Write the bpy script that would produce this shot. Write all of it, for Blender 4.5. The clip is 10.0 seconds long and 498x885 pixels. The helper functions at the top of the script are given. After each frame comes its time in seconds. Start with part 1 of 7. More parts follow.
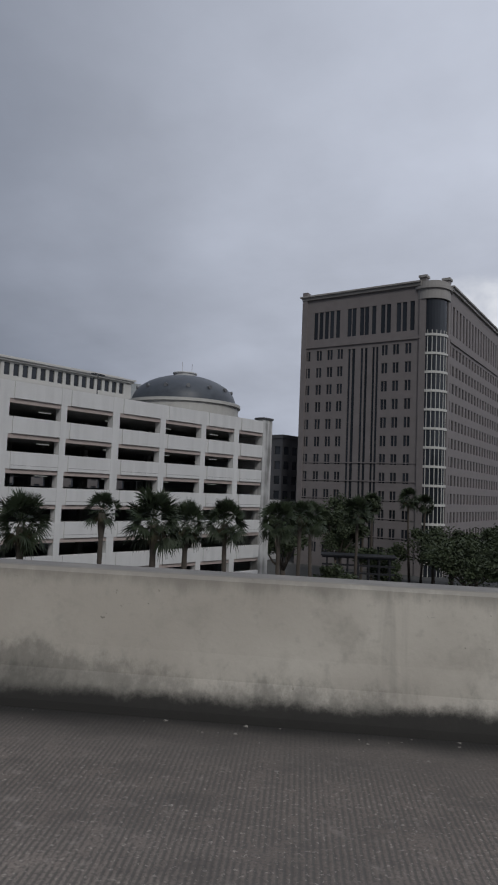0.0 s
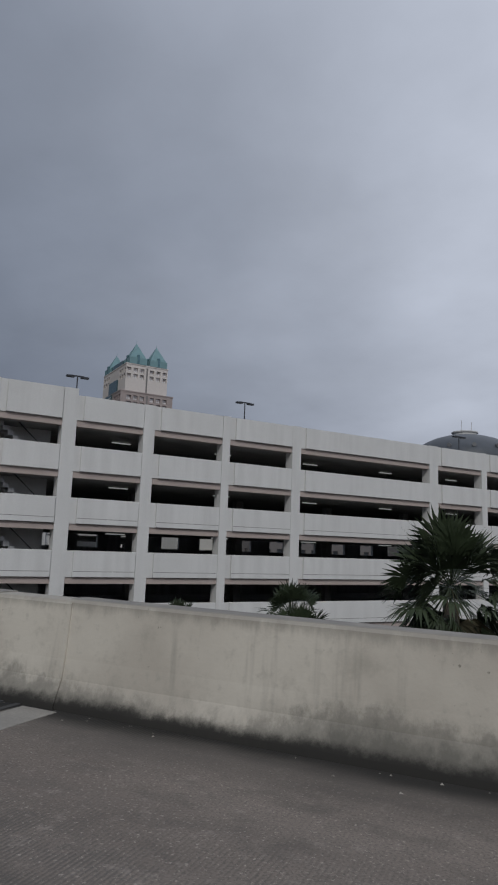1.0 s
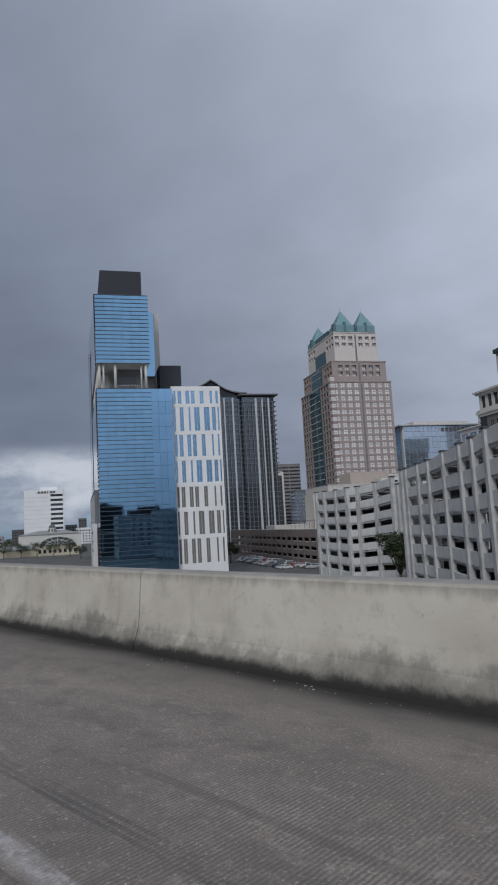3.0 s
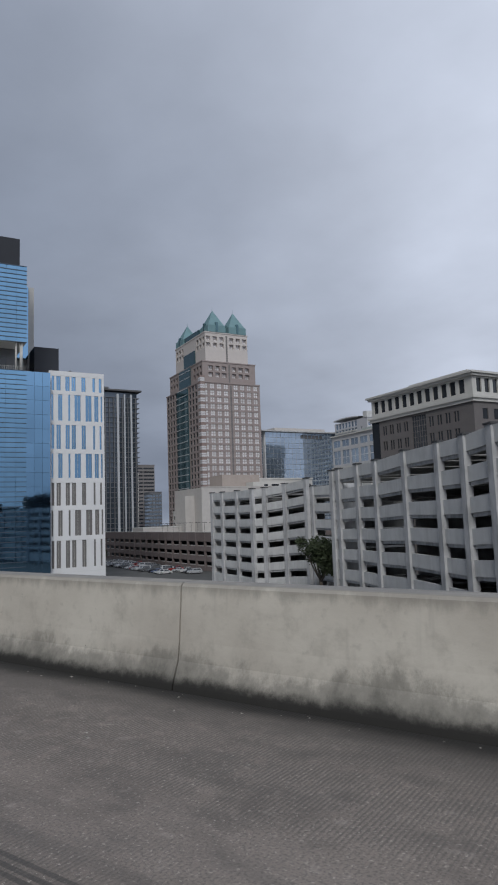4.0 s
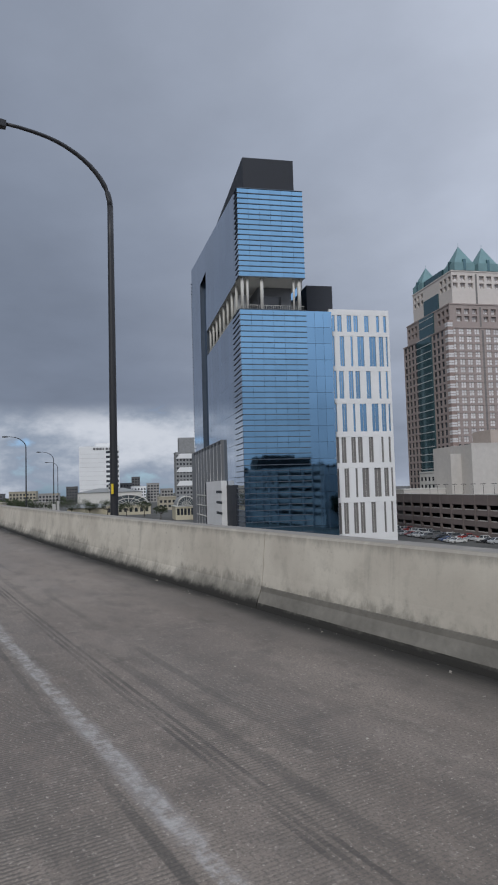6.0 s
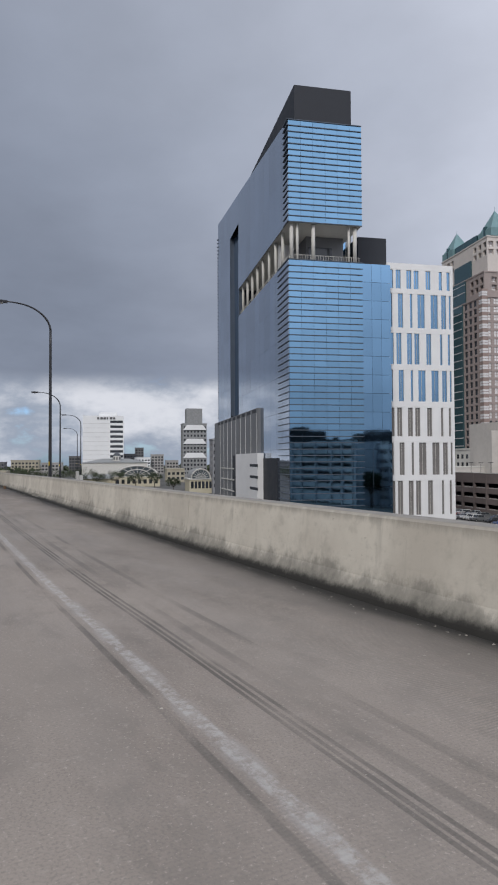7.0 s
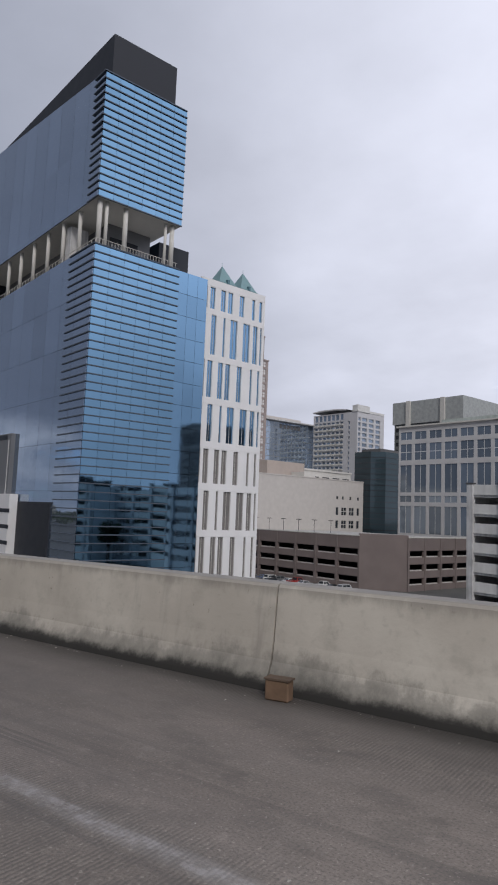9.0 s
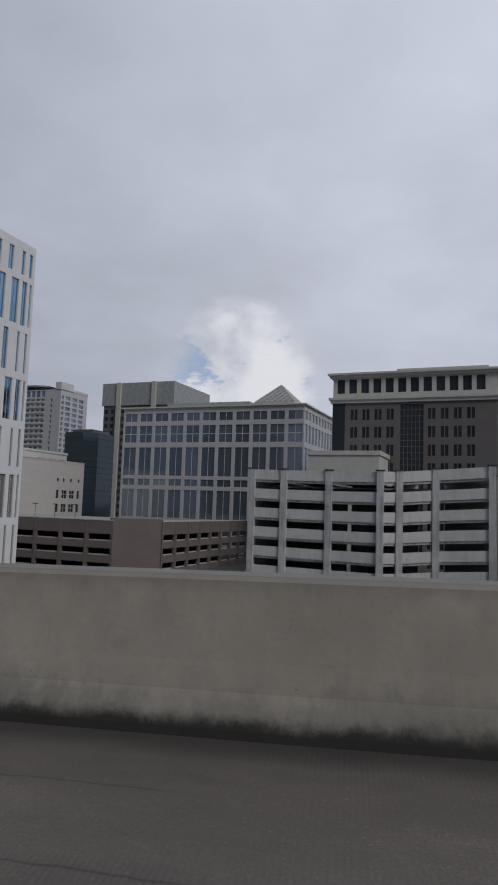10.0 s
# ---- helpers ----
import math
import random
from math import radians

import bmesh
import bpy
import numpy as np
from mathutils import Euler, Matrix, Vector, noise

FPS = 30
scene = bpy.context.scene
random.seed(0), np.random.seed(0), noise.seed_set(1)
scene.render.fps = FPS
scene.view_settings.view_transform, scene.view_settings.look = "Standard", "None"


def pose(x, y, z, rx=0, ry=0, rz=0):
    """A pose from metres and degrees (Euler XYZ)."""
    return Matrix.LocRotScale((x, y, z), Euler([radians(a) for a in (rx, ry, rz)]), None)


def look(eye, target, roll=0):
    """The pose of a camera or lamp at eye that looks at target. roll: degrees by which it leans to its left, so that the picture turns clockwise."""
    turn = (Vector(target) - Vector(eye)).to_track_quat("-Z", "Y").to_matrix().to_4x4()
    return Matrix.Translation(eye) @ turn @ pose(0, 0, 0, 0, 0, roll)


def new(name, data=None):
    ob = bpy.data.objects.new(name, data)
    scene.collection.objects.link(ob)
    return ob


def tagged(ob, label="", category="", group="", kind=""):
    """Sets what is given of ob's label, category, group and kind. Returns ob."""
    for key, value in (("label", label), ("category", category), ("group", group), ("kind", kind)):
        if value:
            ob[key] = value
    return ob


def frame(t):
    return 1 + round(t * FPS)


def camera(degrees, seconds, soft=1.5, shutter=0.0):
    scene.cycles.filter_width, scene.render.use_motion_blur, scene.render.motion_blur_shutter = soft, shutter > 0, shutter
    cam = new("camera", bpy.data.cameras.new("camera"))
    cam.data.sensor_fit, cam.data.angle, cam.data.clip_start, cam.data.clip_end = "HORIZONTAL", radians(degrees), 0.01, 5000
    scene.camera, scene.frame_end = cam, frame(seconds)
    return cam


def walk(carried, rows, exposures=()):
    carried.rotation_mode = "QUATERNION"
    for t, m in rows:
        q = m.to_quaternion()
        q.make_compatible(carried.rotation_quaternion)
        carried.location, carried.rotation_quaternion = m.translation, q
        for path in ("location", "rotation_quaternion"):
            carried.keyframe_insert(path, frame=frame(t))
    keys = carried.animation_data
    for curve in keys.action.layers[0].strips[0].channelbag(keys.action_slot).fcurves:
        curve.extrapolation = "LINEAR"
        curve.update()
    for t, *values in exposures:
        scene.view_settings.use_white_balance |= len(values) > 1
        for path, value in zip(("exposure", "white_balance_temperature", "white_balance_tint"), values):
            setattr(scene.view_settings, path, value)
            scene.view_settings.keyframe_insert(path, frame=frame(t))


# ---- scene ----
cam = camera(41.32, 10.0, soft=2.0)
PATH = [  # seconds, x, y, z, heading, tilt, lean
    (0.0, 0.00, 0.00, 1.70, 17.62, 4.17, 2.30),
    (0.5, -8.31, -2.25, 1.78, 29.07, 5.96, 0.52),
    (1.0, -16.90, -4.22, 1.86, 36.46, 8.88, 2.12),
    (1.5, -25.77, -6.20, 1.98, 44.68, 8.10, 0.48),
    (1.8, -31.03, -7.43, 2.04, 49.70, 7.98, -1.19),
    (1.9, -32.81, -7.82, 2.06, 50.76, 7.63, -1.48),
    (2.0, -34.57, -8.16, 2.08, 52.33, 7.81, -1.45),
    (2.3, -40.09, -9.00, 2.14, 54.41, 7.83, -1.99),
    (2.5, -43.89, -9.49, 2.18, 52.65, 7.29, -2.06),
    (2.7, -47.77, -10.00, 2.23, 51.82, 6.97, -2.78),
    (3.8, -68.86, -12.13, 2.49, 45.00, 6.27, -3.36),
    (4.0, -72.55, -12.39, 2.53, 37.54, 6.58, -2.02),
    (4.4, -79.78, -12.77, 2.60, 37.14, 6.60, -1.09),
    (4.5, -81.54, -12.82, 2.62, 38.98, 6.85, -0.75),
    (5.0, -90.55, -12.83, 2.69, 45.28, 6.49, -1.56),
    (5.2, -94.24, -12.71, 2.72, 45.39, 6.00, -1.71),
    (5.3, -96.10, -12.63, 2.73, 47.33, 5.62, -1.41),
    (5.5, -99.88, -12.41, 2.75, 51.48, 5.61, -1.86),
    (6.0, -109.63, -11.60, 2.80, 54.54, 3.85, -1.59),
    (6.2, -113.59, -11.24, 2.82, 56.86, 2.84, -0.39),
    (7.3, -135.75, -8.90, 2.88, 52.05, 0.87, -0.17),
    (7.5, -139.76, -8.39, 2.89, 48.98, 1.06, 0.27),
    (8.0, -149.65, -6.81, 2.89, 36.64, 3.89, 2.29),
    (8.5, -159.64, -5.18, 2.85, 38.96, 3.17, 1.51),
    (9.0, -169.42, -3.61, 2.77, 25.77, 6.15, 2.23),
    (9.1, -171.29, -3.26, 2.75, 22.54, 6.17, 3.46),
    (9.5, -179.04, -1.77, 2.63, 14.78, 5.42, 2.66),
    (10.0, -189.75, 0.01, 2.53, -2.21, 5.62, 1.95),
]
EXPOSURES = ((0.0, -0.42, 6350, 10), (1.0, -0.28, 6350, 9), (1.5, -0.30, 6350, 8), (2.0, -0.10, 6200, 8), (2.5, 0.06, 6200, 9), (4.5, 0.0, 6280, 9), (6.0, 0.20, 6320, 9), (7.5, 0.45, 6620, 11), (8.0, 0.30, 6600, 11), (8.5, 0.30, 6600, 12), (9.0, 0.22, 6540, 13), (9.5, -0.05, 6560, 13), (10.0, -0.46, 6400, 11))
walk(cam, [(t, pose(x, y, z, 90 + tilt, 0, head) @ pose(0, 0, 0, 0, 0, lean)) for t, x, y, z, head, tilt, lean in PATH], EXPOSURES)

# ---- sky and sun ----
GRID = radians(66.1)  # the streets run along this turn of the axes
SUN_DIR = Vector((0.45, -0.65, 0.62)).normalized()


def link(nt, a, b):
    nt.links.new(a, b)


def build_world():
    w = bpy.data.worlds.new("sky")
    scene.world = w
    w.use_nodes = True
    nt = w.node_tree
    nt.nodes.clear()
    N = nt.nodes.new
    out, bg = N("ShaderNodeOutputWorld"), N("ShaderNodeBackground")
    tc = N("ShaderNodeTexCoord")
    sep = N("ShaderNodeSeparateXYZ")
    link(nt, tc.outputs["Generated"], sep.inputs[0])

    def m(op, a, b=None, clamp=False):
        n = N("ShaderNodeMath")
        n.operation, n.use_clamp = op, clamp
        for i, v in enumerate((a, b)):
            if v is None:
                continue
            if isinstance(v, (int, float)):
                n.inputs[i].default_value = v
            else:
                link(nt, v, n.inputs[i])
        return n.outputs[0]

    def mixc(f, a, b):
        n = N("ShaderNodeMix")
        n.data_type = "RGBA"
        if isinstance(f, (int, float)):
            n.inputs[0].default_value = f
        else:
            link(nt, f, n.inputs[0])
        for i, v in ((6, a), (7, b)):
            if isinstance(v, tuple):
                n.inputs[i].default_value = (*v, 1)
            else:
                link(nt, v, n.inputs[i])
        return n.outputs[2]

    def ramp(f, stops):
        n = N("ShaderNodeMapRange")
        n.interpolation_type = "SMOOTHSTEP"
        link(nt, f, n.inputs[0])
        for i, v in enumerate(stops):
            n.inputs[i + 1].default_value = v
        return n.outputs[0]

    def cloud(scale, detail, seed, lift):
        z = m("ADD", m("MAXIMUM", sep.outputs[2], 0.0), lift)
        c = N("ShaderNodeCombineXYZ")
        link(nt, m("DIVIDE", sep.outputs[0], z), c.inputs[0])
        link(nt, m("DIVIDE", sep.outputs[1], z), c.inputs[1])
        c.inputs[2].default_value = seed
        n = N("ShaderNodeTexNoise")
        n.inputs["Scale"].default_value, n.inputs["Detail"].default_value, n.inputs["Roughness"].default_value = scale, detail, 0.55
        link(nt, c.outputs[0], n.inputs["Vector"])
        return n.outputs["Fac"]

    sky = N("ShaderNodeTexSky")
    sky.sky_type, sky.sun_disc = "NISHITA", False
    sky.sun_elevation = math.asin(SUN_DIR.z)
    sky.sun_rotation = math.atan2(SUN_DIR.x, SUN_DIR.y)
    clear = N("ShaderNodeMix")
    clear.data_type, clear.blend_type = "RGBA", "MULTIPLY"
    clear.inputs[0].default_value = 1
    link(nt, sky.outputs[0], clear.inputs[6])
    clear.inputs[7].default_value = (0.055, 0.075, 0.115, 1)

    broad, fine = cloud(0.55, 4, 3.1, 0.35), cloud(2.0, 6, 7.7, 0.22)
    # the deck is thin towards the sun and thick over the north
    side = m("ADD", m("MULTIPLY", sep.outputs[0], 0.95), m("MULTIPLY", sep.outputs[1], 0.30))
    side = m("ADD", side, m("MULTIPLY", sep.outputs[2], 0.30))
    thin = ramp(m("ADD", side, m("MULTIPLY", m("SUBTRACT", broad, 0.5), 0.9)), (-0.75, 0.62, 0.0, 1.0))
    deck = mixc(thin, (0.165, 0.192, 0.250), (0.74, 0.78, 0.89))
    # the unseen deck behind the road is dimmed to darken faces and glass
    grain = m("MULTIPLY", m("ADD", 0.75, m("MULTIPLY", fine, 0.50)), m("MULTIPLY", ramp(sep.outputs[1], (-0.75, 0.10, 0.55, 1.0)), ramp(m("ADD", m("SUBTRACT", sep.outputs[0], sep.outputs[2]), m("MULTIPLY", sep.outputs[1], 0.35)), (0.60, 0.95, 1.0, 0.50))))
    g = N("ShaderNodeMix")
    g.data_type, g.blend_type = "RGBA", "MULTIPLY"
    g.inputs[0].default_value = 1
    link(nt, deck, g.inputs[6])
    gc = N("ShaderNodeCombineColor")
    for i in range(3):
        link(nt, grain, gc.inputs[i])
    link(nt, gc.outputs[0], g.inputs[7])
    deck = g.outputs[2]
    # far below the deck's edge: open sky with white heaps of cloud
    heap = N("ShaderNodeTexNoise")
    hm = N("ShaderNodeMapping")
    hm.inputs["Scale"].default_value = (1, 1, 2.0)
    link(nt, tc.outputs["Generated"], hm.inputs[0])
    link(nt, hm.outputs[0], heap.inputs["Vector"])
    heap.inputs["Scale"].default_value, heap.inputs["Detail"].default_value, heap.inputs["Roughness"].default_value = 4.2, 8, 0.6
    white = mixc(ramp(heap.outputs["Fac"], (0.42, 0.62, 0.0, 1.0)), (0.24, 0.28, 0.35), (0.52, 0.54, 0.59))
    white = mixc(ramp(heap.outputs["Fac"], (0.36, 0.44, 0.0, 1.0)), clear.outputs[2], white)
    north = m("ADD", m("ADD", m("MULTIPLY", sep.outputs[0], -0.996), m("MULTIPLY", sep.outputs[1], 0.087)), m("MULTIPLY", m("SUBTRACT", heap.outputs["Fac"], 0.5), 0.03))
    edge = m("ADD", m("MULTIPLY", ramp(north, (0.80, 0.88, 0.0, 1.0)), 0.126), m("MULTIPLY", m("SUBTRACT", broad, 0.5), 0.10))
    opening = ramp(m("SUBTRACT", edge, sep.outputs[2]), (-0.012, 0.025, 0.0, 1.0))
    deck = mixc(opening, deck, white)
    # a small break in the deck low in the east, ragged, with lit cloud behind it
    dot = N("ShaderNodeVectorMath")
    dot.operation = "DOT_PRODUCT"
    link(nt, tc.outputs["Generated"], dot.inputs[0])
    dot.inputs[1].default_value = Vector((0.02, 0.972, 0.190)).normalized()
    gap = ramp(m("ADD", dot.outputs["Value"], m("MULTIPLY", m("SUBTRACT", heap.outputs["Fac"], 0.5), 0.020)), (0.9920, 0.9976, 0.0, 0.9))
    heap2 = N("ShaderNodeTexNoise")
    link(nt, tc.outputs["Generated"], heap2.inputs["Vector"])
    heap2.inputs["Scale"].default_value, heap2.inputs["Detail"].default_value = 9.0, 5
    puff = mixc(ramp(heap2.outputs["Fac"], (0.38, 0.62, 0.0, 1.0)), (0.66, 0.69, 0.77), (1.02, 1.03, 1.06))
    lit = mixc(ramp(heap.outputs["Fac"], (0.45, 0.50, 0.0, 1.0)), (0.40, 0.52, 0.74), puff)
    deck = mixc(gap, deck, lit)
    low = ramp(sep.outputs[2], (-0.08, 0.0, 0.0, 1.0))
    deck = mixc(low, (0.16, 0.165, 0.17), deck)
    link(nt, deck, bg.inputs[0])
    bg.inputs[1].default_value = 1.0
    link(nt, bg.outputs[0], out.inputs[0])


build_world()
sun = new("sun", bpy.data.lights.new("sun", "SUN"))
sun.data.energy, sun.data.angle, sun.data.color = 1.35, radians(18), (1.0, 0.97, 0.92)
sun.matrix_world = look(SUN_DIR * 300, (0, 0, 0))

# ---- materials ----
MATS = {}


def mat(name, color, rough=0.8, metal=0.0, var=0.18, scale=0.6, fine=14.0, bump=0.15, streak=0.0, streak_color=(0.03, 0.03, 0.03), spec=0.4, island=0.0, coat=0.0):
    """A weathered surface: broad patches, fine grain, relief, and runs of dirt where streak is given."""
    if name in MATS:
        return MATS[name]
    mt = bpy.data.materials.new(name)
    mt.use_nodes = True
    nt = mt.node_tree
    nt.nodes.clear()
    N = nt.nodes.new
    out, p = N("ShaderNodeOutputMaterial"), N("ShaderNodeBsdfPrincipled")
    link(nt, p.outputs[0], out.inputs[0])
    geo = N("ShaderNodeNewGeometry")

    def noise(sc, det, vec=None):
        n = N("ShaderNodeTexNoise")
        n.inputs["Scale"].default_value, n.inputs["Detail"].default_value = sc, det
        link(nt, vec or geo.outputs["Position"], n.inputs["Vector"])
        return n.outputs["Fac"]

    def rng(f, a, b, c, d):
        n = N("ShaderNodeMapRange")
        link(nt, f, n.inputs[0])
        for i, v in enumerate((a, b, c, d)):
            n.inputs[i + 1].default_value = v
        return n.outputs[0]

    def mul(a, b):
        n = N("ShaderNodeMath")
        n.operation = "MULTIPLY"
        link(nt, a, n.inputs[0])
        if isinstance(b, float):
            n.inputs[1].default_value = b
        else:
            link(nt, b, n.inputs[1])
        return n.outputs[0]

    f1, f2 = noise(scale, 4), noise(fine, 3)
    shade = mul(rng(f1, 0.25, 0.75, 1 - var, 1 + var), rng(f2, 0.25, 0.75, 1 - var * 0.5, 1 + var * 0.5))
    if island:
        oi = N("ShaderNodeObjectInfo")
        shade = mul(shade, rng(oi.outputs["Random"], 0, 1, 1 - island, 1 + island))
    hsv = N("ShaderNodeHueSaturation")
    hsv.inputs["Color"].default_value = (*color, 1)
    link(nt, shade, hsv.inputs["Value"])
    col = hsv.outputs[0]
    if streak:
        mp = N("ShaderNodeMapping")
        mp.inputs["Scale"].default_value = (1, 1, 0.08)
        link(nt, geo.outputs["Position"], mp.inputs[0])
        s = rng(mul(noise(1.6, 5, mp.outputs[0]), noise(0.35, 2)), 0.20, 0.36, 0.0, streak)
        mx = N("ShaderNodeMix")
        mx.data_type = "RGBA"
        link(nt, s, mx.inputs[0])
        link(nt, col, mx.inputs[6])
        mx.inputs[7].default_value = (*streak_color, 1)
        col = mx.outputs[2]
    link(nt, col, p.inputs["Base Color"])
    p.inputs["Metallic"].default_value = metal
    p.inputs["Specular IOR Level"].default_value = spec
    p.inputs["Coat Weight"].default_value = coat
    link(nt, rng(f1, 0.2, 0.8, max(rough - 0.08, 0.02), min(rough + 0.08, 1)), p.inputs["Roughness"])
    if bump:
        b = N("ShaderNodeBump")
        b.inputs["Strength"].default_value, b.inputs["Distance"].default_value = bump, 0.02
        link(nt, f2, b.inputs["Height"])
        link(nt, b.outputs[0], p.inputs["Normal"])
    MATS[name] = mt
    return mt


def glass(name, color, rough=0.06, wave=0.02, metal=0.55, spec=0.9, island=0.08):
    """Coated facade glass: a tinted mirror whose panes are each a little out of true."""
    if name in MATS:
        return MATS[name]
    mt = bpy.data.materials.new(name)
    mt.use_nodes = True
    nt = mt.node_tree
    p = nt.nodes["Principled BSDF"]
    N = nt.nodes.new
    geo, n, b, oi, r, h = N("ShaderNodeNewGeometry"), N("ShaderNodeTexNoise"), N("ShaderNodeBump"), N("ShaderNodeObjectInfo"), N("ShaderNodeMapRange"), N("ShaderNodeHueSaturation")
    n.inputs["Scale"].default_value, n.inputs["Detail"].default_value = 0.25, 2
    link(nt, geo.outputs["Position"], n.inputs["Vector"])
    b.inputs["Strength"].default_value, b.inputs["Distance"].default_value = wave, 1.0
    link(nt, n.outputs["Fac"], b.inputs["Height"])
    link(nt, b.outputs[0], p.inputs["Normal"])
    link(nt, oi.outputs["Random"], r.inputs[0])
    r.inputs[3].default_value, r.inputs[4].default_value = 1 - island, 1 + island
    h.inputs["Color"].default_value = (*color, 1)
    link(nt, r.outputs[0], h.inputs["Value"])
    link(nt, h.outputs[0], p.inputs["Base Color"])
    p.inputs["Metallic"].default_value, p.inputs["Roughness"].default_value = metal, rough
    p.inputs["Specular IOR Level"].default_value = spec
    MATS[name] = mt
    return mt


WHITE = mat("painted_precast", (0.66, 0.655, 0.64), 0.85, var=0.07, scale=0.35, streak=0.16, streak_color=(0.25, 0.24, 0.23))
PIER = mat("stained_precast", (0.55, 0.545, 0.53), 0.9, var=0.12, scale=0.5, streak=0.75, streak_color=(0.10, 0.095, 0.09))
PINK = mat("pinkish_beam", (0.44, 0.37, 0.34), 0.9, var=0.08)
DECK = mat("garage_deck", (0.34, 0.335, 0.325), 0.9, var=0.15)
CAPDARK = mat("dark_cap", (0.06, 0.06, 0.062), 0.7, var=0.2)
STEEL = mat("dark_pole_paint", (0.025, 0.026, 0.03), 0.45, var=0.15, bump=0.03)
YELLOW = mat("yellow_tag", (0.75, 0.55, 0.03), 0.5, var=0.05, bump=0.0)
LAMP = mat("lamp_lens", (0.8, 0.8, 0.76), 0.3, var=0.03, bump=0.0)
GREY = mat("grey_precast", (0.63, 0.63, 0.62), 0.9, var=0.08, streak=0.18, streak_color=(0.3, 0.3, 0.3))
GREYPIER = mat("grey_pier", (0.55, 0.55, 0.555), 0.9, var=0.1, streak=0.4, streak_color=(0.12, 0.12, 0.12))
BROWN = mat("brown_precast", (0.175, 0.145, 0.138), 0.9, var=0.10, scale=0.3)
BROWNSTONE = mat("brown_stone", (0.155, 0.143, 0.140), 0.85, var=0.08)
CREAM = mat("cream_trim", (0.55, 0.54, 0.51), 0.8, var=0.06)
BEIGE = mat("beige_stucco", (0.50, 0.475, 0.45), 0.9, var=0.06)
PINKGRAN = mat("pink_grey_granite", (0.315, 0.265, 0.25), 0.7, var=0.06)
CROWN = mat("pale_granite", (0.57, 0.525, 0.495), 0.7, var=0.05)
TEAL = mat("teal_copper_roof", (0.155, 0.265, 0.285), 0.6, var=0.12, scale=0.3)
DOME = mat("slate_dome", (0.075, 0.085, 0.10), 0.45, var=0.2, scale=0.5)
# black for louvres, and for sheets that stand in for deep shade
BLACKBOX = mat("black_louvre_and_shade", (0.022, 0.025, 0.033), 0.6, var=0.15)
FIN = mat("dark_fin", (0.085, 0.105, 0.135), 0.4, metal=0.3, var=0.1, bump=0.0)
CONC = mat("pale_concrete", (0.50, 0.49, 0.47), 0.9, var=0.08)
GREYPANEL = mat("grey_metal_and_shade", (0.17, 0.175, 0.185), 0.55, metal=0.2, var=0.08, bump=0.02)
WHITEPANEL = mat("white_panel", (0.73, 0.73, 0.735), 0.6, var=0.05, scale=0.2, bump=0.02)
BLUEGLASS = glass("blue_curtain_glass", (0.205, 0.375, 0.545), 0.03, metal=1.0, wave=0.006, island=0.05)
SKYGLASS = glass("sky_blue_glass", (0.21, 0.37, 0.545), 0.04, metal=1.0, wave=0.008)
PALEGLASS = glass("pale_blue_glass", (0.50, 0.60, 0.72), 0.06, metal=0.85)
# pale matt colour puts the bright sky's reflection into the panes
LITPANE = glass("painted_reflection_pane", (0.66, 0.645, 0.65), 0.12, metal=0.0, spec=0.7, island=0.12)
WESTGLASS = glass("grey_blue_glass", (0.32, 0.395, 0.50), 0.03, metal=0.85, wave=0.012)
DARKGLASS = glass("dark_glass", (0.035, 0.04, 0.048), 0.10, metal=0.1, spec=0.6, island=0.3)
MIDGLASS = glass("grey_green_glass", (0.19, 0.225, 0.25), 0.08, metal=0.6, island=0.2)
TEALGLASS = glass("teal_glass", (0.06, 0.13, 0.15), 0.06, metal=0.5, island=0.15)
GREYSLIT = mat("grey_louvre", (0.17, 0.16, 0.155), 0.7, var=0.12, bump=0.05)
GROUND = mat("city_ground", (0.085, 0.085, 0.08), 0.95, var=0.3, scale=0.05, fine=2.0)
FAR = mat("far_masonry", (0.30, 0.29, 0.28), 0.9, var=0.12, scale=0.1)
FARDARK = mat("far_dark_masonry", (0.12, 0.12, 0.125), 0.9, var=0.15, scale=0.1)
SAND = mat("sand_stucco", (0.36, 0.33, 0.26), 0.9, var=0.1, scale=0.2)
BARK = mat("palm_trunk", (0.085, 0.072, 0.06), 0.95, var=0.25, fine=30, bump=0.5)
LEAF = mat("palm_leaf", (0.032, 0.046, 0.022), 0.6, var=0.3, scale=1.2, island=0.15, bump=0.0)
DRYLEAF = mat("dry_palm_leaf", (0.075, 0.066, 0.038), 0.8, var=0.25, bump=0.0)
TRUNK = mat("tree_bark", (0.10, 0.085, 0.07), 0.95, var=0.25, fine=30, bump=0.5)
TREELEAF = mat("tree_leaf", (0.045, 0.06, 0.028), 0.7, var=0.35, scale=0.8, bump=0.0)
RUBBER = mat("tyre_rubber", (0.02, 0.02, 0.02), 0.85, var=0.1)


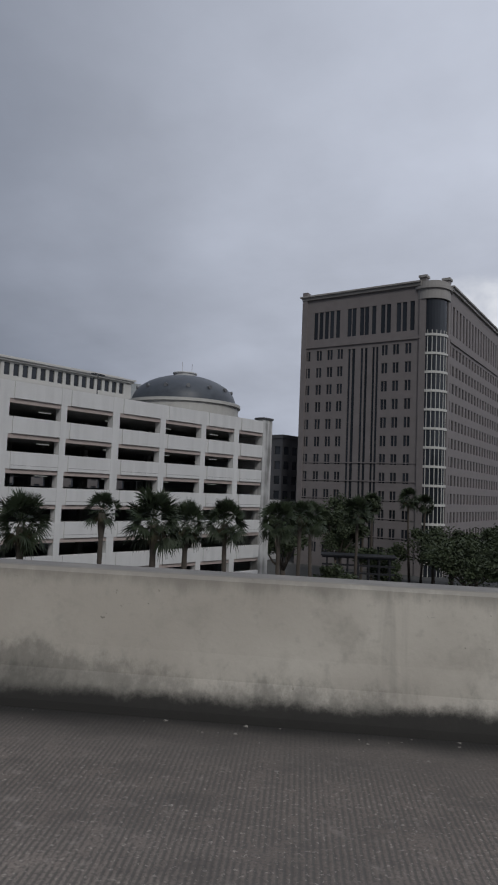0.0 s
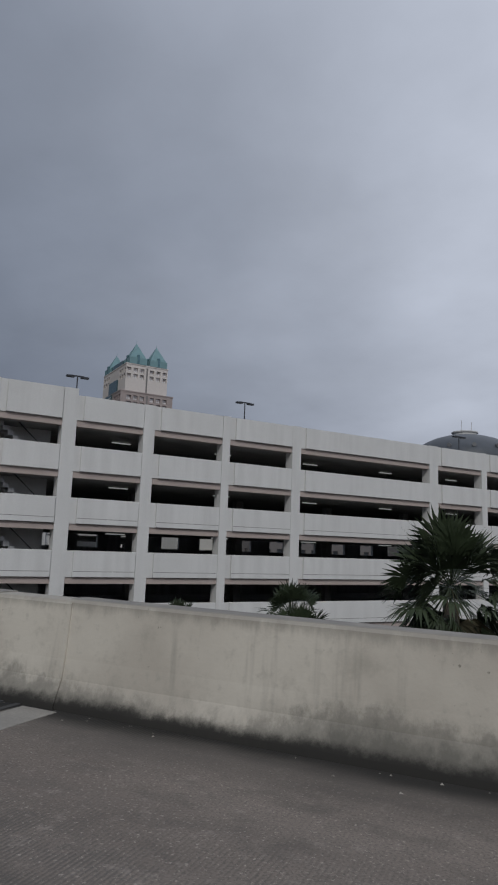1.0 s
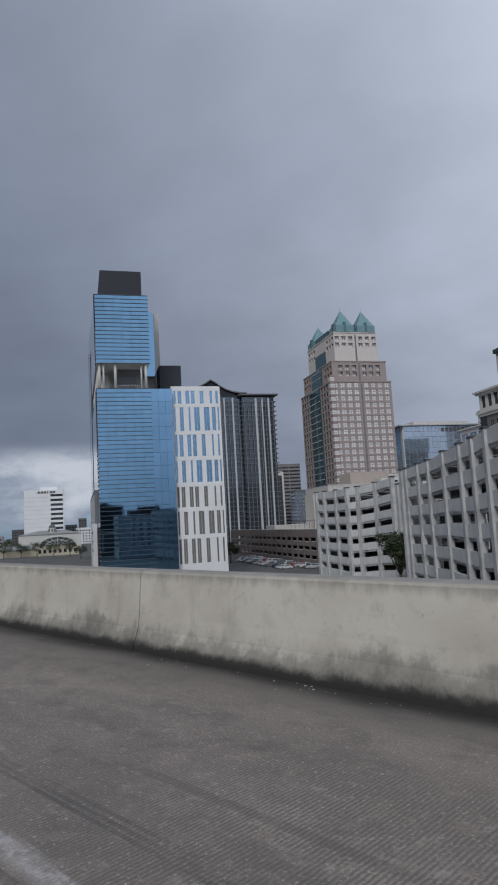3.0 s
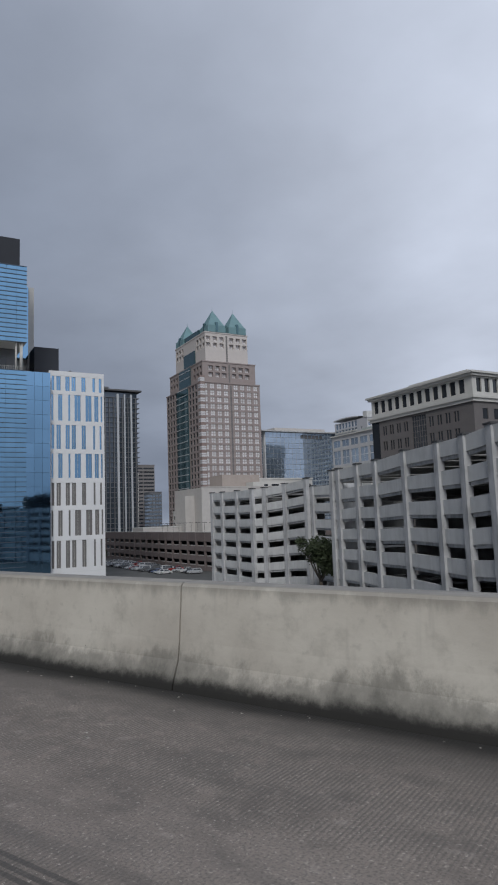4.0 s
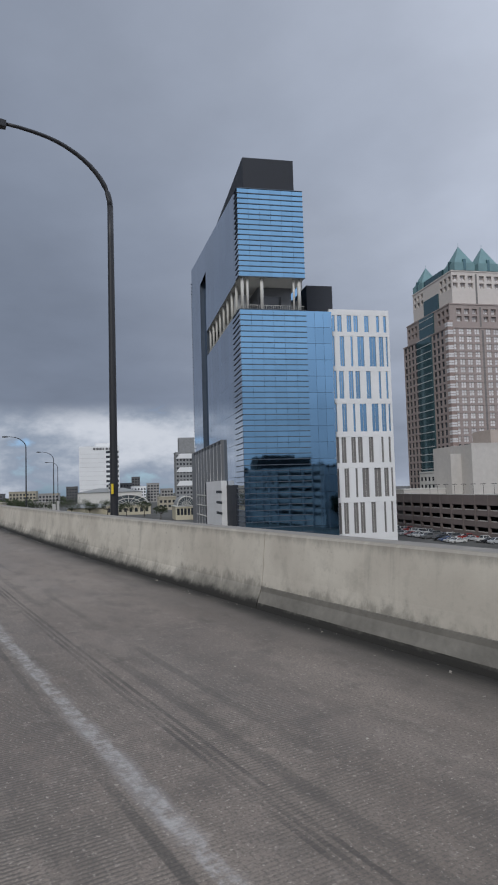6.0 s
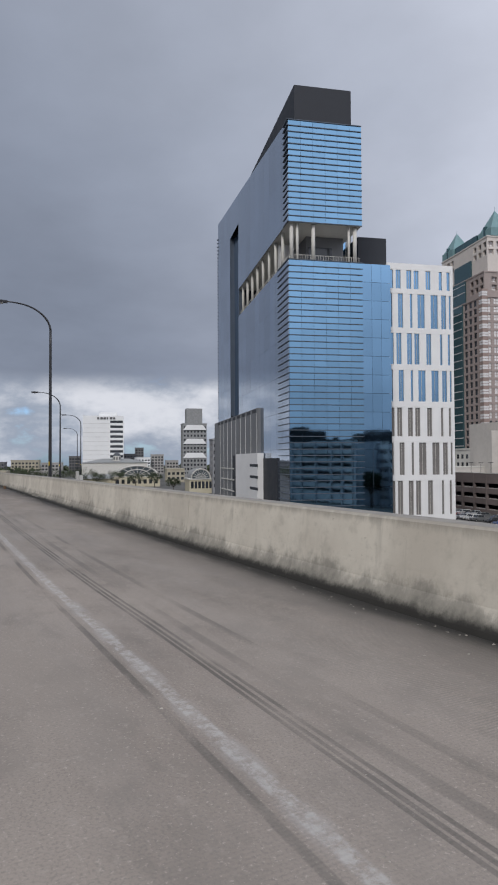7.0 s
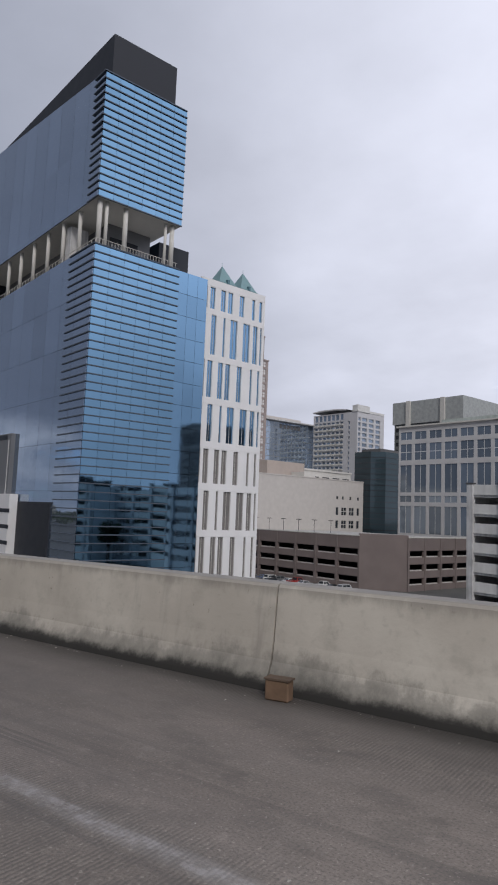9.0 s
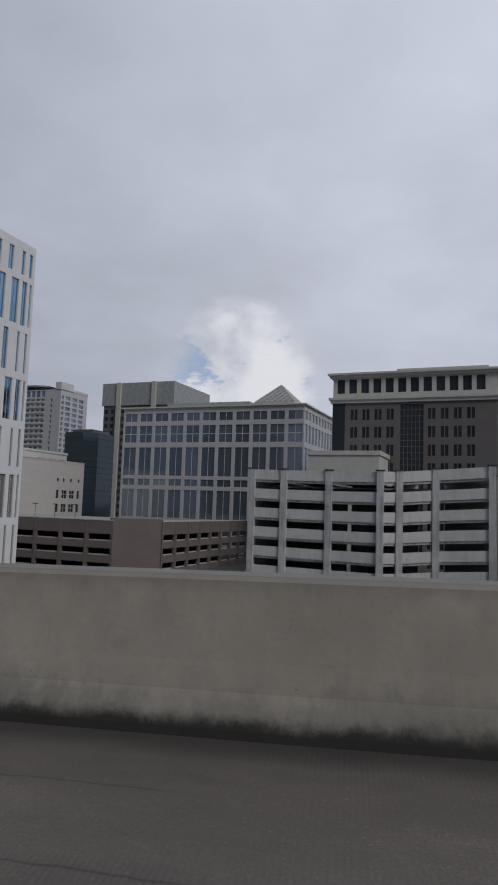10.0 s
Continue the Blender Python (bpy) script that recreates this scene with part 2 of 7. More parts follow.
def barrier_material():
    """Cream-painted concrete with mildew creeping up from the foot in ragged tongues, and thin runs from the top."""
    mt = bpy.data.materials.new("barrier_concrete")
    mt.use_nodes = True
    nt = mt.node_tree
    p = nt.nodes["Principled BSDF"]
    N = nt.nodes.new
    at = N("ShaderNodeAttribute")
    at.attribute_name = "face"  # along, height
    sep = N("ShaderNodeSeparateXYZ")
    link(nt, at.outputs["Vector"], sep.inputs[0])

    def math_(op, a, b):
        n = N("ShaderNodeMath")
        n.operation = op
        for i, v in enumerate((a, b)):
            if isinstance(v, (int, float)):
                n.inputs[i].default_value = v
            else:
                link(nt, v, n.inputs[i])
        return n.outputs[0]

    def nz(sx, sz, scale, det, rough=0.55):
        m = N("ShaderNodeMapping")
        m.inputs["Scale"].default_value = (sx, 1, sz)
        link(nt, at.outputs["Vector"], m.inputs[0])
        n = N("ShaderNodeTexNoise")
        n.inputs["Scale"].default_value, n.inputs["Detail"].default_value, n.inputs["Roughness"].default_value = scale, det, rough
        link(nt, m.outputs[0], n.inputs["Vector"])
        return n.outputs["Fac"]

    def rng(f, a, b, c, d):
        n = N("ShaderNodeMapRange")
        n.interpolation_type = "SMOOTHSTEP"
        link(nt, f, n.inputs[0])
        for i, v in enumerate((a, b, c, d)):
            n.inputs[i + 1].default_value = v
        return n.outputs[0]

    def mix(f, a, b):
        n = N("ShaderNodeMix")
        n.data_type = "RGBA"
        link(nt, f, n.inputs[0])
        for i, v in ((6, a), (7, b)):
            if isinstance(v, tuple):
                n.inputs[i].default_value = (*v, 1)
            else:
                link(nt, v, n.inputs[i])
        return n.outputs[2]

    h = sep.outputs[2]
    col = mix(rng(nz(1, 1, 0.7, 4), 0.35, 0.65, 0, 1), (0.475, 0.438, 0.378), (0.60, 0.563, 0.49))
    col = mix(rng(nz(1, 1, 2.6, 6, 0.65), 0.50, 0.72, 0, 0.50), col, (0.34, 0.315, 0.27))
    col = mix(rng(nz(1, 1, 11, 5, 0.6), 0.55, 0.75, 0, 0.35), col, (0.33, 0.31, 0.27))
    # the last casts are darker, in mottled patches
    darker = math_("MULTIPLY", rng(sep.outputs[0], 222.0, 245.0, 0, 0.70), rng(nz(1, 0.6, 0.9, 6, 0.65), 0.30, 0.62, 0.60, 1.0))
    col = mix(darker, col, (0.225, 0.205, 0.175))
    # small dark spots of lichen
    col = mix(math_("MULTIPLY", rng(nz(1, 1, 17, 3), 0.69, 0.75, 0, 0.65), rng(nz(1, 1, 1.1, 2), 0.45, 0.6, 0, 1)), col, (0.10, 0.10, 0.075))
    # runs of water from the top edge
    runs = math_("MULTIPLY", rng(nz(1, 0.03, 3.2, 4, 0.7), 0.54, 0.72, 0, 0.45), rng(nz(1, 1, 0.8, 2), 0.4, 0.6, 0, 1))
    col = mix(runs, col, (0.22, 0.205, 0.18))
    # a grey stain hanging from the top edge, ragged below
    hang = math_("ADD", h, math_("MULTIPLY", math_("SUBTRACT", nz(1, 0.3, 4.0, 6, 0.7), 0.5), 0.30))
    col = mix(rng(hang, 0.80, 0.93, 0, 0.62), col, (0.22, 0.205, 0.18))
    # mildew at the foot: grey blotches and tongues, and a black line where the silt lies
    tongue = math_("ADD", math_("MULTIPLY", nz(1, 0.5, 0.38, 5, 0.6), 0.95), math_("MULTIPLY", nz(1, 0.7, 6.0, 6, 0.72), 0.46))
    reach = math_("SUBTRACT", tongue, math_("MULTIPLY", h, 0.95))
    col = mix(rng(reach, 0.25, 0.58, 0, 0.40), col, (0.30, 0.275, 0.235))
    col = mix(rng(reach, 0.38, 0.54, 0, 0.72), col, (0.205, 0.195, 0.170))
    col = mix(rng(reach, 0.52, 0.68, 0, 0.65), col, (0.10, 0.096, 0.084))
    black = math_("SUBTRACT", math_("ADD", math_("MULTIPLY", nz(1, 1, 3.5, 6, 0.75), 0.19), rng(sep.outputs[0], 52.0, 62.0, 0.10, 0.0)), h)
    col = mix(rng(black, -0.055, 0.04, 0, 0.95), col, (0.020, 0.019, 0.017))
    # grime on the flat top
    up = rng(h, 0.925, 0.94, 0, 1)
    col = mix(math_("MULTIPLY", up, rng(nz(1, 1, 3.0, 5), 0.3, 0.6, 0.5, 0.95)), col, (0.21, 0.20, 0.185))
    link(nt, col, p.inputs["Base Color"])
    p.inputs["Roughness"].default_value = 0.9
    b = N("ShaderNodeBump")
    b.inputs["Strength"].default_value, b.inputs["Distance"].default_value = 0.18, 0.012
    link(nt, nz(1, 1, 22, 6, 0.6), b.inputs["Height"])
    link(nt, b.outputs[0], p.inputs["Normal"])
    return mt


def road_material():
    """Worn concrete pavement with tined grooves across the lane, cracks, wheel tracks and a dark strip along the foot
    of the barrier.
    """
    mt = bpy.data.materials.new("grooved_concrete_road")
    mt.use_nodes = True
    nt = mt.node_tree
    p = nt.nodes["Principled BSDF"]
    N = nt.nodes.new
    at = N("ShaderNodeAttribute")
    at.attribute_name = "face"  # along the road, distance from the barrier
    sep = N("ShaderNodeSeparateXYZ")
    link(nt, at.outputs["Vector"], sep.inputs[0])

    def math_(op, a, b):
        n = N("ShaderNodeMath")
        n.operation = op
        for i, v in enumerate((a, b)):
            if isinstance(v, (int, float)):
                n.inputs[i].default_value = v
            else:
                link(nt, v, n.inputs[i])
        return n.outputs[0]

    def nz(sx, sy, scale, det, rough=0.55):
        m = N("ShaderNodeMapping")
        m.inputs["Scale"].default_value = (sx, sy, 1)
        link(nt, at.outputs["Vector"], m.inputs[0])
        n = N("ShaderNodeTexNoise")
        n.inputs["Scale"].default_value, n.inputs["Detail"].default_value, n.inputs["Roughness"].default_value = scale, det, rough
        link(nt, m.outputs[0], n.inputs["Vector"])
        return n.outputs["Fac"]

    def rng(f, a, b, c, d):
        n = N("ShaderNodeMapRange")
        n.interpolation_type = "SMOOTHSTEP"
        link(nt, f, n.inputs[0])
        for i, v in enumerate((a, b, c, d)):
            n.inputs[i + 1].default_value = v
        return n.outputs[0]

    def mix(f, a, b):
        n = N("ShaderNodeMix")
        n.data_type = "RGBA"
        if isinstance(f, float):
            n.inputs[0].default_value = f
        else:
            link(nt, f, n.inputs[0])
        for i, v in ((6, a), (7, b)):
            if isinstance(v, tuple):
                n.inputs[i].default_value = (*v, 1)
            else:
                link(nt, v, n.inputs[i])
        return n.outputs[2]

    col = mix(rng(nz(0.25, 1, 0.8, 5), 0.35, 0.68, 0, 1), (0.172, 0.143, 0.121), (0.255, 0.216, 0.184))
    col = mix(rng(nz(0.6, 1, 2.4, 7, 0.68), 0.47, 0.66, 0, 0.62), col, (0.105, 0.090, 0.078))
    col = mix(rng(nz(1, 1, 60, 3, 0.65), 0.45, 0.66, 0, 0.75), col, (0.095, 0.085, 0.077))
    wv = N("ShaderNodeTexWave")
    wv.wave_type, wv.bands_direction, wv.wave_profile = "BANDS", "X", "SIN"
    wv.inputs["Scale"].default_value, wv.inputs["Distortion"].default_value, wv.inputs["Detail"].default_value, wv.inputs["Detail Scale"].default_value = 10.5, 1.2, 3, 1.5
    link(nt, at.outputs["Vector"], wv.inputs["Vector"])
    worn = rng(nz(0.10, 0.5, 0.6, 4), 0.42, 0.58, 0.0, 1.0)
    broken = rng(nz(0.6, 0.5, 9.0, 5, 0.7), 0.32, 0.52, 0.15, 1.0)
    groove = math_("MULTIPLY", wv.outputs["Fac"], math_("MULTIPLY", broken, math_("ADD", math_("MULTIPLY", worn, 0.66), 0.26)))
    col = mix(math_("MULTIPLY", rng(groove, 0.2, 0.8, 0, 1), 0.75), col, (0.095, 0.087, 0.077))
    col = mix(rng(nz(1, 1, 38, 4, 0.7), 0.57, 0.68, 0, 0.75), col, (0.42, 0.375, 0.325))
    # blotches of oil and damp, a hand to an arm across
    col = mix(rng(nz(0.7, 1, 3.4, 4, 0.6), 0.54, 0.70, 0, 0.40), col, (0.085, 0.075, 0.066))
    col = mix(rng(nz(1, 1, 6.5, 5, 0.7), 0.56, 0.70, 0, 0.35), col, (0.36, 0.32, 0.28))
    # paler slabs on a stretch before the last spans
    lighter = math_("MULTIPLY", rng(sep.outputs[0], 172.0, 192.0, 0, 0.50), rng(sep.outputs[0], 210.0, 224.0, 1.0, 0.0))
    col = mix(math_("MULTIPLY", lighter, rng(nz(0.4, 1, 0.9, 6, 0.65), 0.28, 0.62, 0.45, 1.0)), col, (0.325, 0.287, 0.252))
    # darker along the gutter, near black at the barrier's foot, with ragged edges
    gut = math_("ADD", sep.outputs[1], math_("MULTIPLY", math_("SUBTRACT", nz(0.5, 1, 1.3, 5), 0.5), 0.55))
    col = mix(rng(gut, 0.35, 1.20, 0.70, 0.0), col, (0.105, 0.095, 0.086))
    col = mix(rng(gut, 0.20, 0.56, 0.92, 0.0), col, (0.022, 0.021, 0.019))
    # worn painted line along the lane's edge, drawing nearer to the barrier on the way, with tar seams beside it
    drift = math_("SUBTRACT", 3.45, math_("MULTIPLY", math_("SUBTRACT", sep.outputs[0], 94.5), 0.0047))
    rel = math_("SUBTRACT", math_("ADD", sep.outputs[1], math_("MULTIPLY", math_("SUBTRACT", nz(0.3, 0, 0.5, 2), 0.5), 0.06)), drift)

    def strip(centre, w, k, lo, hi, gate, colour):
        band = math_("ABSOLUTE", math_("SUBTRACT", rel, centre), 0)
        return mix(math_("MULTIPLY", rng(band, w * 0.6, w, k, 0.0), rng(gate, lo, hi, 0.05, 1.0)), col, colour)

    col = strip(0.0, 0.06, 0.55, 0.40, 0.62, nz(1, 1, 11.0, 6, 0.75), (0.46, 0.45, 0.44))
    col = strip(0.0, 0.10, 0.25, 0.42, 0.60, nz(0.6, 1, 3.0, 6, 0.7), (0.40, 0.39, 0.38))
    col = strip(0.14, 0.035, 0.6, 0.40, 0.60, nz(0.3, 1, 1.5, 5, 0.65), (0.05, 0.047, 0.043))
    for c in (-0.42, -0.47, -0.53):
        col = strip(c, 0.020, 0.65, 0.36, 0.58, nz(0.3, 1, 1.2, 5, 0.65), (0.04, 0.038, 0.035))
    col = strip(-0.70, 0.06, 0.40, 0.40, 0.62, nz(0.2, 1, 1.4, 4), (0.07, 0.064, 0.058))
    col = strip(-1.0, 0.05, 0.45, 0.40, 0.62, nz(0.25, 1, 1.7, 4), (0.075, 0.068, 0.06))
    # the pavement too turns darker along the last spans, unevenly
    darker = math_("MULTIPLY", rng(sep.outputs[0], 218.0, 236.0, 0, 0.72), rng(nz(0.5, 1, 0.9, 6, 0.65), 0.30, 0.62, 0.5, 1.0))
    col = mix(darker, col, (0.085, 0.074, 0.065))
    # single cracks that come and go
    for c, seed in ((0.95, 0.37), (1.72, 0.22)):
        band = math_("ABSOLUTE", math_("SUBTRACT", math_("ADD", sep.outputs[1], math_("MULTIPLY", math_("SUBTRACT", nz(0.6, 0, 1.0, 5, 0.6), 0.5), 0.35)), c), 0)
        col = mix(math_("MULTIPLY", rng(band, 0.003, 0.014, 0.5, 0.0), math_("MULTIPLY", rng(nz(seed, 0, 0.6, 2), 0.50, 0.54, 0.0, 1.0), rng(sep.outputs[0], 230.0, 234.0, 0.0, 1.0))), col, (0.02, 0.019, 0.017))
    link(nt, col, p.inputs["Base Color"])
    link(nt, rng(nz(0.3, 1, 1.0, 3), 0.3, 0.7, 0.62, 0.88), p.inputs["Roughness"])
    hsum = math_("SUBTRACT", math_("MULTIPLY", nz(1, 1, 55, 3), 0.35), groove)
    b = N("ShaderNodeBump")
    b.inputs["Strength"].default_value, b.inputs["Distance"].default_value = 0.4, 0.006
    link(nt, hsum, b.inputs["Height"])
    link(nt, b.outputs[0], p.inputs["Normal"])
    return mt


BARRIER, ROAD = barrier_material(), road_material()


# ---- mesh helpers ----
class MB:
    """A mesh in the making, in metres along the street grid (east, north, up)."""

    def __init__(self):
        self.v, self.f = [], []

    def quad(self, a, b, c, d):
        k = len(self.v)
        self.v += [a, b, c, d]
        self.f.append((k, k + 1, k + 2, k + 3))

    def poly(self, pts):
        k = len(self.v)
        self.v += list(pts)
        self.f.append(tuple(range(k, k + len(pts))))

    def box(self, s0, s1, n0, n1, z0, z1):
        self.prism([(s0, n0), (s1, n0), (s1, n1), (s0, n1)], z0, z1)
        return self

    def prism(self, pts, z0, z1, top=None, cap=True):
        """An upright prism on a plan; top: the plan at its upper end, where it tapers."""
        k, n = len(self.v), len(pts)
        top = top or pts
        self.v += [(x, y, z0) for x, y in pts] + [(x, y, z1) for x, y in top]
        for i in range(n):
            j = (i + 1) % n
            self.f.append((k + i, k + j, k + n + j, k + n + i))
        if cap:
            self.f.append(tuple(k + n + i for i in range(n)))
            self.f.append(tuple(k + n - 1 - i for i in range(n)))
        return self

    def cyl(self, x, y, z0, z1, r0, r1=None, n=12, turn=0.0):
        r1 = r0 if r1 is None else r1
        ring = lambda r: [(x + r * math.cos(turn + 2 * math.pi * i / n), y + r * math.sin(turn + 2 * math.pi * i / n)) for i in range(n)]
        return self.prism(ring(r0), z0, z1, ring(max(r1, 0.001)))

    def obox(self, p, d, u0, u1, o0, o1, z0, z1):
        """A box along the line from p in the direction d: u along it, o outwards to its right."""
        w = (d[1], -d[0])
        at = lambda u, q: (p[0] + d[0] * u + w[0] * q, p[1] + d[1] * u + w[1] * q)
        return self.prism([at(u0, o0), at(u1, o0), at(u1, o1), at(u0, o1)], z0, z1)

    def tube(self, pts, radii, n=8):
        k = len(self.v)
        pts = [Vector(p) for p in pts]
        for i, p in enumerate(pts):
            t = (pts[min(i + 1, len(pts) - 1)] - pts[max(i - 1, 0)]).normalized()
            a = t.orthogonal().normalized() if abs(t.z) > 0.9 else t.cross(Vector((0, 0, 1))).normalized()
            b = t.cross(a)
            for j in range(n):
                q = 2 * math.pi * j / n
                self.v.append(tuple(p + (a * math.cos(q) + b * math.sin(q)) * radii[i]))
        for i in range(len(pts) - 1):
            for j in range(n):
                self.f.append((k + i * n + j, k + i * n + (j + 1) % n, k + (i + 1) * n + (j + 1) % n, k + (i + 1) * n + j))
        self.f.append(tuple(k + n - 1 - j for j in range(n)))
        self.f.append(tuple(k + (len(pts) - 1) * n + j for j in range(n)))
        return self


def mesh_of(name, mb, material, origin=(0, 0, 0), smooth=False, bevel=0.0):
    me = bpy.data.meshes.new(name)
    ox, oy, oz = origin
    me.from_pydata([(x - ox, y - oy, z - oz) for x, y, z in mb.v], [], mb.f)
    bm = bmesh.new()
    bm.from_mesh(me)
    bmesh.ops.recalc_face_normals(bm, faces=bm.faces)
    if bevel:
        bmesh.ops.bevel(bm, geom=list(bm.edges), offset=bevel, segments=1, affect="EDGES")
    if smooth:
        bmesh.ops.remove_doubles(bm, verts=bm.verts, dist=0.001)
        for f in bm.faces:
            f.smooth = True
    bm.to_mesh(me)
    bm.free()
    me.materials.append(material)
    return me


def root(name, s, n, z, label, category, group="", turned=True, kind=""):
    """A thing's Empty at its base, on the street grid."""
    ob = new(name)
    ob.empty_display_size = 0.5
    ob.rotation_euler = (0, 0, GRID if turned else 0)
    ob.location = Matrix.Rotation(GRID if turned else 0, 4, "Z") @ Vector((s, n, z))
    ob["base"] = (s, n, z)
    return tagged(ob, label, category, group, kind)


def base_of(ob):
    while ob.parent:
        ob = ob.parent
    return tuple(ob["base"])


def part(name, mb, material, parent, label="", kind="", smooth=False, bevel=0.0):
    ob = new(name, mesh_of(name, mb, material, base_of(parent), smooth, bevel))
    ob.parent = parent
    return tagged(ob, label, "", "", kind)


SHARED = {}


def pane_mesh(name, w, h, material, depth=0.05):
    key = (name, round(w, 2), round(h, 2), material.name, depth)
    if key not in SHARED:
        SHARED[key] = mesh_of(name, MB().box(-w / 2, w / 2, -depth, 0, -h / 2, h / 2), material)
    return SHARED[key]


def pieces(name, rects, p, d, inset, material, parent, most=300, depth=0.05):
    """Panes and the like, each its own object on a shared mesh: rects of (u0, u1, z0, z1) along the line p, d, set back by inset."""
    bx, by, bz = base_of(parent)
    w = (d[1], -d[0])
    turn = math.atan2(d[1], d[0])
    rest = MB()
    for i, (u0, u1, z0, z1) in enumerate(rects):
        if i >= most:
            rest.obox(p, d, u0, u1, -inset - depth, -inset, z0, z1)
            continue
        ob = new(name, pane_mesh(name, u1 - u0, z1 - z0, material, depth))
        u = (u0 + u1) / 2
        ob.parent = parent
        ob.location = (p[0] + d[0] * u - w[0] * inset - bx, p[1] + d[1] * u - w[1] * inset - by, (z0 + z1) / 2 - bz)
        ob.rotation_euler = (0, 0, turn)
    if rest.f:
        part(name + "_field", rest, material, parent, kind="stuff")


def wall_with_holes(mb, p, d, length, z0, z1, rects, depth):
    """A wall's outer face from p along d, with an opening and its four reveals for each rect."""
    w = (d[1], -d[0])

    def at(u, z, q=0.0):
        return (p[0] + d[0] * u - w[0] * q, p[1] + d[1] * u - w[1] * q, z)

    us = sorted({0.0, length, *[r[0] for r in rects], *[r[1] for r in rects]})
    zs = sorted({z0, z1, *[r[2] for r in rects], *[r[3] for r in rects]})
    holes = set()
    for r in rects:
        i0, i1 = us.index(r[0]), us.index(r[1])
        j0, j1 = zs.index(r[2]), zs.index(r[3])
        holes |= {(i, j) for i in range(i0, i1) for j in range(j0, j1)}
    for j in range(len(zs) - 1):
        i = 0
        while i < len(us) - 1:
            if (i, j) in holes:
                i += 1
                continue
            k = i
            while k < len(us) - 1 and (k, j) not in holes:
                k += 1
            mb.quad(at(us[i], zs[j]), at(us[k], zs[j]), at(us[k], zs[j + 1]), at(us[i], zs[j + 1]))
            i = k
    for a, b, c, e in rects:
        mb.quad(at(a, c), at(b, c), at(b, c, depth), at(a, c, depth))
        mb.quad(at(a, e), at(b, e), at(b, e, depth), at(a, e, depth))
        mb.quad(at(a, c), at(a, e), at(a, e, depth), at(a, c, depth))
        mb.quad(at(b, c), at(b, e), at(b, e, depth), at(b, c, depth))


SOUTH, WEST = (1.0, 0.0), (0.0, -1.0)  # direction to walk along a face, seen from outside, left to right
Z0 = -14.0  # the streets below the elevated road


# ---- the elevated road ----
BEND = (1.0566, -0.3369, -6.3878, 0.8678, 19.7985, 1.2734, -8.0785)
RISE = (0.137, 0.3552, -0.6838, -0.8815, 1.1005)


def curve(c, x):
    """A smooth bend between two straights."""
    q = min(max(x, -200.0), 32.0)
    u = (q + 85) / 100
    v = sum(k * u ** (len(c) - 1 - i) for i, k in enumerate(c))
    dv = sum(k * (len(c) - 1 - i) * u ** (len(c) - 2 - i) for i, k in enumerate(c[:-1])) / 100
    return v + dv * (x - q), dv


def edge(x, off=0.0):
    """The point off metres in from the barrier's upper edge, and the road's height there."""
    y, dy = curve(BEND, x)
    k = math.hypot(1, dy)
    # the barrier draws in towards the lane near the end of the bridge
    q = min(max((-179.5 - x) / 8.0, 0.0), 1.0)
    q = q * q * (3 - 2 * q)
    out = min(max((-189.0 - x) / 8.0, 0.0), 1.0)
    near = q * (1 - 0.35 * out) * max(0.0, 1 - max(off, 0.0) / 12)
    return x + off * dy / k, y - off / k - 1.25 * near, curve(RISE, x)[0] + 0.14 * near * max(0.0, 1 - max(off, 0.0) / 3)


STATION = [(55.0, 0.0)]
while STATION[-1][0] > -330:
    x, a = STATION[-1]
    STATION.append((x - 0.5, a + 0.5 * math.hypot(1, curve(BEND, x - 0.25)[1])))
SX, SA = np.array([s[0] for s in STATION]), np.array([s[1] for s in STATION])


def x_at(a):
    return float(np.interp(a, SA, SX))


def a_at(x):
    return float(np.interp(-x, -SX, SA))


def swept(name, profile, a0, a1, step, material, closed=True, parent=None, ends=True):
    """A profile of (inwards, height) carried along the road from a0 to a1 metres; 'face' holds along, inwards, height."""
    k = max(1, math.ceil((a1 - a0) / step))
    n = len(profile)
    vs, fs, face = [], [], []
    for i in range(k + 1):
        a = a0 + (a1 - a0) * i / k
        x = x_at(a)
        for off, h in profile:
            px, py, pz = edge(x, off)
            vs.append((px, py, pz + h if h > -5 else Z0))
            face.append((a, off, h))
    for i in range(k):
        for j in range(n if closed else n - 1):
            q = (j + 1) % n
            fs.append((i * n + j, i * n + q, (i + 1) * n + q, (i + 1) * n + j))
    if closed and ends:
        fs += [tuple(range(n)), tuple(k * n + n - 1 - j for j in range(n))]
    me = bpy.data.meshes.new(name)
    me.from_pydata(vs, [], fs)
    at = me.attributes.new("face", "FLOAT_VECTOR", "POINT")
    at.data.foreach_set("vector", np.array(face, dtype=np.float32).ravel())
    bm = bmesh.new()
    bm.from_mesh(me)
    bmesh.ops.recalc_face_normals(bm, faces=bm.faces)
    bm.to_mesh(me)
    bm.free()
    me.materials.append(material)
    ob = new(name, me)
    ob.parent = parent
    return ob


ground = new("ground", mesh_of("ground", MB().box(-2500, 2500, -2500, 2500, Z0 - 1.0, Z0), GROUND))
tagged(ground, "dark asphalt and soil of the city streets below", "ground", kind="structure")

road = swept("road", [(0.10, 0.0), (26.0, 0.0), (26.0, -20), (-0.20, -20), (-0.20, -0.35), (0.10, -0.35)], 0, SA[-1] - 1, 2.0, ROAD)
tagged(road, "worn grey concrete road with grooves across the lane", "road", kind="structure")

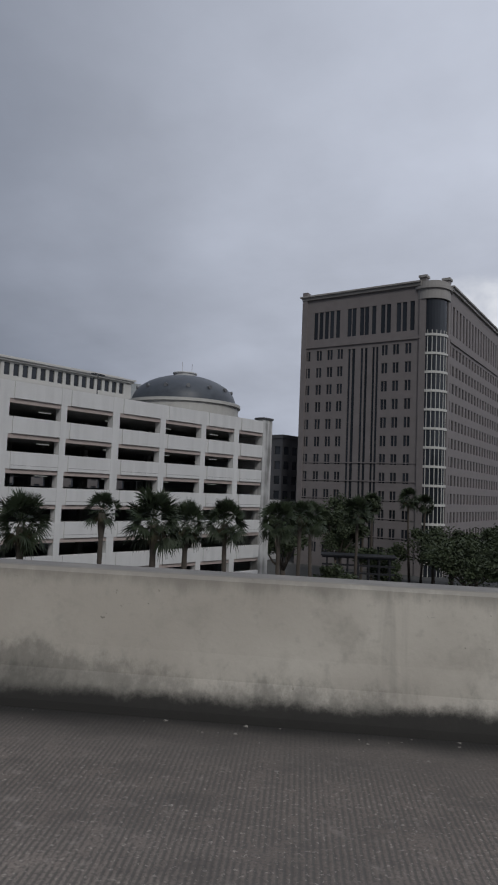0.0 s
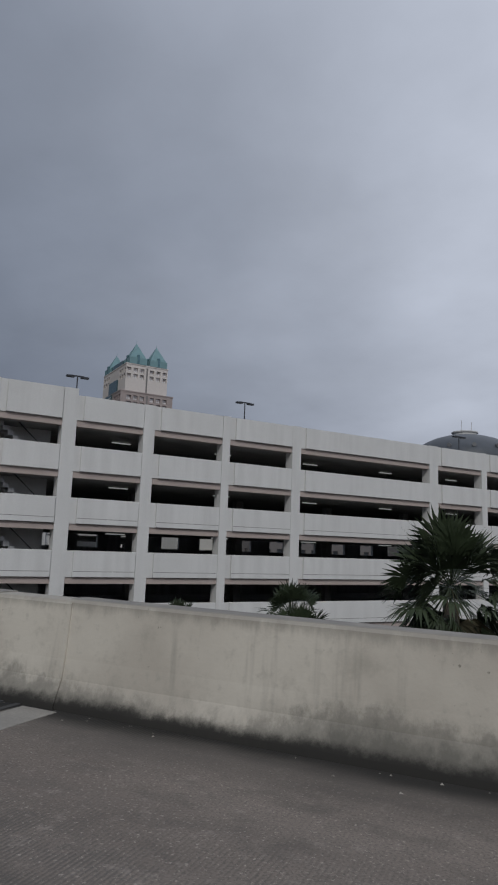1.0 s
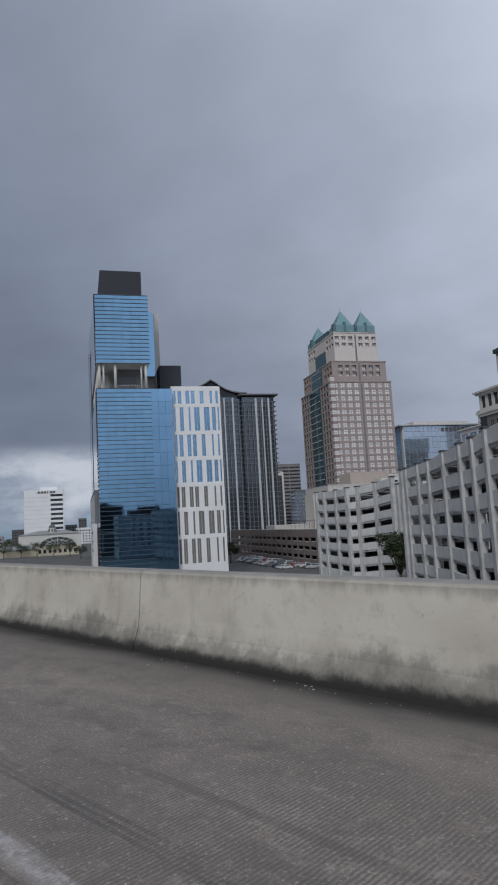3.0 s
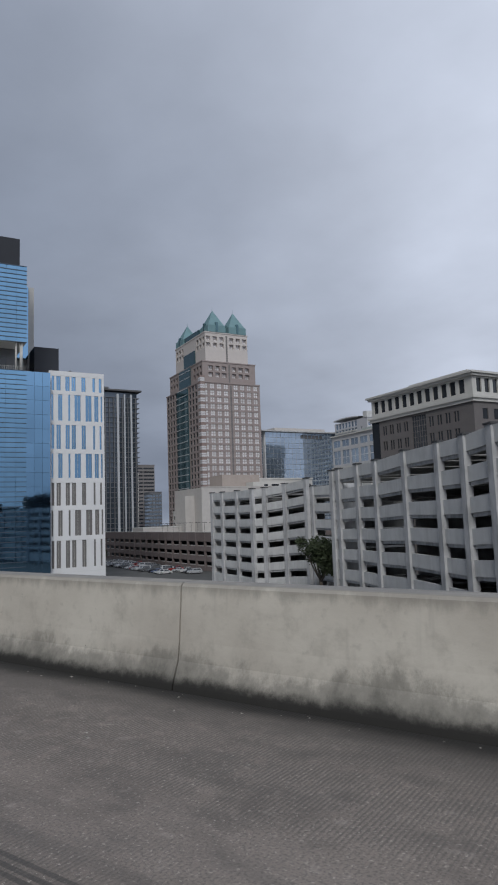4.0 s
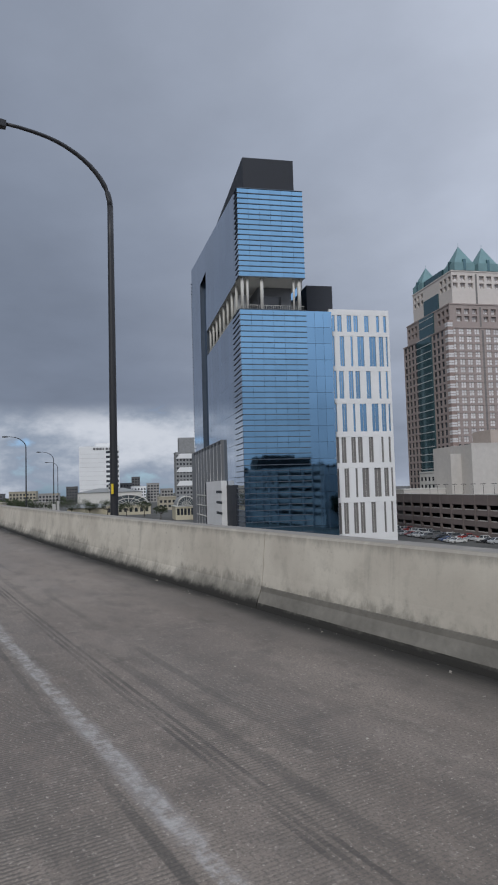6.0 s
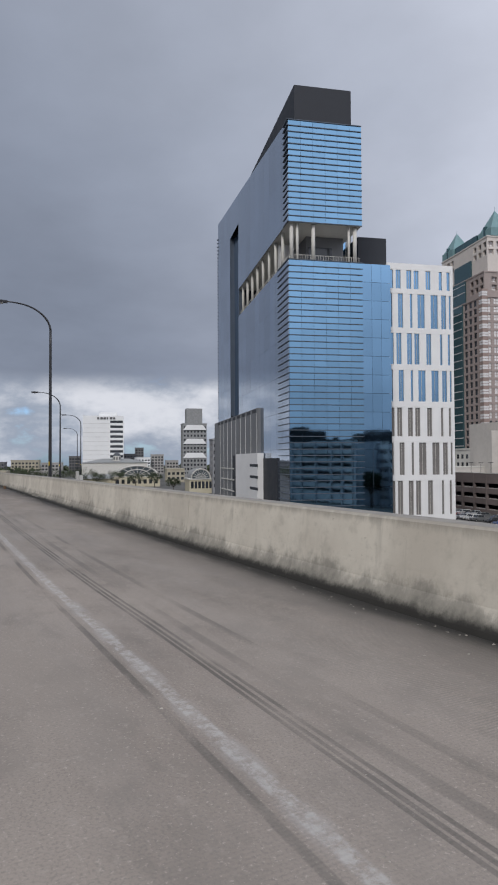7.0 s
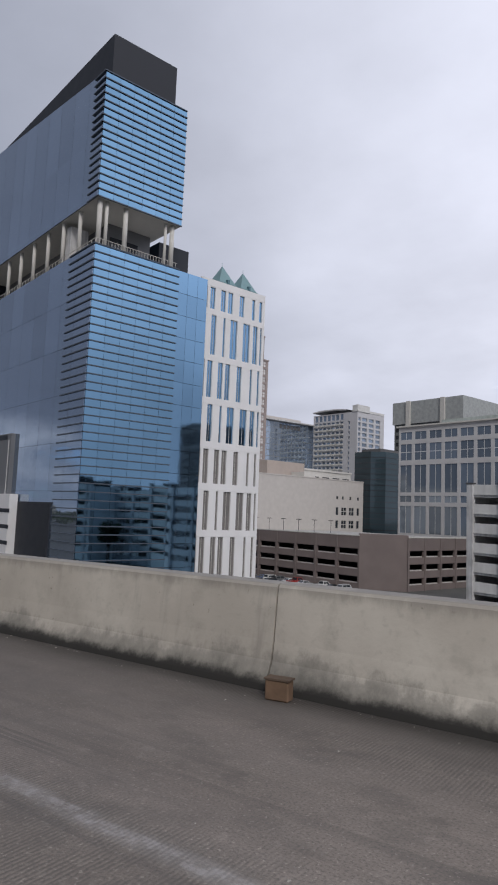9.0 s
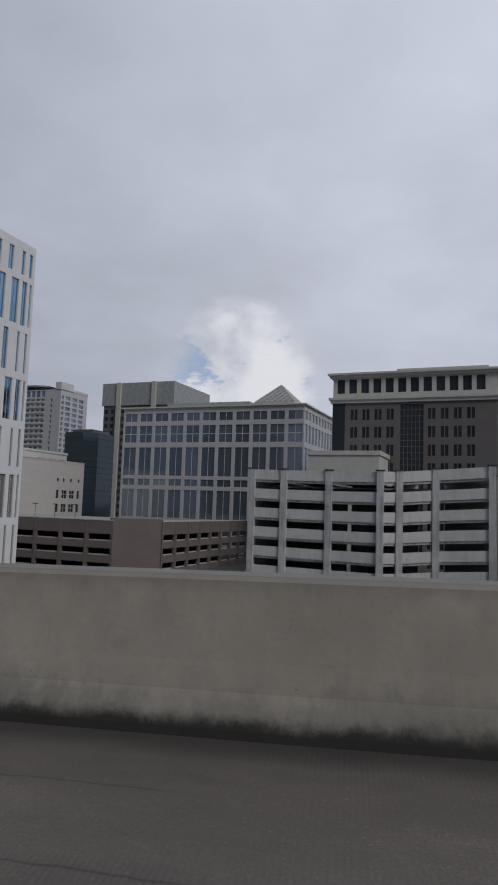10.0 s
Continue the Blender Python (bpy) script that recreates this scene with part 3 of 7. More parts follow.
barrier = tagged(new("barrier"), "cream concrete barrier, mildewed black along its foot", "barrier", kind="structure")
PROFILE = [(0.170, 0.0), (0.160, 0.055), (0.080, 0.250), (0.055, 0.420), (0.012, 0.905), (-0.012, 0.935), (-0.05, 0.940), (-0.235, 0.940), (-0.25, 0.925), (-0.25, -0.30)]
EXPANSION = a_at(-22.3)  # where two spans of the bridge meet
# the casts are about 8 m long, not quite alike
cuts = [float(np.interp(k, (-10, -3.5, -2.5, 0, 1, 3, 6, 7, 9, 18, 19, 37), (7.0, 61.0, 67.0, 86.9, 94.64, 110.33, 134.32, 141.84, 157.74, 230.04, 238.92, 383.0))) for k in np.arange(-9.5, 37, 1.0).tolist() + list(range(0, 37)) if (k < -2 and k % 1) or (k >= 0 and k == int(k))]
cuts = [c for c in cuts if 1 < c < SA[-1] - 3 and abs(c - EXPANSION) > 2.2] + [EXPANSION - 0.42, EXPANSION + 0.42]
cuts = sorted(c for c in cuts if not -192.5 < x_at(c) < -186.5)
for c0, c1 in zip(cuts, cuts[1:]):
    if c1 - c0 < 1:  # the cover plate over the expansion joint stands a little proud
        swept("cover_plate", [(o + 0.018 if h > -0.1 and o > -0.2 else o, h * 0.985) for o, h in PROFILE], c0 - 0.05, c1 + 0.05, 0.5, BARRIER, parent=barrier)
    else:
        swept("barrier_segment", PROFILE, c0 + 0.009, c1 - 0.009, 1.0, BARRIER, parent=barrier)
far_barrier = swept("barrier_opposite", [(25.6, 0), (25.65, 0.9), (25.9, 0.9), (25.95, 0)], 0, SA[-1] - 1, 3.0, CONC)
tagged(far_barrier, "plain concrete barrier along the road's other edge", "barrier", kind="structure")

# thin square-ended coats of grey mortar on the barrier's foot
MORTAR = mat("mortar", (0.185, 0.175, 0.155), 0.95, var=0.22, scale=2.0, bump=0.4)
for x0, x1, h0, h1 in ((-110.6, -116.3, 0.08, 0.27), (-158.0, -160.0, 0.06, 0.18)):
    swept("mortar_patch", [(0.160 - (h - 0.055) * 0.41 + 0.004, h) for h in (h0, (h0 + h1) / 2, h1)] + [(0.10, h1), (0.10, h0)], a_at(x0), a_at(x1), 0.5, MORTAR, parent=barrier)

# expansion joint across the lane: two steel rails with a black seal between pale headers
joint = tagged(new("expansion_joint"), "black rubber expansion joint between steel rails, set in the concrete road", "expansion joint", kind="structure")
swept("seal", [(0.2, 0.003), (25.0, 0.003), (25.0, -0.2), (0.2, -0.2)], EXPANSION - 0.05, EXPANSION + 0.05, 1, RUBBER, parent=joint)
for q in (-0.13, 0.07):
    swept("rail", [(0.2, 0.012), (25.0, 0.012), (25.0, -0.2), (0.2, -0.2)], EXPANSION + q, EXPANSION + q + 0.06, 1, CAPDARK, parent=joint)
for q in (-0.55, 0.17):
    swept("header", [(0.22, 0.005), (25.0, 0.005), (25.0, -0.2), (0.22, -0.2)], EXPANSION + q, EXPANSION + q + 0.38, 1, mat("pale_header", (0.30, 0.285, 0.26), 0.9, var=0.2, scale=1.5, fine=40), parent=joint)

def flat_on_road(name, plan, x0, material, label, category, h=0.012):
    """A thin thing lying on the road: its plan in metres along and inwards from the barrier."""
    a = a_at(x0)
    pts = [edge(x_at(a + u), off) for u, off in plan]
    mb = MB()
    mb.prism([(p[0], p[1]) for p in pts], pts[0][2] + 0.001, pts[0][2] + h)
    ob = new(name, mesh_of(name, mb, material))
    return tagged(ob, label, category)


PAINT = mat("white_road_paint", (0.62, 0.61, 0.58), 0.8, var=0.12, scale=3.0)
# ---- street lamps ----


def street_lamp(x, off=-0.62, at=None, taller=0.0, group="street lamps along the barrier"):
    px, py, pz = at or edge(x, off)
    d = curve(BEND, x)[1]
    inward = Vector((d, -1, 0)).normalized()
    r = root("street_lamp", px, py, pz - 0.3, "tall dark steel street lamp with a curved arm over the road", "street lamp", group, turned=False)
    o = Vector((px, py, pz))
    part("base_plate", MB().box(px - 0.28, px + 0.28, py - 0.28, py + 0.28, pz - 12.0, pz - 0.25), CONC, r, "concrete pedestal")
    mb = MB()
    pts, rad = [], []
    for i in range(12):
        pts.append(o + Vector((0, 0, -0.3 + (8.75 + taller) * i / 11)))
        rad.append(0.102 - 0.030 * i / 11)
    mb.tube(pts, rad, 12)
    part("pole", mb, STEEL, r, smooth=True)
    arm, arad = [], []
    for i in range(15):
        q = i / 14
        ang = q * math.pi / 2
        arm.append(o + Vector((0, 0, 8.4 + taller)) + inward * (2.25 * (1 - math.cos(ang)) + 0.9 * max(0, q - 0.75)) + Vector((0, 0, 1.55 * math.sin(ang))))
        arad.append(0.072 - 0.032 * q)
    part("arm", MB().tube(arm, arad, 8), STEEL, r, smooth=True)
    e = arm[-1]
    head = MB()
    head.prism([(e.x + inward.x * u - inward.y * v, e.y + inward.y * u + inward.x * v) for u, v in ((-0.05, -0.08), (0.45, -0.17), (0.75, -0.10), (0.75, 0.10), (0.45, 0.17), (-0.05, 0.08))], e.z - 0.10, e.z + 0.05)
    hd = part("lamp_head", head, STEEL, r)
    lens = MB()
    lens.prism([(e.x + inward.x * u - inward.y * v, e.y + inward.y * u + inward.x * v) for u, v in ((0.2, -0.10), (0.65, -0.08), (0.65, 0.08), (0.2, 0.10))], e.z - 0.14, e.z - 0.10)
    part("lens", lens, LAMP, hd)
    t = part("number_tag", MB().box(-0.02, 0.02, -0.035, 0.035, -0.12, 0.12), YELLOW, r, "yellow tag")
    side = Vector((-inward.y, inward.x, 0))
    t.matrix_local = Matrix.Translation(Vector((0, 0, 1.82)) + inward * 0.08 + side * 0.115) @ Matrix.Rotation(math.atan2(inward.y, inward.x), 4, "Z")
    for v in t.data.vertices:
        v.co += Vector(base_of(r))
    return r


for lx in (-35.5, -82.77, -124.45):
    street_lamp(lx)
street_lamp(-168.4, 0.0, (-168.4, 3.52, curve(RISE, -168.4)[0]), 1.0)
# the row goes on along the branch that turns off
for at in ((-205.0, 17.1, 0.9), (-238.0, 32.4, 0.8), (-282.0, 48.6, 0.8)):
    street_lamp(at[0], 0.0, at)


# ---- buildings ----
def shell(mb, s0, s1, n0, n1, z0, z1, south=(), west=(), depth=0.3):
    """Four walls and a flat roof; the south and west walls have openings."""
    wall_with_holes(mb, (s0, n0), SOUTH, s1 - s0, z0, z1, list(south), depth)
    wall_with_holes(mb, (s0, n1), WEST, n1 - n0, z0, z1, list(west), depth)
    mb.quad((s1, n0, z0), (s1, n1, z0), (s1, n1, z1), (s1, n0, z1))
    mb.quad((s0, n1, z0), (s1, n1, z0), (s1, n1, z1), (s0, n1, z1))
    mb.quad((s0, n0, z1), (s1, n0, z1), (s1, n1, z1), (s0, n1, z1))


def glow(name, color, strength):
    mt = bpy.data.materials.new(name)
    mt.use_nodes = True
    p = mt.node_tree.nodes["Principled BSDF"]
    p.inputs["Base Color"].default_value = (*color, 1)
    p.inputs["Emission Color"].default_value = (*color, 1)
    p.inputs["Emission Strength"].default_value = strength
    return mt


TUBE = glow("fluorescent_tube", (0.9, 0.92, 0.88), 0.22)


def garage_white():
    """The white precast car park beside the road, six decks with a stair bay near its corner."""
    s0, s1, n0, n1 = -10.62, 61.5, 50.8, 75.5
    r = root("parking_garage", s0, n0, Z0, "white precast parking garage with streaked corner pier and open decks", "parking garage")
    cols = [(-6.0, -5.2), (-1.75, -0.95), (3.1, 3.8), (8.45, 9.0), (13.8, 14.5), (26.5, 27.4), (32.3, 32.9), (37.9, 38.7), (43.8, 44.5), (49.6, 50.3), (54.8, 55.6)]
    step = 2.93
    tops = [8.22 - step * k for k in range(6)]

    def side(p, d, bays, u_end, high):
        for u0, u1 in bays:
            up = 10.38 if u0 < high else 10.02
            for k in range(-1, 6):
                z_top = up if k < 0 else tops[k] - 1.12
                z_bot = tops[k + 1] + 0.36 if k < 5 else Z0
                mb = MB().obox(p, d, u0, u1, -0.45, -0.03, z_bot, z_top)
                sp = part("spandrel", mb, WHITE, r)
                part("panel", MB().obox(p, d, u0 + 0.38, u1 - 0.06, -0.03, 0.075, z_bot + 0.02, z_top - 0.01), WHITE, sp)
                if 0 < k < 4:
                    part("groove", MB().obox(p, d, u0 + 0.40, u1 - 0.08, 0.075, 0.079, z_bot + 0.30, z_bot + 0.325), GREYSLIT, sp)
                if k < 5:
                    part("beam", MB().obox(p, d, u0, u1, -0.55, -0.09, tops[k + 1], z_bot), PINK, r, "pinkish recessed beam")

    edges = [(-9.4, -9.4)] + cols + [(59.8, 59.8)]
    side((0.0, n0), SOUTH, [(edges[i][1], edges[i + 1][0]) for i in range(len(edges) - 1)], s1, -1.5)
    for a, b in cols:
        top = 10.40 if a < -1 else 10.05
        part("column", MB().box(a, b, n0 - 0.01, n0 + 0.8, Z0, top), WHITE, r)
    part("corner_pier", MB().box(s0, -9.42, n0 - 0.02, n0 + 1.5, Z0, 10.25), PIER, r, "corner pier streaked with black runs")
    for a in (-10.45, -10.15, -9.85, -9.58):
        part("rib", MB().box(a - 0.06, a + 0.06, n0 - 0.07, n0 - 0.02, Z0, 10.2), PIER, r)
    part("pier_cap", MB().box(s0 - 0.12, -9.3, n0 - 0.15, n0 + 1.6, 10.25, 10.52), CAPDARK, r, "dark cap")
    part("end_pier", MB().box(59.8, s1, n0 - 0.02, n0 + 1.2, Z0, 10.25), PIER, r)
    part("pier_cap", MB().box(59.7, s1 + 0.1, n0 - 0.12, n0 + 1.3, 10.25, 10.50), CAPDARK, r)
    # the side towards the road runs a little off the grid
    far, near = Vector((-9.4, 75.0)), Vector((s0, n0))
    d = (near - far).normalized()
    for u0, u1, top in ((0.0, 1.25, 10.62), (11.7, 12.95, 10.12)):
        part("pier", MB().obox(far, d, u0, u1, -0.9, 0.03, Z0, top), PIER, r)
        part("pier_cap", MB().obox(far, d, u0 - 0.1, u1 + 0.1, -1.0, 0.14, top, top + 0.22), CAPDARK, r)
    side(far, d, [(1.1, 11.8), (12.85, 22.8)], 0, 99)
    # decks, inner columns and far walls
    for k, t in enumerate(tops):
        part("deck", MB().prism([(s0 + 0.6, n0 + 0.55), (s1 - 0.3, n0 + 0.55), (s1 - 0.3, n1), (s0 + 2.2, n1)], t + 0.02, t + 0.34), DECK, r)
        for j in range(9):
            q = -5 + 7.5 * j
            if k < 4:
                part("light_fixture", MB().box(q, q + 1.25, n0 + 4.0, n0 + 4.14, t - 0.12, t - 0.05), TUBE, r, "fluorescent light fixture")
    for q in range(8):
        part("inner_column", MB().box(-3 + 8.8 * q, -2.4 + 8.8 * q, n0 + 9, n0 + 9.6, Z0, 8.2), DECK, r)
    # the far side is open too: parapets between broad piers, daylight in the slots
    for k in range(-1, 6):
        z_top = 9.9 if k < 0 else tops[k] - 1.12
        z_bot = tops[k + 1] + 0.02 if k < 5 else Z0
        part("rear_parapet", MB().box(s0 + 2.2, s1 - 0.3, n1, n1 + 0.4, z_bot, z_top), GREYPIER, r)
    for i in range(17):
        q = s0 + 2.2 + 4.2 * i
        part("rear_pier", MB().box(q, q + 2.3, n1 + 0.02, n1 + 0.38, Z0, 9.8), GREYPIER, r)
    part("end_wall", MB().box(s1 - 0.4, s1, n0 + 1.2, n1, Z0, 10.0), WHITE, r)
    # stair flights behind the second bay
    for k in range(1, 6):
        z = tops[k] + 0.34
        st = MB()
        for i in range(10):
            u = -2.1 - 0.29 * (i + 1)
            st.box(u, u + 0.33, n0 + 1.2, n0 + 2.3, z + 0.265 * i, z + 0.265 * (i + 1))
        fl = part("stair_flight", st, GREYPIER, r)
        part("handrail", MB().tube([(-2.1, n0 + 1.15, z + 1.0), (-5.0, n0 + 1.15, z + 3.65)], [0.035, 0.035], 6), CAPDARK, fl)
    part("bay_backing", MB().box(-5.2, -1.75, n0 + 2.6, n0 + 2.75, Z0, 8.2), GREY, r)
    return r


garage_white()


def roof_lamp(s, n, z, h=3.2):
    r = root("parking_lamp", s, n, z, "dark twin-headed lamp post on the garage roof", "lamp post", "roof lamps")
    part("post", MB().cyl(s, n, z, z + h, 0.07, 0.05, 8), STEEL, r)
    part("crossbar", MB().box(s - 0.6, s + 0.6, n - 0.05, n + 0.05, z + h - 0.02, z + h + 0.08), STEEL, r)
    for q in (-0.6, 0.6):
        part("lamp_head", MB().box(s + q - 0.32, s + q + 0.32, n - 0.18, n + 0.18, z + h - 0.12, z + h + 0.02), STEEL, r)


for q in (3.1, 19.0, 47.4):
    roof_lamp(q, 67.0, 8.54, 6.6)


def garage_grey():
    """The long grey-white car park with ramped decks and tall piers."""
    r = root("parking_garage", 32.0, 174.0, Z0, "grey precast parking garage with tall capped piers and dark decks", "parking garage")
    step = 3.3

    def run(pts, tops, depth_in, narrow=()):
        """Piers at the plan points, spandrels between them; tops: parapet heights at each."""
        for i, p in enumerate(pts):
            q = pts[min(i + 1, len(pts) - 1)]
            o = pts[max(i - 1, 0)]
            d = Vector((q[0] - o[0], q[1] - o[1])).normalized()
            part("pier", MB().obox(p, d, -0.55, 0.55, -0.5, 0.32, Z0, tops[i] + 0.1), GREYPIER, r)
            part("pier_cap", MB().obox(p, d, -0.75, 0.75, -0.6, 0.42, tops[i] + 0.1, tops[i] + 0.3), CAPDARK, r)
        for i in range(len(pts) - 1):
            p, q = pts[i], pts[i + 1]
            d = Vector((q[0] - p[0], q[1] - p[1]))
            L = d.length
            d.normalize()
            w = (d.y, -d.x)
            drop0, drop1 = tops[i] - 9.0, tops[i + 1] - 9.0

            def slab(o0, o1, za, zb, name, material):
                mb = MB()
                at = lambda u, o, z: (p[0] + d.x * u + w[0] * o, p[1] + d.y * u + w[1] * o, z + (drop0 + (drop1 - drop0) * u / L))
                c = [at(u, o, z) for z in (za, zb) for u, o in ((0.4, o0), (L - 0.4, o0), (L - 0.4, o1), (0.4, o1))]
                k = len(mb.v)
                mb.v += c
                mb.f += [(0, 1, 2, 3), (4, 5, 6, 7), (0, 1, 5, 4), (1, 2, 6, 5), (2, 3, 7, 6), (3, 0, 4, 7)]
                part(name, mb, material, r)

            for k in range(-1, 5):
                za = 9.0 if k < 0 else 5.65 - step * k
                zb = 7.25 - step * (k + 1)
                slab(-0.3, 0.0, zb, za, "spandrel", GREY)
                slab(-0.75, -0.22, zb - 0.42, zb, "beam", GREYPIER)
                slab(-depth_in, -0.75, zb - 0.35, zb - 0.02, "deck", DECK)
            slab(-0.3, 0.0, Z0 - 1, 5.65 - step * 5, "spandrel", GREY)
            mb = MB().obox(p, d, 0, L, -depth_in - 0.4, -depth_in, Z0, min(tops[i], tops[i + 1]) - 0.3)
            part("rear_wall", mb, DECK, r)

    run([(32.0, 215.9), (32.0, 210.0), (32.0, 202.0), (31.3, 193.2), (33.0, 190.4), (34.9, 184.8), (34.8, 176.1)], [9.3, 9.2, 9.1, 9.1, 9.2, 9.7, 10.3], 14)
    run([(35.5, 174.8), (34.5, 166.0), (33.5, 157.5)], [8.6, 8.4, 8.4], 10)
    run([(26.0, 154.5), (25.7, 152.2), (24.1, 145.0), (22.1, 138.0), (18.8, 128.0), (15.5, 118.5), (13.4, 112.5), (11.6, 107.1), (7.6, 95.2)], [10.14, 10.22, 10.36, 10.31, 10.62, 10.56, 10.59, 10.92, 11.07], 14)
    part("side_wall", MB().prism([(26.0, 154.3), (33.5, 157.5), (34.5, 157.0), (27.0, 153.8)], Z0, 9.6), GREY, r)
    part("end_wall", MB().box(32.3, 46.0, 215.6, 216.2, Z0, 8.6), GREY, r)
    hut = part("stair_house", MB().box(72.0, 84.0, 201.0, 217.6, Z0, 15.3), CREAM, r, "pale stair house beside the decks")
    part("coping", MB().box(71.7, 84.3, 200.7, 217.9, 15.3, 16.3), CREAM, hut)
    part("roof_slab", MB().box(37.0, 60.0, 178.0, 214.0, 6.3, 6.6), DECK, r)
    return r


garage_grey()


def blue_tower():
    s0, s1, n0, n1 = -24.8, -8.2, 249.8, 346.0
    r = root("office_tower", s0, n0, Z0, "blue glass office tower with an open columned terrace", "office tower")
    U0, U2, U1, TOP = 45.8, 53.9, 76.0, 84.9
    # lower block: its front has glass panes between fins
    part("lower_core", MB().box(s0 + 0.15, s1 - 0.05, n0 + 0.15, 306.8, Z0, U0 - 0.4).box(s1 - 0.05, -1.9, n0 + 0.5, n1 - 0.2, Z0, U0 - 0.4), BLACKBOX, r)
    part("upper_core", MB().box(s0 + 0.15, s1 - 0.15, n0 + 0.15, 307, U2 + 0.3, U1 - 0.3), BLACKBOX, r)
    f = 1.352
    rows = [(U0 - f * (k + 1), U0 - f * k) for k in range(44)]
    cw = (s1 - s0) / 6
    lower = [(cw * i + 0.02, cw * (i + 1) - 0.02, a + 0.05, b - 0.05) for a, b in rows for i in range(6)]
    pieces("glass_panel", lower, (s0, n0), SOUTH, 0.0, BLUEGLASS, r, 300, 0.1)
    urows = [(U1 - 1.3 * (k + 1), U1 - 1.3 * k) for k in range(17)]
    upper = [(cw * i + 0.02, cw * (i + 1) - 0.02, a + 0.05, b - 0.05) for a, b in urows for i in range(6)]
    pieces("upper_glass_panel", upper, (s0, n0), SOUTH, 0.0, BLUEGLASS, r, 300, 0.1)
    # plain bay beside it
    plain = [(0.02 + 2.2 * i, 2.18 + 2.2 * i, U0 - 4.06 * (k + 1) + 0.03, U0 - 4.06 * k - 0.03) for k in range(15) for i in range(3)]
    pieces("bay_glass_panel", plain, (s1, n0 + 0.25), SOUTH, 0.0, SKYGLASS, r, 300, 0.1)
    for i in range(4):
        part("mullion", MB().box(s1 + 2.2 * i - 0.05, s1 + 2.2 * i + 0.05, n0 + 0.16, n0 + 0.25, Z0, 6.0), FIN, r)
    for z, d in [(a, 9.0) for a, b in rows] + [(U0, 9.0)] + [(a, 3.6) for a, b in urows] + [(U1, 3.6)]:
        part("fin", MB().box(s0 - 0.22, s1, n0 - 0.28, n0 + 0.02, z - 0.09, z + 0.09).box(s0 - 0.28, s0 + 0.02, n0 - 0.28, n0 + d, z - 0.09, z + 0.09), FIN, r)
    # long west side, its roof line rising towards the back
    ww = 5.72
    rise = lambda n: U1 + 0.116 * (n - n0)
    west = [(n1 - 307 + 0.03 + ww * i, n1 - 307 + ww * (i + 1) - 0.03, U0 - 8.1 * (k + 1) + 0.02, U0 - 8.1 * k - 0.02) for k in range(7) for i in range(10)]
    west += [(n1 - 307 + 0.03 + ww * i, n1 - 307 + ww * (i + 1) - 0.03, U2 + 0.02, U2 + 11.03) for i in range(10)]
    west += [(0.02 + 6.25 * i, 6.23 + 6.25 * i, 1.6 + 8.1 * k + 0.02, 9.7 + 8.1 * k - 0.02) for k in range(9) for i in range(4)]
    pieces("west_glass_panel", west, (s0, n1), WEST, 0.0, WESTGLASS, r, 300, 0.1)
    for u0, u1, zb in [(n1 - 307 + ww * i, n1 - 307 + ww * (i + 1), U2 + 11.05) for i in range(10)] + [(6.25 * i, 6.25 * (i + 1), 74.5) for i in range(4)] + [(25.0, n1 - 307, 73.8)]:
        na, nb = n1 - u0 - 0.03, n1 - u1 + 0.03
        mb = MB()
        for o in (s0, s0 + 0.1):
            mb.quad((o, na, zb + 0.02), (o, nb, zb + 0.02), (o, nb, rise(nb)), (o, na, rise(na)))
        mb.quad((s0, na, rise(na)), (s0, nb, rise(nb)), (s0 + 0.1, nb, rise(nb)), (s0 + 0.1, na, rise(na)))
        part("west_glass_panel", mb, WESTGLASS, r)
    crown = MB()
    for o in (s0 + 0.12, s0 + 1.0):
        crown.quad((o, n0 + 0.2, U1 - 1), (o, n1, U1 - 1), (o, n1, rise(n1) - 0.1), (o, n0 + 0.2, U1 - 0.1))
    crown.quad((s0 + 0.12, n0 + 0.2, U1 - 0.1), (s0 + 0.12, n1, rise(n1) - 0.1), (s0 + 1.0, n1, rise(n1) - 0.1), (s0 + 1.0, n0 + 0.2, U1 - 0.1))
    part("sloped_parapet", crown, BLACKBOX, r)
    part("rear_block", MB().box(s0 + 0.12, s1, 321.2, n1, Z0, U1).box(s0 + 1.5, s1, 307, 321.2, Z0, U1), BLACKBOX, r)
    part("slot_wall", MB().box(s0 + 1.3, s0 + 1.5, 307, 321, 17, 73.8), glass("deep_blue_glass", (0.10, 0.19, 0.33), 0.05, metal=0.7), r, "recessed blue glass slot")
    slot = MB().box(s0 + 0.02, s0 + 1.3, 306.8, 307.1, 17, 76).box(s0 + 0.02, s0 + 1.3, 320.9, 321.2, 17, 76)
    part("slot_reveal", slot, FIN, r)
    for k in range(50):
        z = 18.0 + 1.3 * k
        part("edge_fin", MB().box(s0 - 0.32, s0 + 0.2, n1 - 0.4, n1 + 0.4, z - 0.1, z + 0.1), FIN, r)
    # terrace: floor, ceiling and columns
    part("terrace_floor", MB().box(s0 + 0.3, s1 - 0.2, n0 + 0.3, 307, U0 - 0.4, U0), CONC, r)
    part("terrace_ceiling", MB().box(s0 + 0.1, s1 - 0.1, n0 + 0.1, 307, U2 - 0.05, U2 + 0.3), CREAM, r)
    for q, w in ((-23.9, 0.42), (-22.6, 0.30), (-19.0, 0.42), (-10.9, 0.26), (-9.5, 0.42)):
        part("column", MB().cyl(q, n0 + 0.9, U0, U2, w, n=14), CREAM, r, smooth=True)
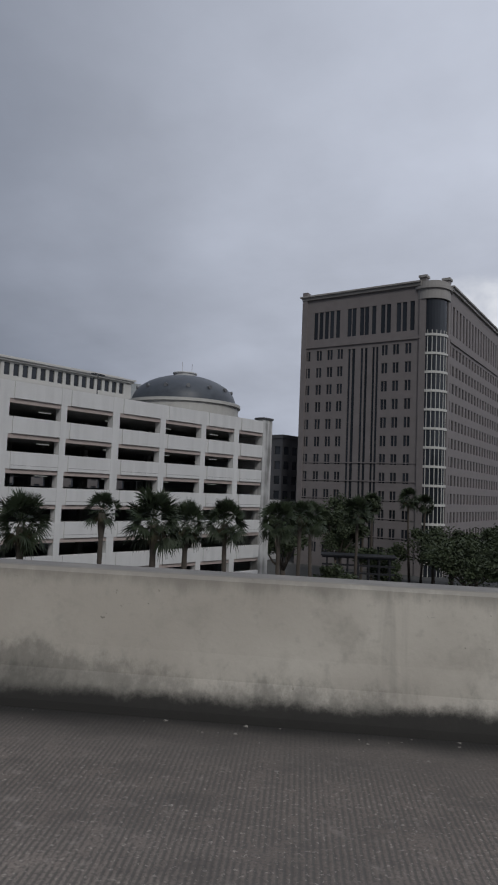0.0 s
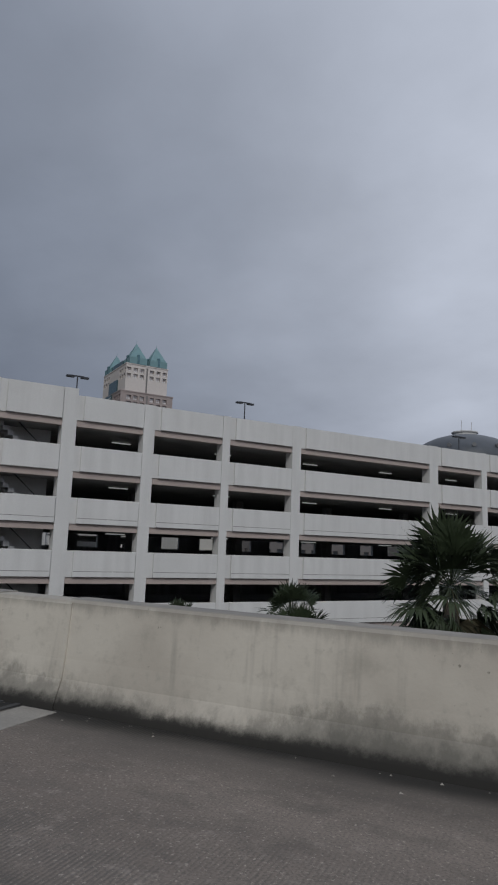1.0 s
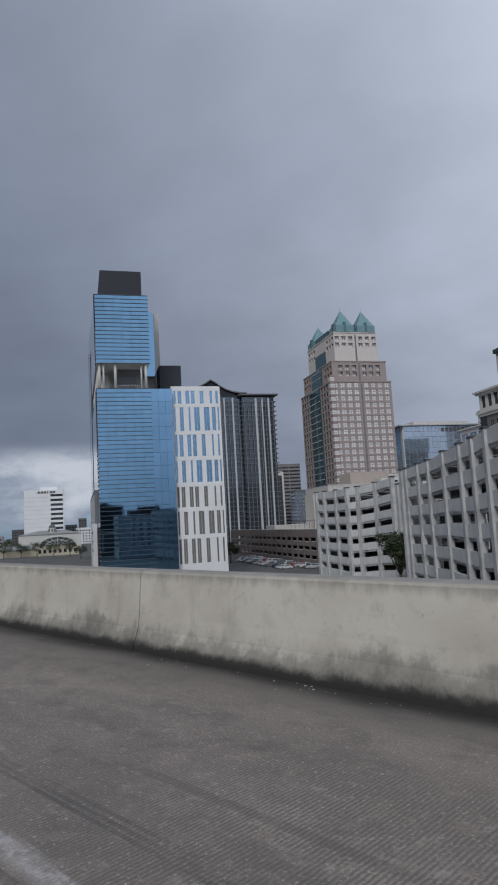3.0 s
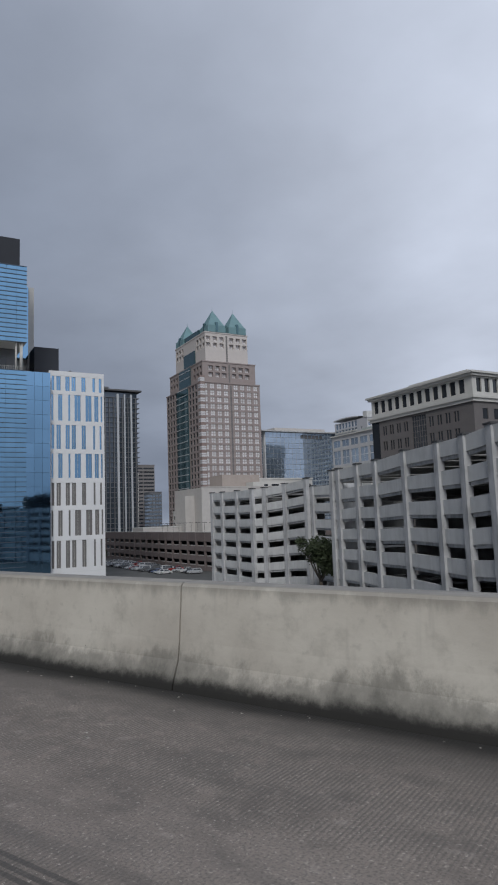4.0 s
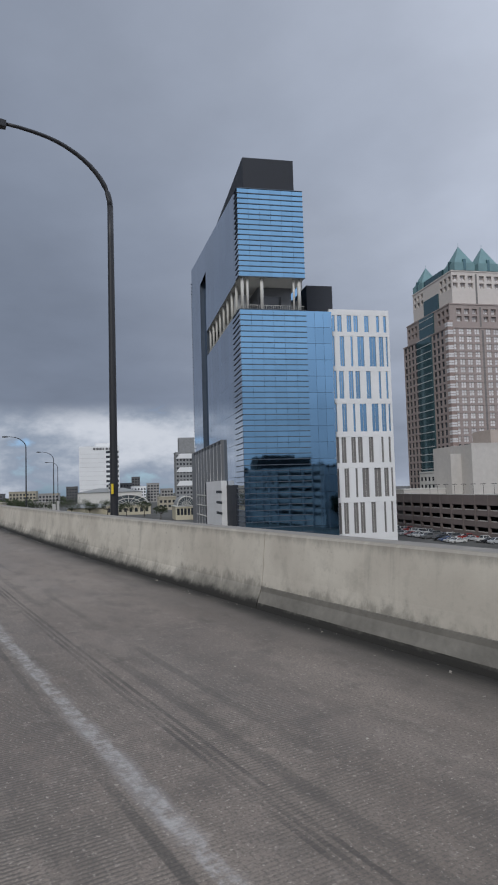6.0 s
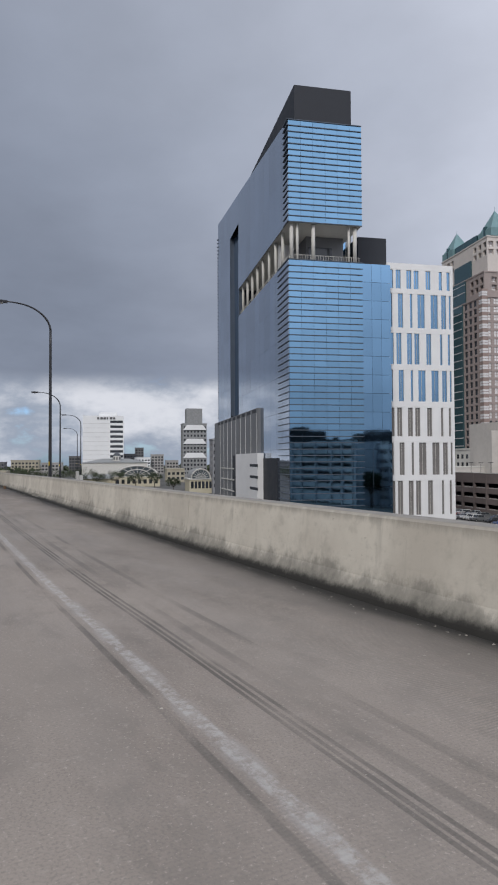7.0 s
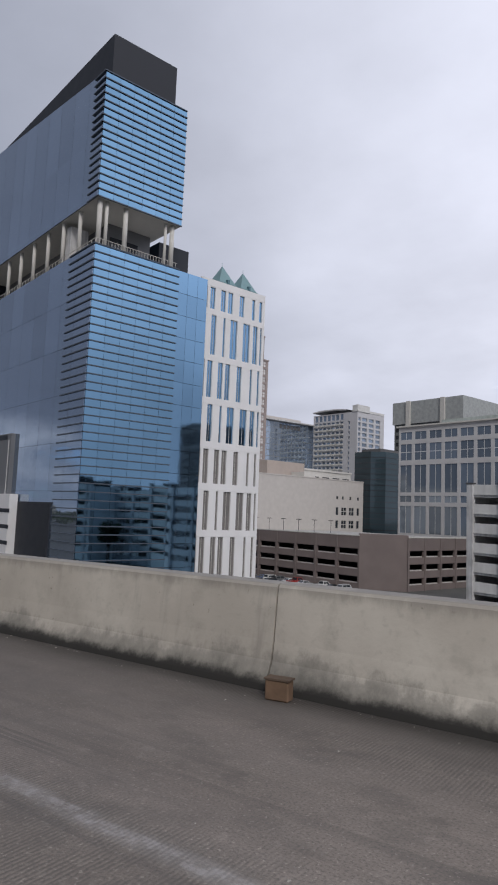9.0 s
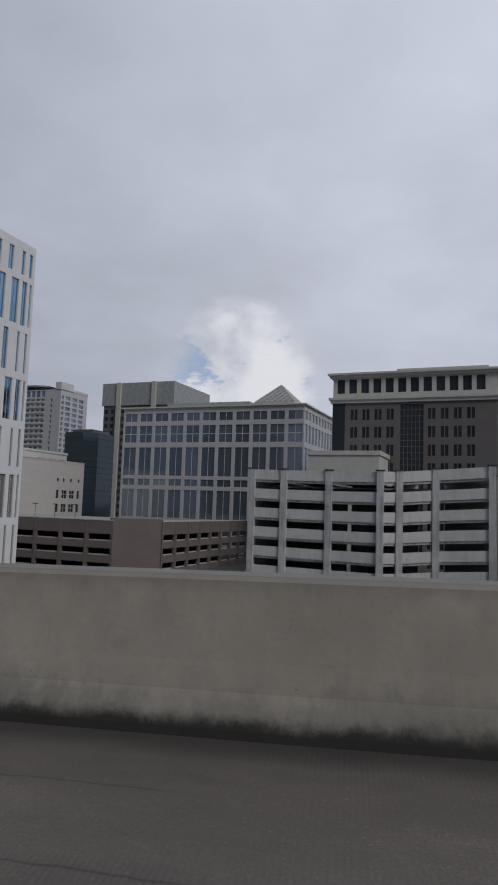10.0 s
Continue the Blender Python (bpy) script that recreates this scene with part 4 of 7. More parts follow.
    for i in range(1, 9):
        part("column", MB().cyl(s0 + 0.7, n0 + 0.9 + 6.6 * i, U0, U2, 0.36, n=12), CREAM, r, smooth=True)
    # core's dark grey paints in the shadow behind the columns
    part("terrace_core", MB().box(-18.4, -9.6, 258, 306, U0, U2), GREYPANEL, r, "terrace core, grey in place of the shadow behind the columns")
    part("terrace_room", MB().box(-18.0, -12.4, 257.6, 258.2, U0, U2 - 2.6), DARKGLASS, r, "dark glazed terrace room")
    part("terrace_bay", MB().box(-23.6, -20.2, 262.0, 264.0, U0, U2 - 1.0), GREYPIER, r)
    for i in range(28):
        part("rail_post", MB().box(s0 + 0.32 + 0.58 * i, s0 + 0.38 + 0.58 * i, n0 + 0.32, n0 + 0.38, U0, U0 + 1.15), CREAM, r)
    part("rail", MB().box(s0 + 0.3, s1 - 0.3, n0 + 0.3, n0 + 0.4, U0 + 1.15, U0 + 1.22), CREAM, r)
    for i in range(40):
        part("rail_post", MB().box(s0 + 0.30, s0 + 0.38, n0 + 0.5 + 1.4 * i, n0 + 0.58 + 1.4 * i, U0, U0 + 1.15), CREAM, r)
    part("rail", MB().box(s0 + 0.3, s0 + 0.4, n0 + 0.3, 308, U0 + 1.15, U0 + 1.22), CREAM, r)
    part("penthouse", MB().box(s0 + 1.9, s1 - 1.7, n0 + 1.5, 327.0, U1 - 0.4, TOP - 0.3), BLACKBOX, r, "black louvred plant room")
    part("side_plant_room", MB().box(-3.3, 4.0, 264.9, 280, 44, 57.0), BLACKBOX, r, "black plant room")
    part("shaft", MB().box(s1 - 0.1, s1 + 4.3, 272, 288, U2 + 1.0, 78), SKYGLASS, r)
    part("shaft_edge", MB().box(s1 + 4.3, s1 + 6.2, 273, 288, U0 - 1, 78.4), CONC, r)
    part("shaft_foot", MB().box(s1 - 0.1, s1 + 4.2, 274, 288, U0 - 1, U2 + 1.0), CREAM, r)
    # grey plant podium on the west side
    pod = part("podium", MB().box(s0 - 0.9, s0 + 0.1, 277.5, n1 + 4.0, Z0, 16.2), GREYPANEL, r, "grey metal-clad podium")
    for i in range(9):
        q = 278.5 + 7.3 * i
        part("podium_seam", MB().box(s0 - 0.97, s0 - 0.9, q - 0.12, q + 0.12, Z0, 15.0), GREY, pod)
        part("podium_vent", MB().box(s0 - 0.96, s0 - 0.9, q + 0.9, q + 5.2, 15.1, 16.0), BLACKBOX, pod)
    for k in range(3):
        part("podium_rail", MB().box(s0 - 1.2, s0 - 0.9, 310, 334, -6.5 + 3.4 * k, -6.2 + 3.4 * k), CREAM, pod)
    part("dark_door", MB().box(s0 - 1.05, s0 - 0.9, 303.5, 312.5, Z0, 4.4), BLACKBOX, pod)
    # a flat black box, not a hollow, gives the recess its shade
    part("dark_recess", MB().box(s0 - 0.45, s0 + 0.05, 259.5, 273.2, Z0, 3.4), BLACKBOX, r, "black box standing for the shaded recess beside the ramp house")
    box = part("ramp_house", MB().box(s0 - 1.9, s0 - 0.3, 273.5, 303.0, Z0, 4.7), WHITEPANEL, r, "plain white ramp house with slot vents")
    for k in range(3):
        part("slot_vent", MB().box(s0 - 1.94, s0 - 1.8, 273.3, 282.5, 1.3 - 2.9 * k, 2.0 - 2.9 * k), BLACKBOX, box)
    return r


blue_tower()


def white_block():
    s0, s1, n0, n1, top = -1.7, 14.3, 251.6, 290.0, 46.6
    r = root("white_building", s0, n0, Z0, "white panelled building with scattered tall slit windows", "building")
    rows = [(41.2, 45.4), (32.4, 40.1), (24.2, 31.2), (15.9, 22.9), (8.1, 14.5), (-0.5, 6.7), (-9.4, -1.8)]
    pat = [[(0.07, 0.045), (0.17, 0.075), (0.33, 0.075), (0.44, 0.075), (0.62, 0.075), (0.81, 0.035), (0.93, 0.035)],
           [(0.06, 0.03), (0.20, 0.075), (0.36, 0.035), (0.51, 0.11), (0.71, 0.11), (0.855, 0.075), (0.95, 0.03)]]
    blue, grey = [], []
    L = s1 - s0
    for k, (a, b) in enumerate(rows):
        for c, w in pat[k % 2 if k else 0]:
            if k == 0 and w < 0.04:
                w = 0.05
            rect = (round((c - w / 2) * L, 3), round((c + w / 2) * L, 3), a, b)
            (blue if k < 4 else grey).append(rect)
    west = [(2.0 + 4.2 * i, 3.2 + 4.2 * i, a, b) for a, b in rows for i in range(9)]
    mb = MB()
    shell(mb, s0, s1, n0, n1, Z0, top, blue + grey, west, 0.35)
    part("wall", mb, WHITEPANEL, r)
    pieces("window_pane", blue, (s0, n0), SOUTH, 0.33, SKYGLASS, r, 300)
    pieces("window_louvre", grey, (s0, n0), SOUTH, 0.33, GREYSLIT, r, 300)
    pieces("side_pane", west, (s0, n1), WEST, 0.33, DARKGLASS, r, 300)
    mull = [((a + b) / 2 - 0.03, (a + b) / 2 + 0.03, z0, z1) for a, b, z0, z1 in blue + grey if b - a > 1.0]
    pieces("mullion", mull, (s0, n0), SOUTH, 0.27, CREAM, r, 300)
    for k in range(8):
        z = (46.6, 41.0, 32.2, 24.0, 15.7, 7.9, -0.7, -9.6)[k]
        part("band_joint", MB().box(s0 + 0.02, s1 - 0.02, n0 - 0.012, n0 - 0.002, z - 1.02, z - 0.98), GREY, r)
    part("parapet", MB().box(s0, s1, n0, n0 + 0.4, top, top + 0.3), WHITEPANEL, r)
    return r


white_block()


def crown_tower():
    """The tall granite tower with corner pyramids."""
    r = root("office_tower", 119, 412, Z0, "tall pink-grey granite tower with pale crown and teal pyramid roofs", "office tower")
    tiers = [(119, 159, 412, 467, Z0, 84, 0), (121, 157, 413.5, 465.5, 84, 97, 0), (124.5, 153.5, 416, 463, 97, 116, 1)]
    for s0, s1, n0, n1, z0, z1, pale in tiers:
        stp, w = 4.1, 2.9
        zs = [z for z in (84 - 4.1 * k - 3.3 + 4.1 * 8 for k in range(32)) if z0 + 0.5 < z < z1 - 2.8]
        L = s1 - s0
        us = [L / 2 - 3.35 - 4.55 * i for i in range(4 if z0 < 0 else 3)]
        us = us + [L - u for u in reversed(us)]
        if z0 > 0:
            zs = [z1 - 9.0, z1 - 4.9]
        south = [(round(u - w / 2, 3), round(u + w / 2, 3), round(z, 3), round(z + w, 3)) for z in zs for u in us]
        D = n1 - n0
        vs = [u for u in (2.6 + 4.55 * i for i in range(4)) if u < D / 2 - 9.8]
        vs = vs + [D - u for u in reversed(vs)]
        west = [(round(u - w / 2, 3), round(u + w / 2, 3), round(z, 3), round(z + w, 3)) for z in zs for u in vs]
        mb = MB()
        deep = 0.5 if z0 < 0 else 1.5
        shell(mb, s0, s1, n0, n1, z0, z1, south, west, deep)
        part("shaft" if not pale else "crown", mb, CROWN if pale else PINKGRAN, r)
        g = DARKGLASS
        # panes above 22 m get the painted sky reflection, lower ones stay dark
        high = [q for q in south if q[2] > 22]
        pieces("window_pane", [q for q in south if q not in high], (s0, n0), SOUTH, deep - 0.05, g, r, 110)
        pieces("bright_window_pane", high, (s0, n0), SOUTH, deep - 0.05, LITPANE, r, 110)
        pieces("window_pane", west, (s0, n1), WEST, deep - 0.05, g, r, 60)
        cross = MB()
        for a, b, c, d in south:
            cross.obox((s0, n0), SOUTH, (a + b) / 2 - 0.10, (a + b) / 2 + 0.10, 0.08 - deep, 0.2 - deep, c, d)
            cross.obox((s0, n0), SOUTH, a, b, 0.08 - deep, 0.2 - deep, (c + d) / 2 - 0.10, (c + d) / 2 + 0.10)
        part("lattice", cross, PINKGRAN, r, kind="stuff")
        part("slot", MB().box((s0 + s1) / 2 - 0.55, (s0 + s1) / 2 + 0.55, n0 - 0.03, n0 + 0.2, z0, z1 - 1), GREYSLIT, r)
        # tall green glazing in the middle of the west face
        m = (n0 + n1) / 2
        part("west_glazing", MB().box(s0 - 0.7, s0 + 0.3, m - 8.6, m + 8.6, z0, min(z1, 108)), TEALGLASS, r)
        if not pale:
            bars = MB()
            for z in zs:
                bars.box(s0 - 0.82, s0 - 0.7, m - 8.6, m + 8.6, z + 2.9, z + 3.3)
            part("glazing_bars", bars, GREYPIER, r, kind="stuff")
        part("parapet", MB().box(s0 - 0.3, s1 + 0.3, n0 - 0.3, n1 + 0.3, z1, z1 + 0.7), CROWN if pale else PINKGRAN, r)
    # a glazed bay wraps the corner, with pale panes between rust-red bands
    RUST = mat("rust_granite", (0.27, 0.205, 0.185), 0.7, var=0.08)
    bay = part("corner_bay", MB().box(118.5, 121.6, 411.5, 414.6, Z0, 88), RUST, r, "rust-red corner bay with pale panes")
    panes = MB()
    for k in range(25):
        z = 84.6 - 4.1 * k
        panes.box(118.4, 121.3, 411.4, 414.5, z, z + 1.0)
        panes.box(118.4, 121.3, 411.4, 414.5, z + 1.25, z + 2.25)
    part("bay_panes", panes, LITPANE, bay, kind="stuff")
    part("green_block", MB().box(126.0, 135.0, 428.5, 451.0, 97, 121), TEALGLASS, r)
    for ps, pn in ((132.4, 421.5), (146.6, 421.5), (131.0, 457.5), (146.6, 457.5)):
        h = 5.6
        py = part("pyramid", MB().prism([(ps - h, pn - h), (ps + h, pn - h), (ps + h, pn + h), (ps - h, pn + h)], 121.0, 131.8, [(ps - .1, pn - .1), (ps + .1, pn - .1), (ps + .1, pn + .1), (ps - .1, pn + .1)]), TEAL, r, "teal pyramid roof")
        part("drum", MB().box(ps - h - 0.4, ps + h + 0.4, pn - h - 0.4, pn + h + 0.4, 116.7, 121.0), TEAL, py)
        part("dormer", MB().prism([(ps - 0.7, pn - h - 0.6), (ps + 0.7, pn - h - 0.6), (ps + 0.7, pn - 3), (ps - 0.7, pn - 3)], 117.0, 123.0), TEALGLASS, py)
        part("dormer", MB().prism([(ps - h - 0.6, pn - 0.7), (ps - 3, pn - 0.7), (ps - 3, pn + 0.7), (ps - h - 0.6, pn + 0.7)], 117.0, 123.0), TEALGLASS, py)
        part("finial", MB().cyl(ps, pn, 131.5, 134.0, 0.12, 0.05, 6), TEAL, py)
    return r


crown_tower()


PALEUPRIGHT = mat("pale_upright", (0.50, 0.52, 0.55), 0.7, var=0.06)


def dark_towers():
    """Two dark apartment towers with pale uprights."""
    for s0, s1, n0, n1, top, lab in ((83.5, 107.0, 493.0, 520.0, 91.0, "dark glass apartment tower with pale uprights and a jutting flat roof"), (52.0, 83.0, 497.0, 525.0, 92.0, "dark glass apartment tower with a curved gable roof")):
        r = root("apartment_tower", s0, n0, Z0, lab, "apartment tower", "dark apartment towers")
        part("body", MB().box(s0, s1, n0, n1, Z0, top), glass("smoke_glass", (0.085, 0.108, 0.14), 0.08, metal=0.5, island=0.1), r)
        fl = int((top - Z0) / 3.4)
        slabs = MB()
        for k in range(fl):
            z = top - 3.4 * (k + 1)
            slabs.box(s0 - 0.3, s1 + 1.5, n0 - 0.9, n1, z - 0.25, z + 0.15)
        part("balcony_slabs", slabs, GREYPANEL, r, kind="stuff")
        for q, w, pale in ((0.05, 0.3, 0), (0.17, 0.25, 0), (0.30, 0.25, 0), (0.42, 0.75, 1), (0.55, 0.3, 0), (0.62, 0.45, 1), (0.72, 0.25, 0), (0.82, 0.6, 1), (0.95, 0.3, 0)):
            u = s0 + (s1 - s0) * q
            part("upright", MB().box(u - w, u + w, n0 - 1.15, n0 - 0.2, Z0, top - (1 if pale else 4)), PALEUPRIGHT if pale else GREYPANEL, r)
        if s0 > 80:
            part("roof", MB().box(s0 - 2.5, s1 + 2.8, n0 - 2.5, n1 + 2, top + 1.0, top + 2.0), FARDARK, r)
            part("attic", MB().box(s0 + 1, s1 - 1, n0 + 1, n1 - 1, top, top + 1.0), BLACKBOX, r)
        else:
            # a gable that sweeps down in a hollow curve on either side of its point
            pts = [(45.0, 97.0), (50.0, 98.4), (55.0, 100.4), (59.0, 102.6), (62.0, 104.6), (65.0, 102.8), (69.0, 99.9), (73.0, 97.6), (78.0, 96.0), (84.0, 95.2), (88.0, 95.2)]
            mb = MB()
            for o in (n0 - 2.0, n1):
                mb.poly([(a, o, z) for a, z in pts] + [(a, o, z - 0.9) for a, z in reversed(pts)])
            for (a, z), (b, y) in zip(pts, pts[1:]):
                for q in (0, 0.9):
                    mb.quad((a, n0 - 2.0, z - q), (b, n0 - 2.0, y - q), (b, n1, y - q), (a, n1, z - q))
            part("roof", mb, GREYPANEL, r)
            mb = MB()
            mb.poly([(a, n0 - 0.2, z - 0.9) for a, z in pts if 51 < a < 83] + [(82.5, n0 - 0.2, top), (52.5, n0 - 0.2, top)])
            part("gable", mb, BLACKBOX, r)
            part("gable_emblem", MB().box(60.4, 63.4, n0 - 1.5, n0 - 1.1, top + 2.0, top + 7.0), CREAM, r)
    return r


dark_towers()


def brown_garage():
    r = root("parking_garage", 51.3, 248, Z0, "brown precast parking garage with long dark openings", "parking garage")
    top = -1.5
    rows = [(-6.1, -4.5), (-9.3, -7.7), (-12.6, -11.0)]
    for p, d, L, bays in (((51.3, 408.2), WEST, 151.6, 21), ((59.3, 248.4), SOUTH, 60.0, 9)):
        bw = L / bays
        rects = [(round(bw * i + 0.5, 3), round(bw * (i + 1) - 0.5, 3), a, b) for a, b in rows for i in range(bays)]
        mb = MB()
        wall_with_holes(mb, p, d, L, Z0, top, rects, 0.6)
        part("wall", mb, BROWN, r)
        # black back sheet stands in for the shade deep inside the decks
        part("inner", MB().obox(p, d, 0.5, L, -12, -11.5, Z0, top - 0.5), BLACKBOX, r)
        for k, (a, b) in enumerate(rows):
            part("deck", MB().obox(p, d, 0, L, -11.5, -0.62, b + 0.02, b + 0.4), DECK, r)
            part("kerb", MB().obox(p, d, 0, L, -0.9, -0.62, a - 0.3, a + 0.25), CONC, r)
        part("coping", MB().obox(p, d, 0, L, -0.7, 0.08, top, top + 0.25), CREAM, r)
        for i in range(bays):
            part("pilaster", MB().obox(p, d, bw * i - 0.3, bw * i + 0.3, 0.0, 0.12, Z0, top - 0.01), BROWN, r)
    part("stair_block", MB().prism([(51.3, 256.6), (59.3, 248.4), (63, 252), (55, 260)], Z0, -0.9), BROWN, r, "plain brown stair block")
    part("roof_deck", MB().prism([(51.9, 257.2), (59.9, 249.0), (118, 249.0), (118, 408), (51.9, 408)], top - 1.2, top - 0.9), DECK, r)
    for i in range(9):
        q = 300 - 6 * i
        roof_lamp(58, q + 20, top - 0.9, 4.2)
    return r


brown_garage()


def beige_block():
    s0, s1, n0, n1, top = 78.4, 134.6, 325.0, 356.0, 16.8
    r = root("building", s0, n0, Z0, "blank beige stucco building with a few square windows at its end", "building")
    wins = []
    for i, w in enumerate((1.5, 2.9, 2.9, 1.5)):
        u = 40.2 + (0, 3.2, 7.6, 12.2)[i]
        wins += [(u, round(u + w, 3), z, z + 2.9) for z in (-11.4, -6.4, -1.4, 3.6)]
        wins.append((u + 0.2, round(u + 1.3, 3), 9.6, 10.8))
    mb = MB()
    shell(mb, s0, s1, n0, n1, Z0, top, wins, (), 0.3)
    part("wall", mb, BEIGE, r)
    pieces("window_pane", wins, (s0, n0), SOUTH, 0.28, DARKGLASS, r)
    bars = [((a + b) / 2 - 0.09, (a + b) / 2 + 0.09, c, d) for a, b, c, d in wins if b - a > 2] + [(a, b, (c + d) / 2 - 0.09, (c + d) / 2 + 0.09) for a, b, c, d in wins if b - a > 2]
    pieces("window_bar", bars, (s0, n0), SOUTH, 0.2, CREAM, r)
    part("stair_tower", MB().box(s0 - 4.5, s0, n0 + 8, n0 + 20, Z0, 13.5), BEIGE, r)
    part("roof_house", MB().box(96.0, 116.0, 340.0, 354.0, top, 23.5), mat("tan_stucco", (0.40, 0.345, 0.31), 0.9, var=0.07), r, "tan roof house")
    part("roof_house", MB().box(108.0, 114.0, 332.0, 339.0, top, 19.6), CREAM, r)
    part("parapet", MB().box(s0 - 0.15, s1 + 0.15, n0 - 0.15, n0 + 0.3, top, top + 0.4), BEIGE, r)
    low = part("annexe", MB().box(56.0, 78.0, 338.0, 352.0, Z0, -0.1), BEIGE, r)
    part("annexe_coping", MB().box(55.8, 78.0, 337.8, 352.2, -0.1, 0.3), CREAM, low)
    return r


beige_block()


def cornice_block():
    """Brown stone office block with a pale colonnaded top storey."""
    s0, s1, n0, n1, top = 85.3, 138.2, 176.2, 215.4, 36.9
    r = root("office_block", s0, n0, Z0, "brown stone office block with a pale pilastered top storey", "office block")
    L = n1 - n0
    z0s = [25.2 - 4.45 * k for k in range(9)]
    groups = [("w", 4), ("g", 1), ("w", 4), ("g", 1), ("w", 3)]
    wins, tall = [], []
    u = 4.6
    for kind, c in groups:
        if kind == "w":
            for i in range(c):
                wins += [(round(u, 3), round(u + 0.78, 3), z, z + 2.7) for z in z0s] + [(round(u + 0.98, 3), round(u + 1.76, 3), z, z + 2.7) for z in z0s]
                u += 3.0
            u += 0.3
        else:
            tall.append((round(u, 3), round(u + 5.6, 3), -10.0, 28.9))
            u += 6.6
    wins = [w for w in wins if w[1] < L - 0.5]
    tall = [w for w in tall if w[1] < L - 0.5]
    up = []
    u = 1.0
    while u < L - 2.0:
        up.append((round(u, 3), round(u + 2.0, 3), 32.0, 35.6))
        u += 3.05
    swin = [(round(3 + 4.0 * i, 3), round(4.9 + 4.0 * i, 3), z, z + 2.7) for z in z0s for i in range(12)]
    sup = [(round(1.5 + 2.9 * i, 3), round(3.3 + 2.9 * i, 3), 32.0, 35.6) for i in range(17)]
    mb = MB()
    shell(mb, s0, s1, n0, n1, Z0, 29.6, swin, wins + tall, 0.35)
    part("wall", mb, BROWNSTONE, r)
    mb = MB()
    shell(mb, s0 + 0.05, s1, n0 + 0.05, n1 - 0.05, 29.6, top - 0.9, [(a, b, c, d) for a, b, c, d in sup], [(a, b, c, d) for a, b, c, d in up], 0.5)
    part("top_storey", mb, CREAM, r)
    pieces("window_pane", wins, (s0, n1), WEST, 0.3, DARKGLASS, r, 260)
    pieces("top_pane", up, (s0 + 0.05, n1 - 0.05), WEST, 0.45, DARKGLASS, r)
    pieces("south_pane", swin, (s0, n0), SOUTH, 0.3, DARKGLASS, r, 120)
    pieces("south_top_pane", sup, (s0 + 0.05, n0 + 0.05), SOUTH, 0.45, DARKGLASS, r)
    for a, b, c, d in tall:
        part("tall_glazing", MB().obox((s0, n1), WEST, a, b, -0.35, -0.3, c, d), DARKGLASS, r)
        bars = MB()
        for i in range(7):
            q = a + (b - a) * i / 6
            bars.obox((s0, n1), WEST, q - 0.05, q + 0.05, -0.3, -0.2, c, d)
        z = c
        while z < d:
            bars.obox((s0, n1), WEST, a, b, -0.3, -0.22, z, z + 0.1)
            z += 1.5
        part("glazing_bars", bars, GREYSLIT, r, kind="stuff")
    for z0, z1, o in ((29.5, 30.3, 0.5), (30.3, 30.9, 0.9), (top - 0.9, top - 0.3, 0.7), (top - 0.3, top + 0.2, 1.2)):
        part("cornice", MB().box(s0 - o, s1 + o, n0 - o, n1 + o, z0, z1), CREAM, r)
    part("raised_parapet", MB().box(s0 + 0.5, s1 - 2, 178, 199.5, top + 0.2, top + 1.0), CREAM, r)
    part("quoin", MB().box(s0 - 0.04, s0 + 0.5, n1 - 3.2, n1 + 0.02, Z0, 29.4), DARKGLASS, r)
    return r


cornice_block()


